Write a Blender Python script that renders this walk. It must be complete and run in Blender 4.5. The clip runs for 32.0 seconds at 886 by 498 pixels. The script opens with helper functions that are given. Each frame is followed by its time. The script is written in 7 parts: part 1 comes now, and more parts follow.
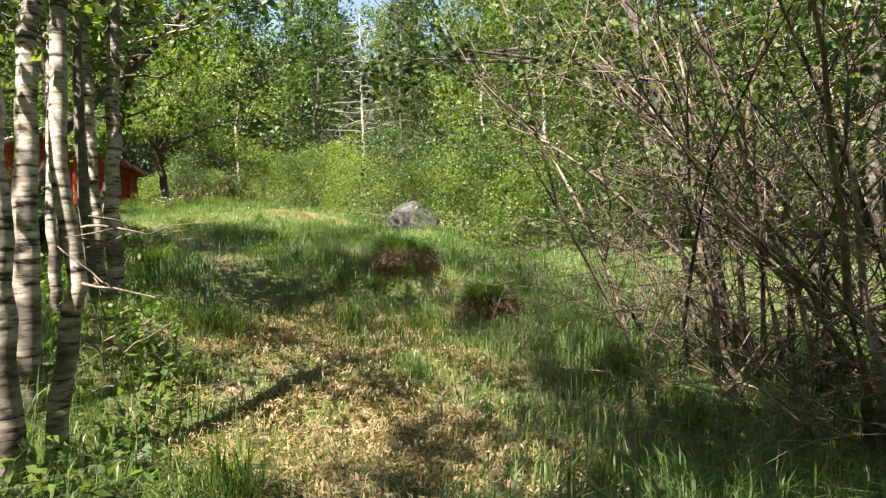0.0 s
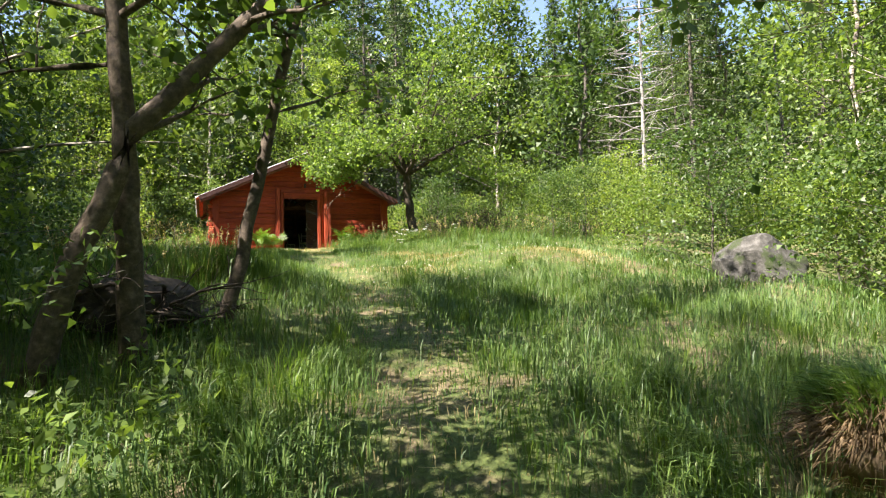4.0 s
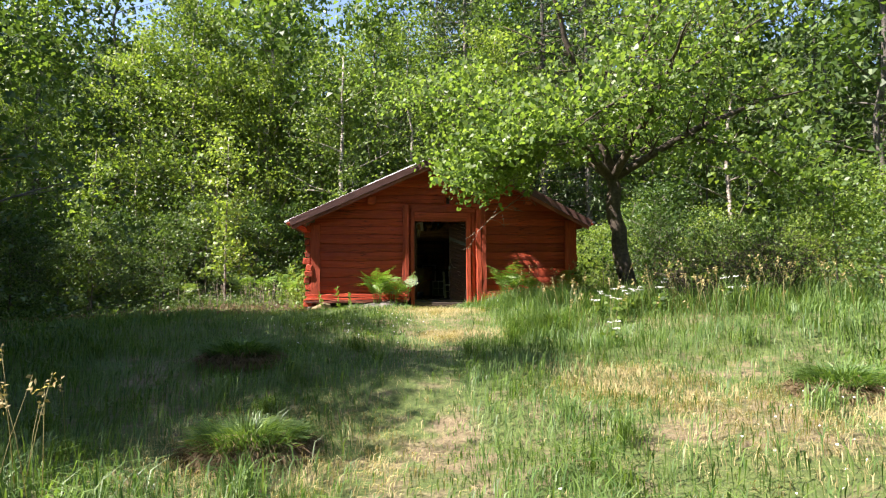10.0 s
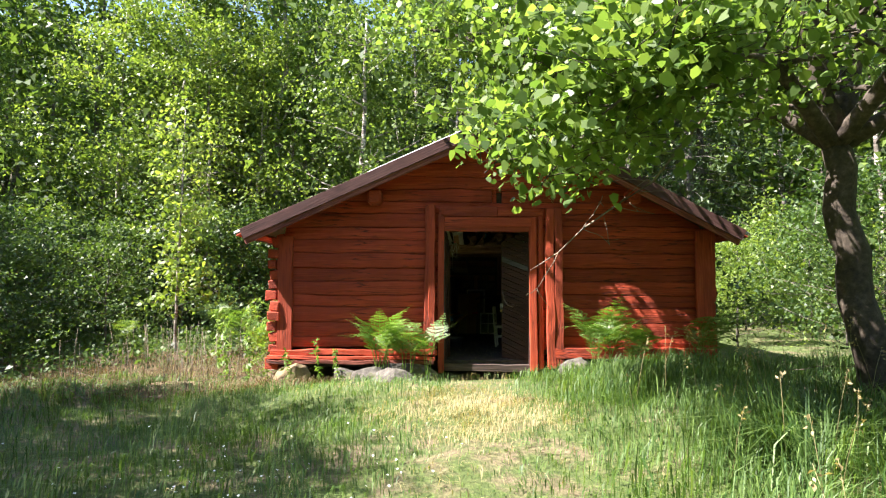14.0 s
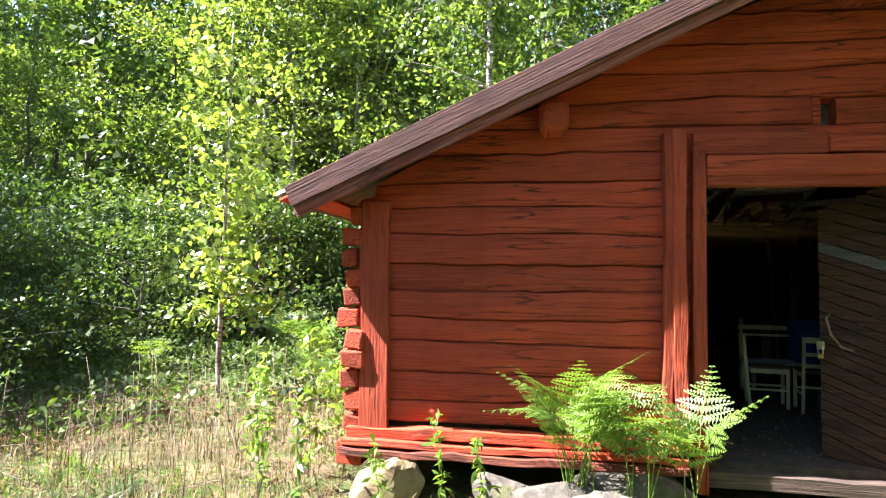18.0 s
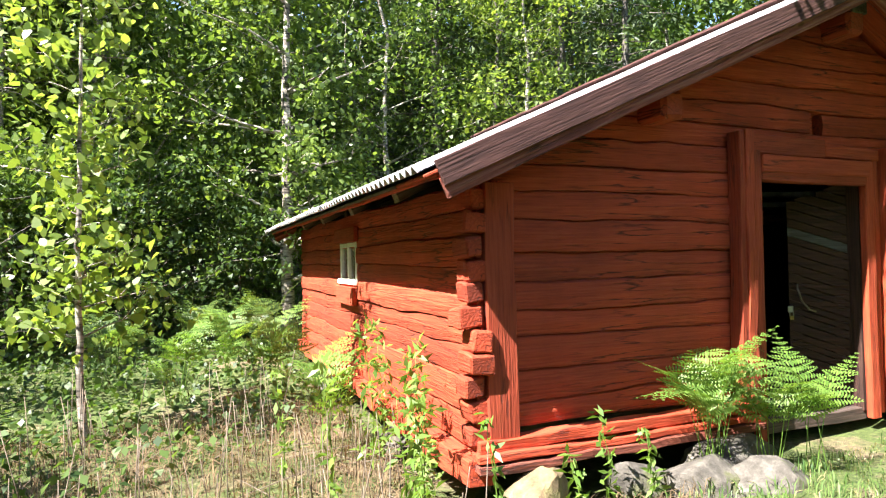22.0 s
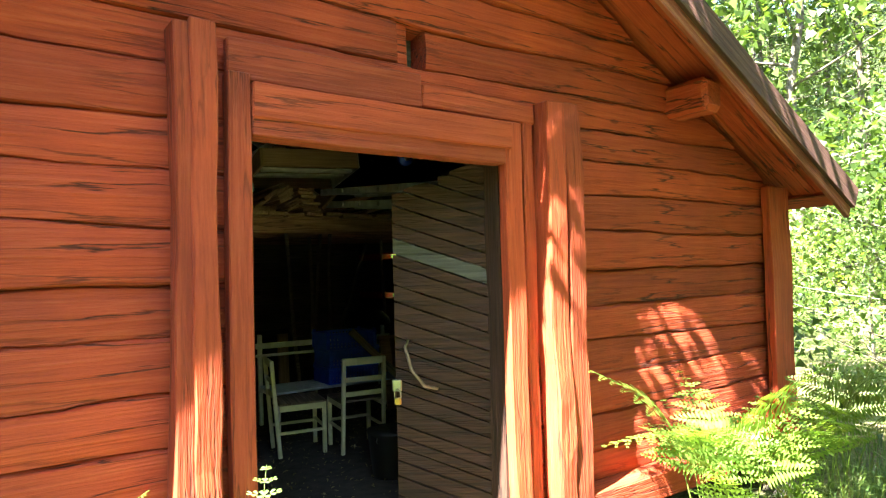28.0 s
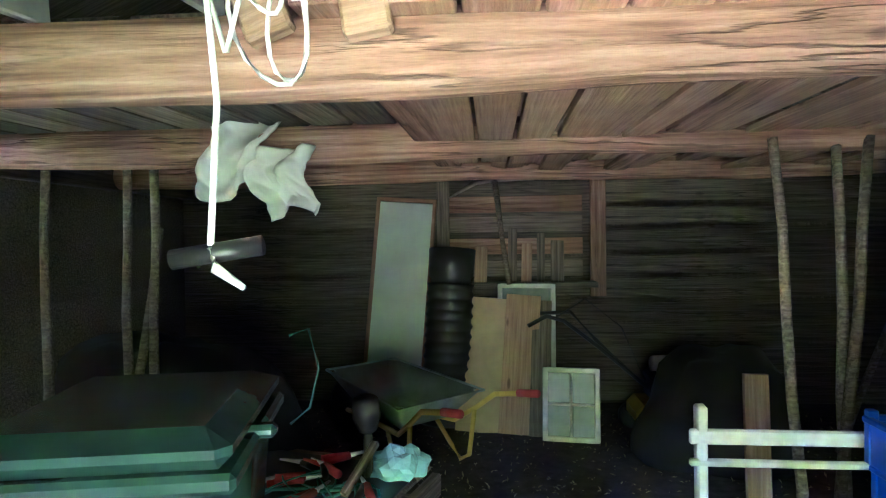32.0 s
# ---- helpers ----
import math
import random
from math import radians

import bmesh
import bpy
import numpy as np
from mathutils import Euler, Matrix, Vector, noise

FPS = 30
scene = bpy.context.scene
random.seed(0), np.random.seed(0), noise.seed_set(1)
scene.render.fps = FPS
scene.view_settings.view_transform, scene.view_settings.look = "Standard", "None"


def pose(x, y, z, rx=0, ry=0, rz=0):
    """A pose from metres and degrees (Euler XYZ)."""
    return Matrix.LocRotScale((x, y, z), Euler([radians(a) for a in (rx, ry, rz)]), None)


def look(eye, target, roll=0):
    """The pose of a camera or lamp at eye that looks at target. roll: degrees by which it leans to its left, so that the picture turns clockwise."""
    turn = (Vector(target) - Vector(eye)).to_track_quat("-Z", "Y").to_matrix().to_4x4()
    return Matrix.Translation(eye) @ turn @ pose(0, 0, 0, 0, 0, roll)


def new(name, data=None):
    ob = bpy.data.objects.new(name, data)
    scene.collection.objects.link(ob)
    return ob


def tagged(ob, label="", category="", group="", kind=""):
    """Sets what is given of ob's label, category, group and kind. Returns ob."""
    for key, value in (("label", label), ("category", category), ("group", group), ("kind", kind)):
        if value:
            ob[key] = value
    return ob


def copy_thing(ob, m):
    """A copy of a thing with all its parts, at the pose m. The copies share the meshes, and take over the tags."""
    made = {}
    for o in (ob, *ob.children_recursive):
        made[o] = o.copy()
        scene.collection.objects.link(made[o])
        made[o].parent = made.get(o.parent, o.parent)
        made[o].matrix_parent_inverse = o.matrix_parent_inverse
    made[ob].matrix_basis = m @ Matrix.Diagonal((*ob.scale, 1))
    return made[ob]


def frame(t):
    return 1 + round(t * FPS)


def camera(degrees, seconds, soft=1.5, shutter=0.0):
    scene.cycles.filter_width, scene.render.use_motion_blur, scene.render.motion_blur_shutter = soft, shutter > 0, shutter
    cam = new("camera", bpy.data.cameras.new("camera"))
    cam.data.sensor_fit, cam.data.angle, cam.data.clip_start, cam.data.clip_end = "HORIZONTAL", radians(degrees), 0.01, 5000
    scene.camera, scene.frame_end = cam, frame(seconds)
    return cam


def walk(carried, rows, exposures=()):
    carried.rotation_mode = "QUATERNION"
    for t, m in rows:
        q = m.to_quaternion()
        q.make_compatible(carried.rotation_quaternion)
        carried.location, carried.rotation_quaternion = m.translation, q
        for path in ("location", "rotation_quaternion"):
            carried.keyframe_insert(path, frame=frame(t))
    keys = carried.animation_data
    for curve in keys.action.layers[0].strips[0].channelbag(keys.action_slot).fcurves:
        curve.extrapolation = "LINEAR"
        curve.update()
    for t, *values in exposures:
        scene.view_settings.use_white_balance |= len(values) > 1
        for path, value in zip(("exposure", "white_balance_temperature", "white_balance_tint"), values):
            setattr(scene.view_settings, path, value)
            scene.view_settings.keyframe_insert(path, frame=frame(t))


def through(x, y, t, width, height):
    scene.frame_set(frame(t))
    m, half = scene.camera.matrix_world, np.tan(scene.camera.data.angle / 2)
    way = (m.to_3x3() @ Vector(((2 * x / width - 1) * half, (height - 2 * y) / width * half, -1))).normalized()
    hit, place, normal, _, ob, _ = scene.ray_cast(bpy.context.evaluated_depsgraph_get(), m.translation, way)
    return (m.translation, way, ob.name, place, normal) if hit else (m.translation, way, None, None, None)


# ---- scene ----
cam = camera(70.8, 32.0, soft=1.2)
# seconds, eye, then yaw, pitch and roll in degrees
ROWS = [
    (0, 0.088, 0.001, 1.388, -44.660, -0.494, 1.758),
    (0.5, 0.504, 0.335, 1.426, -38.204, -0.462, 1.652),
    (1, 1.012, 0.768, 1.475, -33.246, -0.389, 1.442),
    (1.5, 1.427, 1.389, 1.581, -30.210, 0.049, 1.379),
    (2, 1.739, 2.002, 1.607, -28.140, 1.113, 1.336),
    (2.5, 2.015, 2.645, 1.693, -25.924, 1.635, 1.196),
    (3, 2.247, 3.349, 1.850, -24.984, 1.689, 1.294),
    (3.5, 2.535, 4.006, 1.958, -24.017, 1.872, 1.373),
    (4, 2.810, 4.677, 2.018, -21.055, 2.043, 1.255),
    (4.5, 3.089, 5.332, 2.097, -18.258, 2.038, 1.144),
    (6.5, 3.810, 7.961, 2.575, -12.466, 1.935, 0.476),
    (7, 3.992, 8.663, 2.722, -10.998, 2.239, 0.552),
    (7.5, 4.217, 9.335, 2.799, -9.724, 2.831, 0.547),
    (8, 4.373, 10.067, 2.865, -7.807, 2.980, 0.527),
    (8.5, 4.550, 10.784, 2.932, -7.031, 2.978, 0.429),
    (9, 4.745, 11.460, 3.066, -5.831, 3.076, 0.321),
    (9.5, 4.846, 12.110, 3.188, -4.825, 3.115, 0.289),
    (10, 4.996, 12.840, 3.266, -4.538, 3.172, 0.328),
    (10.5, 5.062, 13.563, 3.320, -3.742, 3.101, 0.292),
    (11, 5.145, 14.262, 3.395, -2.304, 3.295, 0.312),
    (11.5, 5.276, 14.881, 3.526, -0.901, 3.501, 0.012),
    (12, 5.335, 15.575, 3.585, -0.164, 3.632, -0.155),
    (12.5, 5.450, 16.343, 3.624, 0.282, 3.760, -0.150),
    (13, 5.546, 17.024, 3.645, 0.698, 3.779, -0.204),
    (13.5, 5.550, 17.685, 3.772, 0.621, 3.777, -0.159),
    (15.5, 5.730, 20.285, 4.045, 2.104, 3.116, -0.112),
    (16, 5.622, 20.865, 4.113, 2.539, 2.983, 0.037),
    (16.5, 5.534, 21.383, 4.142, 4.548, 2.888, 0.012),
    (17, 5.261, 21.966, 4.073, 8.006, 2.977, -0.116),
    (17.5, 4.924, 22.460, 4.038, 9.321, 2.985, -0.501),
    (18, 4.519, 22.805, 4.071, 10.337, 2.838, -0.653),
    (18.5, 3.965, 23.117, 4.067, 10.853, 2.406, -0.721),
    (19, 3.397, 23.361, 4.056, 10.766, 1.511, -0.597),
    (19.5, 2.959, 23.571, 4.154, 10.477, 1.122, -0.583),
    (20, 2.572, 23.754, 4.212, 4.001, 0.879, -0.284),
    (20.5, 2.317, 23.766, 4.193, -5.085, 0.860, 0.390),
    (21, 2.047, 23.693, 4.205, -11.321, 0.823, 0.731),
    (21.5, 1.704, 23.685, 4.149, -15.721, 0.937, 0.778),
    (22, 1.429, 23.630, 4.155, -22.253, 0.908, 1.199),
    (22.5, 1.266, 23.475, 4.154, -25.967, 0.954, 1.232),
    (23, 1.150, 23.339, 4.185, -29.326, 0.895, 1.491),
    (23.5, 1.172, 23.265, 4.196, -32.424, 1.579, 1.697),
    (24, 1.215, 23.214, 4.206, -34.994, 2.924, 1.782),
    (24.5, 1.324, 23.232, 4.188, -37.856, 3.723, 1.792),
    (25, 1.659, 23.413, 4.108, -40.984, 3.836, 1.764),
    (25.5, 2.164, 23.636, 4.167, -43.419, 3.819, 1.760),
    (27.5, 4.291, 24.426, 4.213, -42.545, 2.092, 1.794),
    (28, 4.775, 24.883, 4.203, -34.516, 2.010, 1.598),
    (28.5, 5.217, 25.391, 4.260, -25.567, 1.525, 1.247),
    (29, 5.498, 25.899, 4.326, -19.282, 1.353, 1.032),
    (29.5, 5.662, 26.423, 4.315, -14.802, 1.198, 0.888),
    (30, 5.775, 26.889, 4.303, -11.738, 0.809, 0.808),
    (30.5, 5.841, 27.262, 4.295, -8.302, 0.453, 0.707),
    (31, 5.826, 27.720, 4.239, -6.756, -0.109, 0.703),
    (31.5, 5.836, 28.055, 4.229, -3.971, -0.454, 0.940),
    (32, 5.898, 28.309, 4.241, 4.530, -1.089, 0.801),
]
walk(cam, [(t, pose(x, y, z, 90 + pitch, roll, yaw)) for t, x, y, z, yaw, pitch, roll in ROWS],
     exposures=[(0.0, 2.0, 6900, 18), (1.5, 1.85, 6900, 18), (4.5, 2.1, 6800, 17), (8.0, 1.9, 6800, 19), (11.0, 1.95, 6500, 18), (13.0, 2.15, 6400, 18), (16.0, 2.6, 6200, 18), (18.0, 2.9, 6200, 20), (19.5, 2.8, 6200, 20), (22.0, 2.45, 6300, 16),
                (25.5, 2.35, 6300, 16), (27.5, 3.8, 7000, 14), (28.5, 4.75, 6000, 2), (29.0, 5.25, 4450, -12), (29.5, 6.2, 4750, 2), (30.0, 7.75, 4950, 36), (30.5, 8.25, 5000, 60), (31.0, 8.4, 5250, 76), (32.0, 8.75, 4600, 60)])

# ---- world, sun ----
SUN_EL, SUN_DIR = radians(53), Vector((-0.579, -0.152, 0.81)).normalized()
world = bpy.data.worlds.new("world")
scene.world = world
world.use_nodes = True
wn = world.node_tree.nodes
sky = wn.new("ShaderNodeTexSky")
sky.sky_type, sky.sun_disc = "NISHITA", False
sky.sun_elevation, sky.sun_rotation = SUN_EL, math.atan2(SUN_DIR.x, SUN_DIR.y)
sky.air_density, sky.dust_density = 1.0, 0.6
wn["Background"].inputs["Strength"].default_value = 0.085
world.node_tree.links.new(sky.outputs[0], wn["Background"].inputs["Color"])
sun = new("sun", bpy.data.lights.new("sun", "SUN"))
sun.data.energy, sun.data.angle, sun.data.color = 5.0, radians(0.5), (1.0, 0.95, 0.86)
sun.matrix_world = look(SUN_DIR * 60, (0, 0, 0))

# ---- materials ----
def material(name):
    m = bpy.data.materials.new(name)
    m.use_nodes = True
    t = m.node_tree
    return m, t, t.nodes["Principled BSDF"]


def ramp(t, fac, stops):
    r = t.nodes.new("ShaderNodeValToRGB")
    while len(r.color_ramp.elements) < len(stops):
        r.color_ramp.elements.new(0.5)
    for e, (p, c) in zip(r.color_ramp.elements, stops):
        e.position, e.color = p, (*c, 1)
    t.links.new(fac, r.inputs[0])
    return r.outputs[0]


def noise_tex(t, scale, detail=4, stretch=None, rough=0.55, dims="Object"):
    co = t.nodes.new("ShaderNodeTexCoord")
    mp = t.nodes.new("ShaderNodeMapping")
    mp.inputs["Scale"].default_value = stretch or (1, 1, 1)
    n = t.nodes.new("ShaderNodeTexNoise")
    n.inputs["Scale"].default_value, n.inputs["Detail"].default_value, n.inputs["Roughness"].default_value = scale, detail, rough
    t.links.new(co.outputs[dims], mp.inputs[0])
    t.links.new(mp.outputs[0], n.inputs["Vector"])
    return n.outputs[0]


def mixc(t, fac, a, b, mode="MIX"):
    n = t.nodes.new("ShaderNodeMix")
    n.data_type, n.blend_type = "RGBA", mode
    for v, i in ((fac, 0), (a, 6), (b, 7)):
        if isinstance(v, (int, float)):
            n.inputs[i].default_value = v
        elif isinstance(v, tuple):
            n.inputs[i].default_value = (*v, 1)
        else:
            t.links.new(v, n.inputs[i])
    return n.outputs[2]


def bump(t, p, height, strength=0.5, distance=0.01):
    b = t.nodes.new("ShaderNodeBump")
    b.inputs["Strength"].default_value, b.inputs["Distance"].default_value = strength, distance
    t.links.new(height, b.inputs["Height"])
    t.links.new(b.outputs[0], p.inputs["Normal"])


def wood(name, dark, mid, light, grain=(1.5, 30, 30), scale=3.0, rough=0.85, relief=0.5, spread=0.3, cracks=0.0, fibre=0.5):
    """Wood with its grain along the object's local x."""
    m, t, p = material(name)
    sawn = grain[1] > 10
    g = noise_tex(t, scale, 5 if sawn else 6, (grain[0] * 0.55, grain[1] * 0.8, grain[2] * 0.8) if sawn else grain, 0.58 if sawn else 0.65)
    c = ramp(t, g, [(0.3, dark), (0.52, mid), (0.75, light)])
    # fine fibres over the broad grain
    fine = noise_tex(t, scale * 4, 6, (grain[0] * 3.0, grain[1] * 1.3, grain[2] * 1.3), 0.75)
    c = mixc(t, fibre, c, ramp(t, fine, [(0.32, (0.55, 0.53, 0.51)), (0.5, (0.97, 0.97, 0.97)), (0.7, (1.18, 1.17, 1.15))]), "MULTIPLY")
    blot = ramp(t, noise_tex(t, 2.2, 3), [(0.3, (0.62, 0.62, 0.62)), (0.7, (1.08, 1.08, 1.08))])
    c = mixc(t, 0.8, c, blot, "MULTIPLY")
    info = t.nodes.new("ShaderNodeObjectInfo")
    tone = ramp(t, info.outputs["Random"], [(0.0, (1 - spread,) * 3), (1.0, (1 + spread * 0.4,) * 3)])
    c = mixc(t, 1.0, c, tone, "MULTIPLY")
    height = g
    if cracks:
        # long checks in the grain
        k = noise_tex(t, 1.6, 5, (0.55, 9, 9), 0.55)
        line = ramp(t, k, [(0.475, (1, 1, 1)), (0.497, (0, 0, 0)), (0.503, (0, 0, 0)), (0.525, (1, 1, 1))])
        where = ramp(t, noise_tex(t, 1.1, 2), [(0.42, (0, 0, 0)), (0.58, (cracks,) * 3)])
        dark = mixc(t, where, (1, 1, 1), line)
        c = mixc(t, 0.85, c, dark, "MULTIPLY")
        height = mixc(t, 1.0, g, dark, "MULTIPLY")
    if sawn:
        # small dark knots, drawn out along the grain
        coord, stretch, knot = t.nodes.new("ShaderNodeTexCoord"), t.nodes.new("ShaderNodeMapping"), t.nodes.new("ShaderNodeTexVoronoi")
        stretch.inputs["Scale"].default_value = (1.7, 5.0, 5.0)
        knot.inputs["Scale"].default_value = 1.0
        t.links.new(coord.outputs["Object"], stretch.inputs[0])
        t.links.new(stretch.outputs[0], knot.inputs["Vector"])
        spot = ramp(t, knot.outputs["Distance"], [(0.0, (0.35, 0.33, 0.31)), (0.05, (0.5, 0.48, 0.46)), (0.075, (1, 1, 1))])
        c = mixc(t, 0.9, c, spot, "MULTIPLY")
        height = mixc(t, 0.5, height, spot, "MULTIPLY")
    t.links.new(c, p.inputs["Base Color"])
    p.inputs["Roughness"].default_value = rough
    bump(t, p, height, relief, 0.015)
    return m


def plain(name, color, rough=0.5, metal=0.0, vary=0.12, scale=8, relief=0.0):
    m, t, p = material(name)
    n = noise_tex(t, scale, 5)
    lo, hi = tuple(c * (1 - vary) for c in color), tuple(min(1, c * (1 + vary)) for c in color)
    t.links.new(ramp(t, n, [(0.3, lo), (0.7, hi)]), p.inputs["Base Color"])
    p.inputs["Roughness"].default_value, p.inputs["Metallic"].default_value = rough, metal
    if relief:
        bump(t, p, n, relief, 0.01)
    return m


def leafy(name, dark, light, through=0.45, rough=0.4):
    m, t, p = material(name)
    geo = t.nodes.new("ShaderNodeNewGeometry")
    info = t.nodes.new("ShaderNodeObjectInfo")
    c = ramp(t, geo.outputs["Random Per Island"], [(0.0, dark), (1.0, light)])
    tone = ramp(t, info.outputs["Random"], [(0.0, (0.8, 0.85, 0.8)), (1.0, (1.15, 1.08, 1.0))])
    c = mixc(t, 1.0, c, tone, "MULTIPLY")
    t.links.new(c, p.inputs["Base Color"])
    p.inputs["Roughness"].default_value, p.inputs["Specular IOR Level"].default_value = rough + 0.08, 0.45
    tr = t.nodes.new("ShaderNodeBsdfTranslucent")
    bright = mixc(t, 1.0, c, (1.5, 1.5, 0.7), "MULTIPLY")
    t.links.new(bright, tr.inputs[0])
    mx = t.nodes.new("ShaderNodeMixShader")
    mx.inputs[0].default_value = through
    t.links.new(p.outputs[0], mx.inputs[1])
    t.links.new(tr.outputs[0], mx.inputs[2])
    t.links.new(mx.outputs[0], t.nodes["Material Output"].inputs[0])
    return m


RED = wood("red_paint_logs", (0.37, 0.045, 0.015), (0.49, 0.063, 0.019), (0.57, 0.105, 0.038), relief=0.8, cracks=1.0, fibre=0.3)
RED_BOARD = wood("red_paint_boards", (0.36, 0.048, 0.017), (0.49, 0.070, 0.023), (0.56, 0.110, 0.043), relief=0.7, cracks=1.0, fibre=0.3)
BARGE = wood("worn_barge_board", (0.17, 0.036, 0.022), (0.40, 0.105, 0.066), (0.56, 0.26, 0.19), grain=(0.8, 22, 22), relief=1.0, cracks=0.8)
GREY_WOOD = wood("bare_old_wood", (0.10, 0.075, 0.055), (0.24, 0.18, 0.13), (0.40, 0.33, 0.26), cracks=0.5)
INSIDE = wood("inside_logs", (0.038, 0.030, 0.022), (0.125, 0.100, 0.068), (0.22, 0.18, 0.128), cracks=0.8, fibre=0.3)
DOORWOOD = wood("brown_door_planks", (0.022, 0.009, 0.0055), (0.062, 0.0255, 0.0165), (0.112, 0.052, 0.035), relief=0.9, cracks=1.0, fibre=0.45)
BEAM = wood("pale_beam", (0.17, 0.085, 0.048), (0.40, 0.22, 0.135), (0.60, 0.40, 0.28), grain=(1.2, 16, 16), cracks=0.7, relief=0.9, fibre=0.3)
PLANK = wood("sawn_planks", (0.36, 0.20, 0.115), (0.52, 0.32, 0.19), (0.66, 0.45, 0.29), relief=0.3, fibre=0.5)
BARK = wood("grey_bark", (0.05, 0.045, 0.035), (0.15, 0.13, 0.105), (0.30, 0.27, 0.22), grain=(3, 3, 3), scale=6, relief=0.9)
BARK_DRY = wood("dry_twig_bark", (0.08, 0.06, 0.04), (0.22, 0.17, 0.12), (0.42, 0.35, 0.26), grain=(3, 3, 3), scale=6)
BARK_GREY = wood("bleached_bark", (0.17, 0.155, 0.14), (0.36, 0.34, 0.31), (0.52, 0.50, 0.46), grain=(3, 3, 3), scale=6)
TWIG = wood("dark_twig_bark", (0.035, 0.026, 0.018), (0.10, 0.075, 0.052), (0.22, 0.175, 0.13), grain=(3, 3, 3), scale=6)
LEAF = leafy("leaf_green", (0.045, 0.092, 0.021), (0.175, 0.26, 0.06), 0.44, 0.38)
LEAF_SALLOW = leafy("leaf_sallow", (0.07, 0.135, 0.032), (0.195, 0.285, 0.075), 0.55, 0.36)
LEAF_DARK = leafy("leaf_dark", (0.03, 0.068, 0.018), (0.108, 0.178, 0.042), 0.38)
LEAF_YOUNG = leafy("leaf_young", (0.095, 0.165, 0.03), (0.235, 0.32, 0.075), 0.46)
NEEDLE = leafy("spruce_needles", (0.025, 0.05, 0.015), (0.09, 0.14, 0.04), 0.2)
GRASS = leafy("grass_blades", (0.042, 0.105, 0.025), (0.165, 0.255, 0.07), 0.42)
STRAW = leafy("dry_grass_blades", (0.24, 0.19, 0.085), (0.48, 0.41, 0.23), 0.3, 0.7)
LITTER = leafy("brown_litter", (0.07, 0.048, 0.026), (0.22, 0.16, 0.092), 0.2, 0.8)
DRY_LEAF = leafy("pale_dry_leaf", (0.19, 0.14, 0.075), (0.47, 0.375, 0.235), 0.25, 0.8)
FERN = leafy("fern_green", (0.09, 0.18, 0.028), (0.20, 0.32, 0.065), 0.4)
FLOWER = plain("white_petals", (0.80, 0.80, 0.74), 0.8, 0, 0.08, 30)


def birch_material():
    m, t, p = material("birch_bark")
    g = noise_tex(t, 3.0, 5, (2.2, 2.2, 11), 0.6)
    c = ramp(t, g, [(0.38, (0.03, 0.026, 0.022)), (0.47, (0.36, 0.31, 0.25)), (0.64, (0.66, 0.60, 0.52))])
    big = ramp(t, noise_tex(t, 2.3, 4), [(0.4, (0.12, 0.105, 0.085)), (0.56, (1, 1, 1))])
    t.links.new(mixc(t, 0.8, c, big, "MULTIPLY"), p.inputs["Base Color"])
    p.inputs["Roughness"].default_value = 0.75
    bump(t, p, g, 0.5, 0.01)
    return m


def stone_material(name, lo, mid, hi, lichen):
    m, t, p = material(name)
    f = noise_tex(t, 9, 8, None, 0.7)
    c = ramp(t, f, [(0.30, lo), (0.5, mid), (0.72, hi)])
    spot = ramp(t, noise_tex(t, 3.1, 5, None, 0.65), [(0.52, (0, 0, 0)), (0.60, (1, 1, 1))])
    t.links.new(mixc(t, spot, c, lichen), p.inputs["Base Color"])
    p.inputs["Roughness"].default_value = 0.95
    bump(t, p, f, 1.0, 0.03)
    return m


def backdrop_material():
    m, t, p = material("painted_leaf_mass")
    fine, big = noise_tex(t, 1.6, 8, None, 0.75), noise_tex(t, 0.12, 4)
    # lit leaf clumps and the shaded gaps between them are painted by noise
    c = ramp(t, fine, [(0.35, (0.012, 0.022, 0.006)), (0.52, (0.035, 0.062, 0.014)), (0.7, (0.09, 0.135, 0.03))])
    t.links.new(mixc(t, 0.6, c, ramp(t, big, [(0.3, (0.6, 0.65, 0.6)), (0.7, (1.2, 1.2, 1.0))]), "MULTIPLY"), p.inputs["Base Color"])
    p.inputs["Roughness"].default_value = 0.9
    bump(t, p, fine, 1.0, 0.6)
    return m


BACKDROP_LEAVES = backdrop_material()
BIRCH = birch_material()
STONE = stone_material("granite", (0.03, 0.027, 0.022), (0.10, 0.090, 0.074), (0.215, 0.195, 0.165), (0.085, 0.09, 0.04))
DARK_STONE = stone_material("mossy_granite", (0.025, 0.025, 0.022), (0.065, 0.063, 0.055), (0.16, 0.155, 0.145), (0.04, 0.055, 0.02))
SAND_STONE = stone_material("yellow_stone", (0.10, 0.07, 0.036), (0.22, 0.16, 0.085), (0.33, 0.255, 0.15), (0.24, 0.21, 0.09))
ETERNIT = stone_material("fibre_cement_sheet", (0.34, 0.34, 0.34), (0.46, 0.46, 0.47), (0.55, 0.55, 0.56), (0.36, 0.37, 0.36))


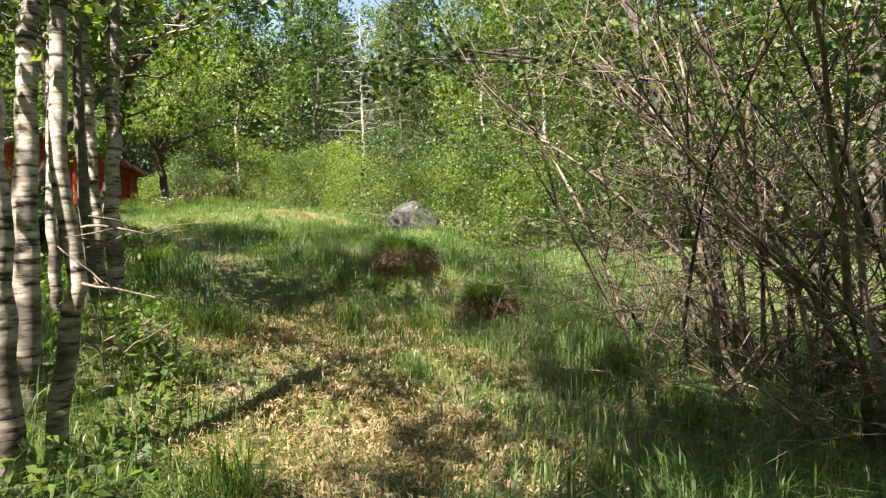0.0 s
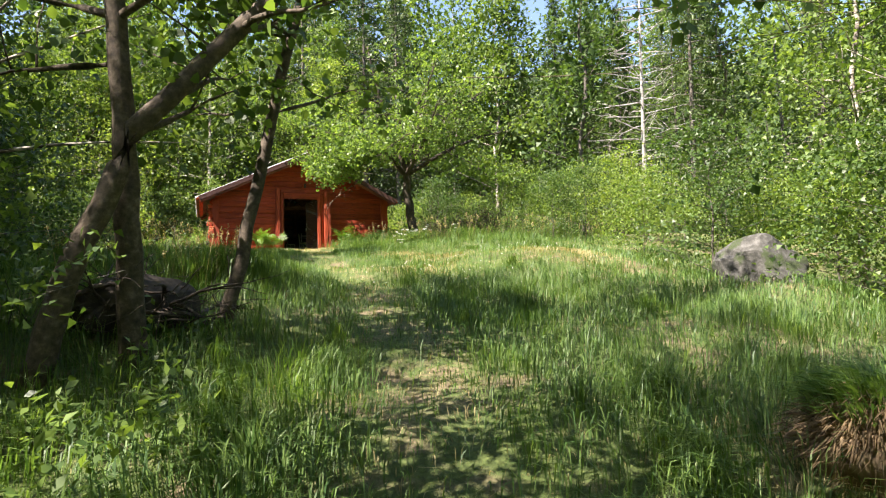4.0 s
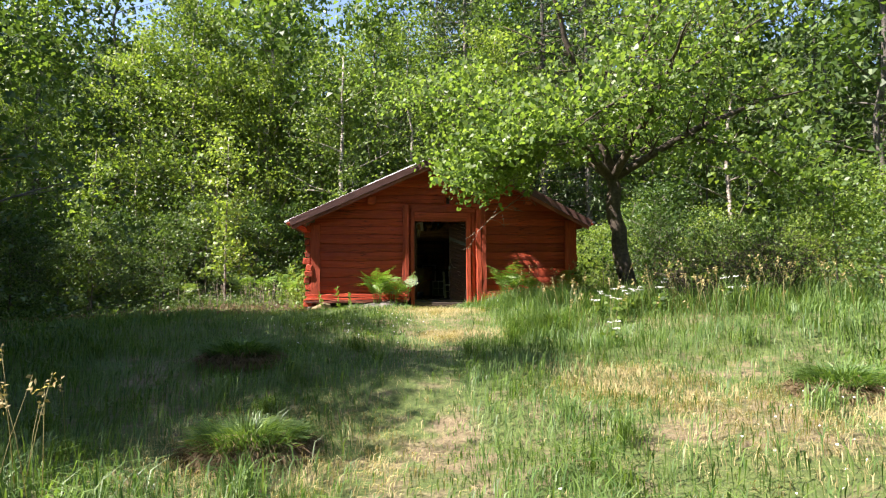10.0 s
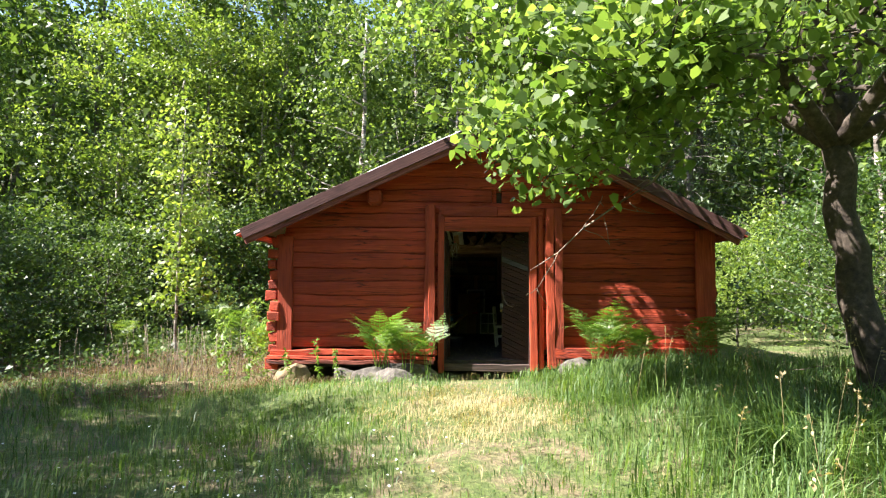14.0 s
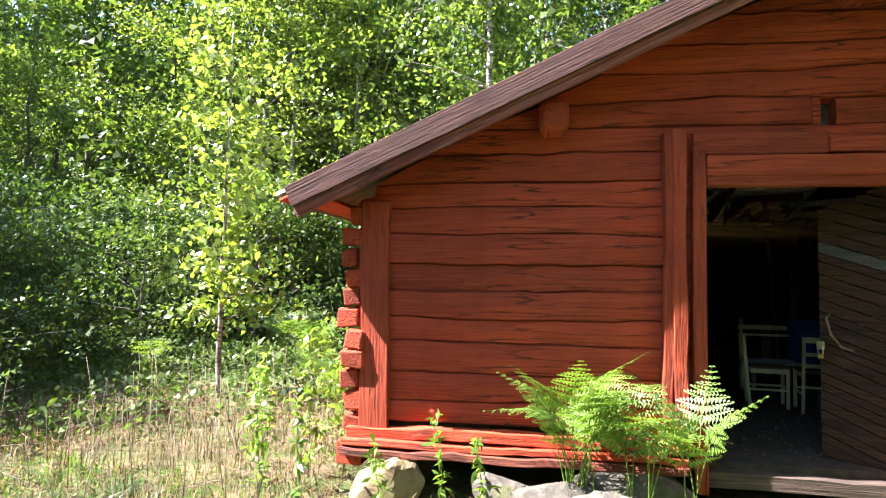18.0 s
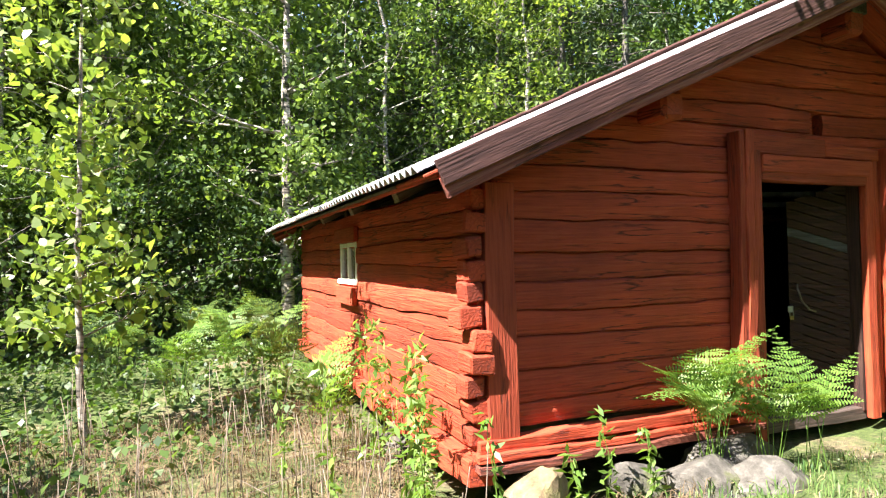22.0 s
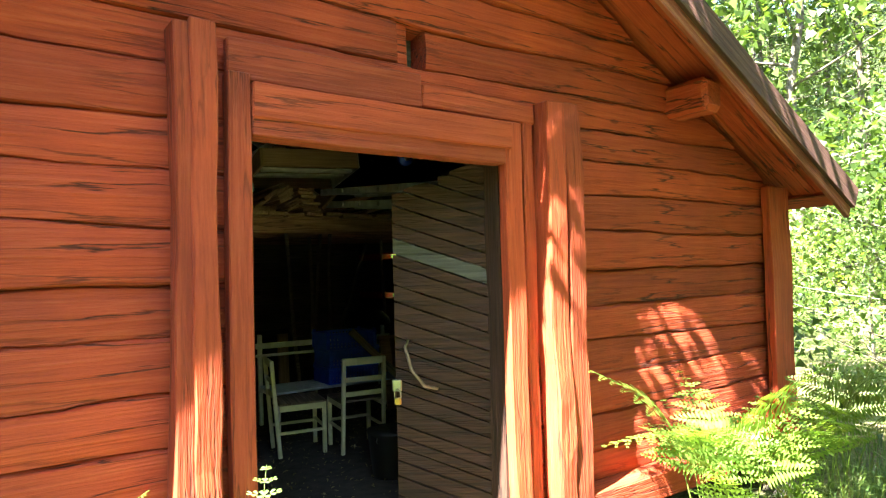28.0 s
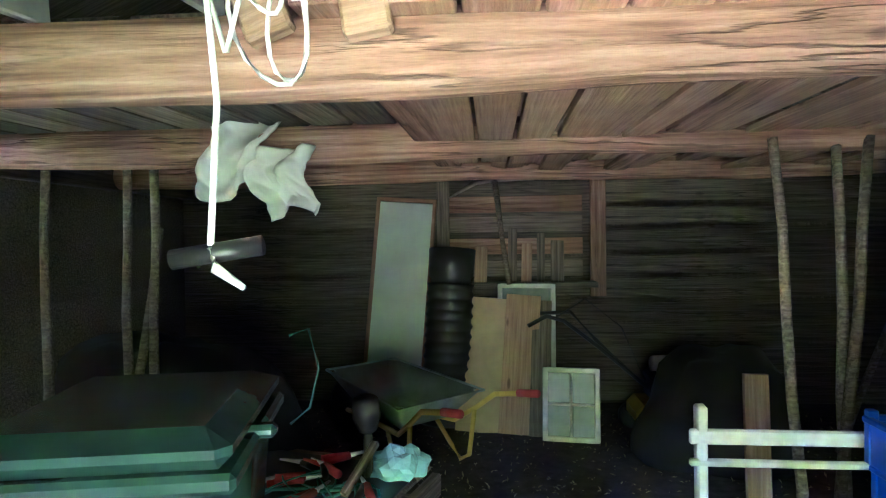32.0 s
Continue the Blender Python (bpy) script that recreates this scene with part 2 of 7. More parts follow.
def soil_material():
    m, t, p = material("meadow_soil")
    big = noise_tex(t, 0.55, 6, None, 0.62)
    fine = noise_tex(t, 24, 7, None, 0.72)
    mid = noise_tex(t, 3.2, 5, None, 0.6)
    g = ramp(t, fine, [(0.3, (0.035, 0.055, 0.012)), (0.55, (0.10, 0.14, 0.03)), (0.8, (0.24, 0.26, 0.085))])
    d = ramp(t, fine, [(0.3, (0.09, 0.068, 0.036)), (0.55, (0.23, 0.18, 0.10)), (0.8, (0.40, 0.33, 0.21))])
    both = t.nodes.new("ShaderNodeMath")
    both.operation = "ADD"
    t.links.new(big, both.inputs[0]), t.links.new(mid, both.inputs[1])
    half = t.nodes.new("ShaderNodeMath")
    half.operation = "MULTIPLY"
    half.inputs[1].default_value = 0.5
    t.links.new(both.outputs[0], half.inputs[0])
    f = ramp(t, half.outputs[0], [(0.505, (0, 0, 0)), (0.60, (1, 1, 1))])
    t.links.new(mixc(t, f, g, d), p.inputs["Base Color"])
    p.inputs["Roughness"].default_value = 0.95
    bump(t, p, fine, 1.0, 0.04)
    return m


SOIL = soil_material()
DIRT = plain("dirt_floor", (0.045, 0.036, 0.028), 0.95, 0, 0.5, 14, 1.0)

# ---- mesh helpers ----
rng = np.random.default_rng(7)


def link_mesh(name, verts, faces, mat, parent=None, label="", smooth=False):
    me = bpy.data.meshes.new(name)
    me.from_pydata([tuple(v) for v in verts], [], faces)
    me.materials.append(mat)
    if smooth:
        me.shade_smooth()
    ob = new(name, me)
    if parent:
        ob.parent = parent
    if label:
        ob["label"] = label
    return ob


def fast_mesh(name, verts, size, mat, parent=None):
    """Verts in runs of `size`, each run one face; for leaves and blades."""
    me = bpy.data.meshes.new(name)
    n = len(verts)
    me.vertices.add(n), me.loops.add(n), me.polygons.add(n // size)
    me.vertices.foreach_set("co", np.asarray(verts, np.float32).ravel())
    me.loops.foreach_set("vertex_index", np.arange(n, dtype=np.int32))
    me.polygons.foreach_set("loop_start", np.arange(0, n, size, dtype=np.int32))
    me.update(calc_edges=True)
    me.materials.append(mat)
    ob = new(name, me)
    if parent:
        ob.parent = parent
    return ob


def part(name, bm, mat, parent=None, label="", smooth=False):
    me = bpy.data.meshes.new(name)
    bm.to_mesh(me)
    bm.free()
    me.materials.append(mat)
    if smooth:
        me.shade_smooth()
    ob = new(name, me)
    if parent:
        ob.parent = parent
    if label:
        ob["label"] = label
    return ob


def thing(name, at, label, category, group="", kind="", turn=0):
    ob = new(name)
    ob.empty_display_size = 0.1
    ob.matrix_basis = pose(*at, 0, 0, turn)
    return tagged(ob, label, category, group, kind)


def add_box(bm, size, m=None, bevel=0.0, cuts=0, rough=0.0, seed=0):
    """A box of that size about its centre, its long side cut and roughened."""
    b = bmesh.new()
    bmesh.ops.create_cube(b, size=1)
    bmesh.ops.scale(b, vec=size, verts=b.verts)
    if bevel:
        bmesh.ops.bevel(b, geom=b.edges[:], offset=bevel, segments=1, affect="EDGES")
    if cuts:
        ax = max(range(3), key=lambda i: size[i])
        for k in range(1, cuts + 1):
            co, no = [0, 0, 0], [0, 0, 0]
            co[ax], no[ax] = size[ax] * (k / (cuts + 1) - 0.5), 1
            bmesh.ops.bisect_plane(b, geom=b.verts[:] + b.edges[:] + b.faces[:], plane_co=co, plane_no=no)
    if rough:
        for v in b.verts:
            q = Vector((v.co.x * 1.9 + seed * 7.3, v.co.y * 1.9 + seed * 3.1, v.co.z * 1.9))
            d = noise.noise_vector(q) * rough + noise.noise_vector(q * 4.1) * rough * 0.5
            v.co += d
    if m is not None:
        bmesh.ops.transform(b, matrix=m, verts=b.verts)
    tmp = bpy.data.meshes.new("tmp")
    b.to_mesh(tmp)
    b.free()
    bm.from_mesh(tmp)
    bpy.data.meshes.remove(tmp)
    return bm


def box_part(name, size, at, mat, parent=None, label="", bevel=0.006, cuts=0, rough=0.0, seed=0, rot=(0, 0, 0)):
    """A board whose mesh is local, so that its grain follows it."""
    ob = part(name, add_box(bmesh.new(), size, None, bevel, cuts, rough, seed), mat, parent, label)
    ob.matrix_basis = pose(*at, *rot)
    return ob


def tube(points, radii, sides=7):
    """Verts and faces of a tapered tube along points."""
    pts = [Vector(p) for p in points]
    verts, faces = [], []
    for i, p in enumerate(pts):
        d = (pts[min(i + 1, len(pts) - 1)] - pts[max(i - 1, 0)]).normalized()
        u = d.orthogonal().normalized() if abs(d.z) < 0.9 else d.cross(Vector((0, 1, 0))).normalized()
        w = d.cross(u)
        for k in range(sides):
            a = 2 * math.pi * k / sides
            verts.append(p + (u * math.cos(a) + w * math.sin(a)) * radii[i])
    for i in range(len(pts) - 1):
        for k in range(sides):
            a, b = i * sides + k, i * sides + (k + 1) % sides
            faces.append((a, b, b + sides, a + sides))
    faces.append(tuple(range(sides))[::-1])
    faces.append(tuple(range((len(pts) - 1) * sides, len(pts) * sides)))
    return verts, faces


def tube_part(name, points, radii, mat, parent=None, label="", sides=7):
    if isinstance(radii, (int, float)):
        radii = [radii] * len(points)
    v, f = tube(points, radii, sides)
    return link_mesh(name, v, f, mat, parent, label, True)


def tubes_part(name, runs, mat, parent=None, label="", sides=5):
    verts, faces = [], []
    for pts, rad in runs:
        if len(pts) < 2:
            continue
        v, f = tube(pts, rad, sides if rad[0] > 0.022 else 3)
        o = len(verts)
        verts += v
        faces += [tuple(i + o for i in q) for q in f]
    return link_mesh(name, verts, faces, mat, parent, label, True)


def leaf_verts(centres, size, r, up=0.5, slim=0.5):
    """Leaves as two triangles folded on the midrib, six verts a leaf, shared by index of place."""
    n = len(centres)
    d = r.normal(size=(n, 3))
    d[:, 2] -= 0.3
    d /= np.linalg.norm(d, axis=1)[:, None]
    nn = r.normal(size=(n, 3)) + np.array((0, 0, up * 2))
    s = np.cross(d, nn)
    s /= np.linalg.norm(s, axis=1)[:, None] + 1e-6
    w = np.cross(s, d)
    L = size * r.uniform(0.65, 1.25, (n, 1))
    a, b = centres, centres + d * L
    mid = centres + d * L * 0.45
    l, q = mid + s * L * slim + w * L * 0.12, mid - s * L * slim + w * L * 0.12
    return np.stack([a, q, b, l], 1).reshape(-1, 3)

# ---- the ground ----
KNOLL = [(0, 0, 0.0), (-3, 3, 0.5), (4, 1, 0.0), (8, 2, 0.1), (2, 2.4, 0.2), (3.9, 5.2, 0.28), (5.7, 5.0, 0.45), (6.2, 7.1, 1.05), (3.0, 5.6, 0.65), (1.8, 6.5, 0.9), (6.4, 10.1, 1.42),
         (3.8, 8.2, 1.2), (10.5, 11.8, 1.75), (12.2, 9.2, 0.9), (16, 8, 0.6), (4.6, 11.4, 1.6), (5.2, 15.0, 2.08), (5.6, 20.5, 2.5), (3.3, 23.5, 2.66), (1.5, 23.5, 2.66),
         (5.0, 25.5, 2.76), (3.2, 27.0, 2.62), (9.3, 26.6, 2.86), (9.2, 23.8, 2.92), (10, 21.3, 2.85), (13.8, 24, 3.15), (19, 26, 3.3), (-3, 26, 2.5), (2, 33, 2.75), (10, 34, 2.9), (-2, 12, 1.5), (-2, 18, 2.1), (9, 16, 2.4),
         (2.3, 14.2, 2.12), (2.9, 12.7, 1.85), (0.8, 12.8, 2.0), (4.9, 13.4, 1.78), (1.6, 16.2, 2.2)]
KN = np.array(KNOLL)


LUMP_X, LUMP_Y = np.arange(-14, 26.01, 0.4), np.arange(-10, 48.01, 0.4)
LUMPS = np.array([[noise.noise((a * 0.9, b * 0.9, 0)) * 0.08 + noise.noise((a * 2.3, b * 2.3, 3)) * 0.035 for a in LUMP_X] for b in LUMP_Y])


def lump(x, y):
    """Small unevenness of the turf, none inside the barn."""
    fx, fy = np.clip((x + 14) / 0.4, 0, len(LUMP_X) - 1.001), np.clip((y + 10) / 0.4, 0, len(LUMP_Y) - 1.001)
    i, j = fx.astype(int), fy.astype(int)
    u, v = fx - i, fy - j
    z = (LUMPS[j, i] * (1 - u) + LUMPS[j, i + 1] * u) * (1 - v) + (LUMPS[j + 1, i] * (1 - u) + LUMPS[j + 1, i + 1] * u) * v
    return np.where((x > 2.8) & (x < 9.6) & (y > 26.6) & (y < 36), -0.12, z)


def ground_z(x, y):
    x, y = np.atleast_1d(np.asarray(x, float)), np.atleast_1d(np.asarray(y, float))
    d2 = (x[:, None] - KN[None, :, 0]) ** 2 + (y[:, None] - KN[None, :, 1]) ** 2 + 0.6
    w = d2 ** -1.8
    return (w * KN[None, :, 2]).sum(1) / w.sum(1) + lump(x, y)


def gz(x, y):
    return float(ground_z(x, y)[0])


PATH_X = ((0, 0.3), (3, 2.2), (6, 3.3), (9, 4.3), (13, 4.95), (18, 5.2), (22, 5.6), (27, 6.0))


def path_x(y):
    return np.interp(y, [p[0] for p in PATH_X], [p[1] for p in PATH_X])


def build_ground():
    inner_x, inner_y = LUMP_X, LUMP_Y
    far = np.array([900, 300, 120, 60, 30, 12])
    gx = np.concatenate([-14 - far, inner_x, 26 + far[::-1]])
    gy = np.concatenate([-10 - far, inner_y, 48 + far[::-1]])
    X, Y = np.meshgrid(gx, gy)
    x, y = X.ravel(), Y.ravel()
    z = ground_z(x, y)
    nx = len(gx)
    faces = [(j * nx + i, j * nx + i + 1, (j + 1) * nx + i + 1, (j + 1) * nx + i) for j in range(len(gy) - 1) for i in range(nx - 1)]
    ob = link_mesh("ground", np.stack([x, y, z], 1), faces, SOIL, None, "", True)
    tagged(ob, "sunlit meadow ground with short grass and dry patches", "ground", kind="structure")


build_ground()

# ---- the barn ----
XL, XR, YF, YB = 3.10, 9.28, 27.18, 33.6
DL, DR, DTOP, FLOOR = 5.48, 6.67, 4.70, 2.88
SILL = 2.93
RX, RZ, ROOF_L, ROOF_R = 6.40, 6.36, 2.68, 9.56
SLOPE_L, SLOPE_R = 0.448, 0.53
T = 0.17
barn = thing("barn", (0, 0, 0), "old red-painted log barn with a grey corrugated roof", "barn")


def roof_z(x):
    """Upper side of the roof sheets."""
    return RZ - SLOPE_L * (RX - x) if x < RX else RZ - SLOPE_R * (x - RX)


def seam(k, s, seed):
    return noise.noise((s * 0.9, k * 3.7 + seed * 11.3, 0.5)) * 0.030 + noise.noise((s * 4.2, k * 5.1, seed * 2.0)) * 0.013


def log_piece(wall, axis, fixed, inward, ends_lo, ends_hi, z0, z1, k, seed, mat):
    """One hewn log; its ends may slope: ends are (at the bottom, at the top)."""
    L = max(ends_hi) - min(ends_lo)
    n = max(3, int(L / 0.13))
    c = ((min(ends_lo) + max(ends_hi)) / 2, (z0 + z1) / 2)
    verts, faces = [], []
    out = random.Random(seed * 97 + k).uniform(-0.012, 0.014)
    for i in range(n + 1):
        f = i / n
        sb, st = ends_lo[0] + (ends_hi[0] - ends_lo[0]) * f, ends_lo[1] + (ends_hi[1] - ends_lo[1]) * f
        zb, zt = z0 + seam(k, sb, seed) + 0.002, z1 + seam(k + 1, st, seed) - 0.002
        b = 0.005 + 0.011 * abs(noise.noise((sb * 2.3, k * 1.7, seed)))
        bul = out + noise.noise((sb * 1.3, k * 2.9, seed + 5.0)) * 0.014 + noise.noise((sb * 7, k * 2.9, seed)) * 0.004
        fz, bz = -T / 2 - bul, T / 2
        prof = [(st, bz, zt + 0.03), (st, fz + 5 * b, zt + 0.012), (st, fz + 0.3 * b, zt - b), ((st + sb) / 2, fz - 0.008, (zt + zb) / 2), (sb, fz + 0.3 * b, zb + b), (sb, fz + 4 * b, zb), (sb, bz, zb - 0.02)]
        for s, y, z in prof:
            verts.append((s - c[0], y * inward if axis == "x" else -y * inward, z - c[1]))
    for i in range(n):
        for j in range(7):
            a, b = i * 7 + j, i * 7 + (j + 1) % 7
            faces.append((a, b, b + 7, a + 7))
    faces += [tuple(range(7)), tuple(range(n * 7, n * 7 + 7))]
    ob = link_mesh("log", verts, faces, mat, wall)
    mid = fixed + inward * T / 2
    ob.matrix_basis = pose(c[0], mid, c[1]) if axis == "x" else pose(mid, c[0], c[1], 0, 0, 90)
    return ob


def log_wall(name, axis, fixed, inward, courses, span, seed, mat, openings=()):
    wall = new(name)
    wall.parent = barn
    for k, (z0, z1) in enumerate(zip(courses, courses[1:])):
        lo0, hi0 = span(z0)
        lo1, hi1 = span(z1)
        if hi0 - lo0 < 0.15:
            break
        if hi1 <= lo1:
            lo1 = hi1 = (lo0 + hi0) / 2
        pieces = [((lo0, lo1), (hi0, hi1))]
        for a, b, c, d in openings:
            if (z0 + z1) / 2 > c and (z0 + z1) / 2 < d:
                cut = []
                for l, h in pieces:
                    if min(l) < a:
                        cut.append((l, (a, a)))
                    if max(h) > b:
                        cut.append(((b, b), h))
                pieces = cut
        for j, (l, h) in enumerate(pieces):
            log_piece(wall, axis, fixed, inward, l, h, z0, z1, k, seed, mat)
    return wall


def courses(z0, z1, seed, lo=0.165, hi=0.215):
    r, out = random.Random(seed), [z0]
    while out[-1] < z1 - 0.12:
        out.append(out[-1] + r.uniform(lo, hi))
    return out


def front_span(z):
    half_l, half_r = (RZ - 0.16 - z) / SLOPE_L, (RZ - 0.16 - z) / SLOPE_R
    return max(XL + 0.1, RX - half_l), min(XR - 0.1, RX + half_r)


FRONT = courses(SILL + 0.12, RZ, 21)
PEG = (6.15, 6.30, 5.10, 5.32)
log_wall("wall_front", "x", YF, 1, FRONT, front_span, 1, RED, [(DL - 0.07, DR + 0.1, 0, DTOP + 0.02), PEG])
BACK = courses(2.6, RZ, 22)
log_wall("wall_back", "x", YB, -1, BACK, front_span, 2, INSIDE)
WIN = (30.16, 30.92, 3.90, 4.36)
log_wall("wall_left", "y", XL, 1, courses(SILL, 4.62, 23), lambda z: (YF - 0.02, YB + 0.05), 3, RED, [WIN])
RIGHT = courses(2.6, 4.70, 24)
SLOTS = []
for lo, hi, z in ((31.65, 32.75, 4.43), (31.9, 32.75, 3.88)):
    k = max(i for i, c in enumerate(RIGHT) if c < z)
    SLOTS.append((lo, hi, RIGHT[k], RIGHT[k + 1]))
    # a cut-down log that leaves a slit of daylight
    box_part("short_log", (hi - lo, T, z - 0.035 - RIGHT[k]), (XR - T / 2, (lo + hi) / 2, (RIGHT[k] + z - 0.035) / 2), RED, barn, rot=(0, 0, 90), cuts=3, rough=0.006)
    if RIGHT[k + 1] - z > 0.06:
        box_part("short_log", (hi - lo, T, RIGHT[k + 1] - z - 0.03), (XR - T / 2, (lo + hi) / 2, (RIGHT[k + 1] + z + 0.03) / 2), RED, barn, rot=(0, 0, 90), cuts=3, rough=0.006)
log_wall("wall_right", "y", XR, -1, RIGHT, lambda z: (YF - 0.02, YB + 0.05), 4, RED, SLOTS)
# linings that close the inner side of the walls against light through the seams
for nm, size, at in (("lining", (2.2, 0.02, 1.75), (4.35, YF + T + 0.012, 3.83)), ("lining", (2.2, 0.02, 1.75), (7.95, YF + T + 0.012, 3.83))):
    box_part(nm, size, at, INSIDE, barn, bevel=0)
box_part("lining", (0.02, YB - YF - 0.4, 1.28), (XL + T + 0.012, (YF + YB) / 2, SILL + 0.31), INSIDE, barn, bevel=0)
box_part("lining", (0.02, WIN[0] - YF - 0.25, 0.78), (XL + T + 0.012, (YF + 0.2 + WIN[0] - 0.05) / 2, 4.26), INSIDE, barn, bevel=0)
box_part("lining", (0.02, YB - WIN[1] - 0.25, 0.78), (XL + T + 0.012, (YB - 0.2 + WIN[1] + 0.05) / 2, 4.26), INSIDE, barn, bevel=0)
for z0, z1 in ((2.75, 3.83), (3.93, 4.38), (4.48, 4.80)):
    box_part("lining", (0.02, YB - YF - 0.4, z1 - z0), (XR - T - 0.012, (YF + YB) / 2, (z0 + z1) / 2), INSIDE, barn, bevel=0)
for z in (3.88, 4.43):
    box_part("lining", (0.02, 31.6 - YF - 0.2, 0.10), (XR - T - 0.012, (31.6 + YF + 0.2) / 2, z), INSIDE, barn, bevel=0)

# stub in the peg hole, gable filling behind the top logs
box_part("peg_stub", (0.06, 0.12, 0.20), (6.19, YF + 0.10, 5.21), RED, barn, bevel=0.008, rough=0.006)
box_part("peg_back", (0.16, 0.03, 0.24), (6.225, YF + 0.15, 5.21), INSIDE, barn, bevel=0)


def board(name, a, b, width, thick, mat, parent=None, label="", out=(0, -1, 0), seed=0, rough=0.006, cuts=None, bevel=0.006):
    """A board from a to b; out is the way its face looks."""
    parent = parent or barn
    a, b = Vector(a), Vector(b)
    x = (b - a).normalized()
    y = Vector(out)
    y = (y - x * y.dot(x)).normalized()
    z = x.cross(y)
    L = (b - a).length
    cuts = max(1, int(L / 0.2)) if cuts is None else cuts
    ob = part(name, add_box(bmesh.new(), (L, thick, width), None, bevel, cuts, rough, seed), mat, parent, label)
    m = Matrix((x, y, z)).transposed().to_4x4()
    m.translation = (a + b) / 2
    ob.matrix_basis = m
    return ob


# corner boards and log ends
board("corner_board", (3.245, YF - 0.055, 2.96), (3.235, YF - 0.055, 4.62), 0.205, 0.06, RED_BOARD, seed=3, rough=0.012)
board("corner_board", (9.13, YF - 0.055, 2.95), (9.13, YF - 0.055, 4.72), 0.26, 0.06, RED_BOARD, seed=4, rough=0.012)
for k, z in enumerate(np.arange(2.98, 4.5, 0.148)):
    box_part("log_end", (0.17, 0.13 + 0.03 * (k % 2), 0.125 + 0.012 * math.sin(k * 3.1)), (3.07 + 0.03 * math.sin(k * 2.1), YF + 0.005 + 0.02 * math.sin(k * 1.3), z + 0.075), RED, barn, bevel=0.012, cuts=3, rough=0.034, seed=k, rot=(2 * math.sin(k * 5), 3 * math.sin(k * 1.7), 90))
# posts beside the door and its casing
board("door_post", (5.315, YF - 0.08, 2.98), (5.30, YF - 0.08, 5.06), 0.085, 0.13, RED_BOARD, seed=5, rough=0.02)
board("door_post", (5.235, YF - 0.07, 2.98), (5.24, YF - 0.07, 5.06), 0.062, 0.11, RED_BOARD, seed=6, rough=0.02)
board("door_casing", (DL - 0.045, YF - 0.06, 2.72), (DL - 0.045, YF - 0.06, 4.93), 0.085, 0.07, RED_BOARD, seed=7)
board("door_casing", (DR + 0.06, YF - 0.055, 2.75), (DR + 0.05, YF - 0.055, 4.90), 0.105, 0.06, RED_BOARD, seed=8)
board("door_casing", (DR + 0.165, YF - 0.035, 2.78), (DR + 0.165, YF - 0.035, 4.93), 0.065, 0.05, RED_BOARD, seed=9, rough=0.01)
board("door_post", (6.965, YF - 0.075, 2.8), (6.955, YF - 0.075, 5.02), 0.11, 0.12, RED_BOARD, seed=10, rough=0.02)
board("door_post", (7.085, YF - 0.07, 2.82), (7.07, YF - 0.07, 5.02), 0.115, 0.12, RED_BOARD, seed=11, rough=0.018)
board("door_header", (DL, YF - 0.075, 4.835), (DR + 0.03, YF - 0.075, 4.825), 0.13, 0.06, RED_BOARD, seed=12)
board("door_header", (DL, YF - 0.05, 4.745), (DR, YF - 0.05, 4.735), 0.085, 0.09, RED_BOARD, seed=13)
board("door_header", (DL - 0.08, YF - 0.045, 4.985), (6.22, YF - 0.045, 4.98), 0.15, 0.05, RED_BOARD, seed=14)
board("door_header", (6.23, YF - 0.04, 4.965), (6.88, YF - 0.04, 4.955), 0.10, 0.045, RED_BOARD, seed=15)
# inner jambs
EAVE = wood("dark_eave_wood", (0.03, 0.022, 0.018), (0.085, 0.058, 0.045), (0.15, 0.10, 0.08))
JAMB = wood("blue_grey_jamb", (0.025, 0.032, 0.042), (0.055, 0.067, 0.082), (0.10, 0.118, 0.14))
board("door_jamb", (DL - 0.02, YF + 0.10, 2.8), (DL - 0.02, YF + 0.10, 4.74), 0.05, 0.22, JAMB, seed=16, out=(0, -1, 0), rough=0.004)
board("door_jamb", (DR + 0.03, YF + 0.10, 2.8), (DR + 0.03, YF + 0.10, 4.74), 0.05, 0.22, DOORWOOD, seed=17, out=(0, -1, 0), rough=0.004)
board("door_lintel", (DL - 0.1, YF + 0.12, 4.85), (DR + 0.1, YF + 0.12, 4.85), 0.12, 0.2, INSIDE, seed=18)
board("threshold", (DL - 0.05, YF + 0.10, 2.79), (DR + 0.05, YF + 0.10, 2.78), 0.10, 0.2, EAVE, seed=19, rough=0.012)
# projecting sill timbers
SILL_WOOD = wood("worn_sill", (0.12, 0.028, 0.016), (0.27, 0.065, 0.035), (0.40, 0.16, 0.10), relief=1.0, cracks=1.0)
board("sill_beam", (3.06, YF - 0.065, 2.995), (5.38, YF - 0.07, 3.0), 0.075, 0.11, RED, seed=20, rough=0.024, cuts=22)
board("sill_beam", (3.04, YF - 0.09, 2.93), (5.36, YF - 0.10, 2.93), 0.045, 0.12, RED, seed=24, rough=0.022, cuts=22)
board("sill_beam", (3.02, YF - 0.11, 2.875), (5.34, YF - 0.12, 2.87), 0.05, 0.13, SILL_WOOD, seed=21, rough=0.024, cuts=22)
board("sill_beam", (7.0, YF - 0.06, 3.0), (9.2, YF - 0.06, 3.0), 0.14, 0.14, RED, seed=22, rough=0.018)
board("sill_beam", (XL - 0.03, YF - 0.1, 2.84), (XL - 0.0, YB, 2.86), 0.16, 0.18, RED, seed=23, rough=0.02, out=(-1, 0, 0))
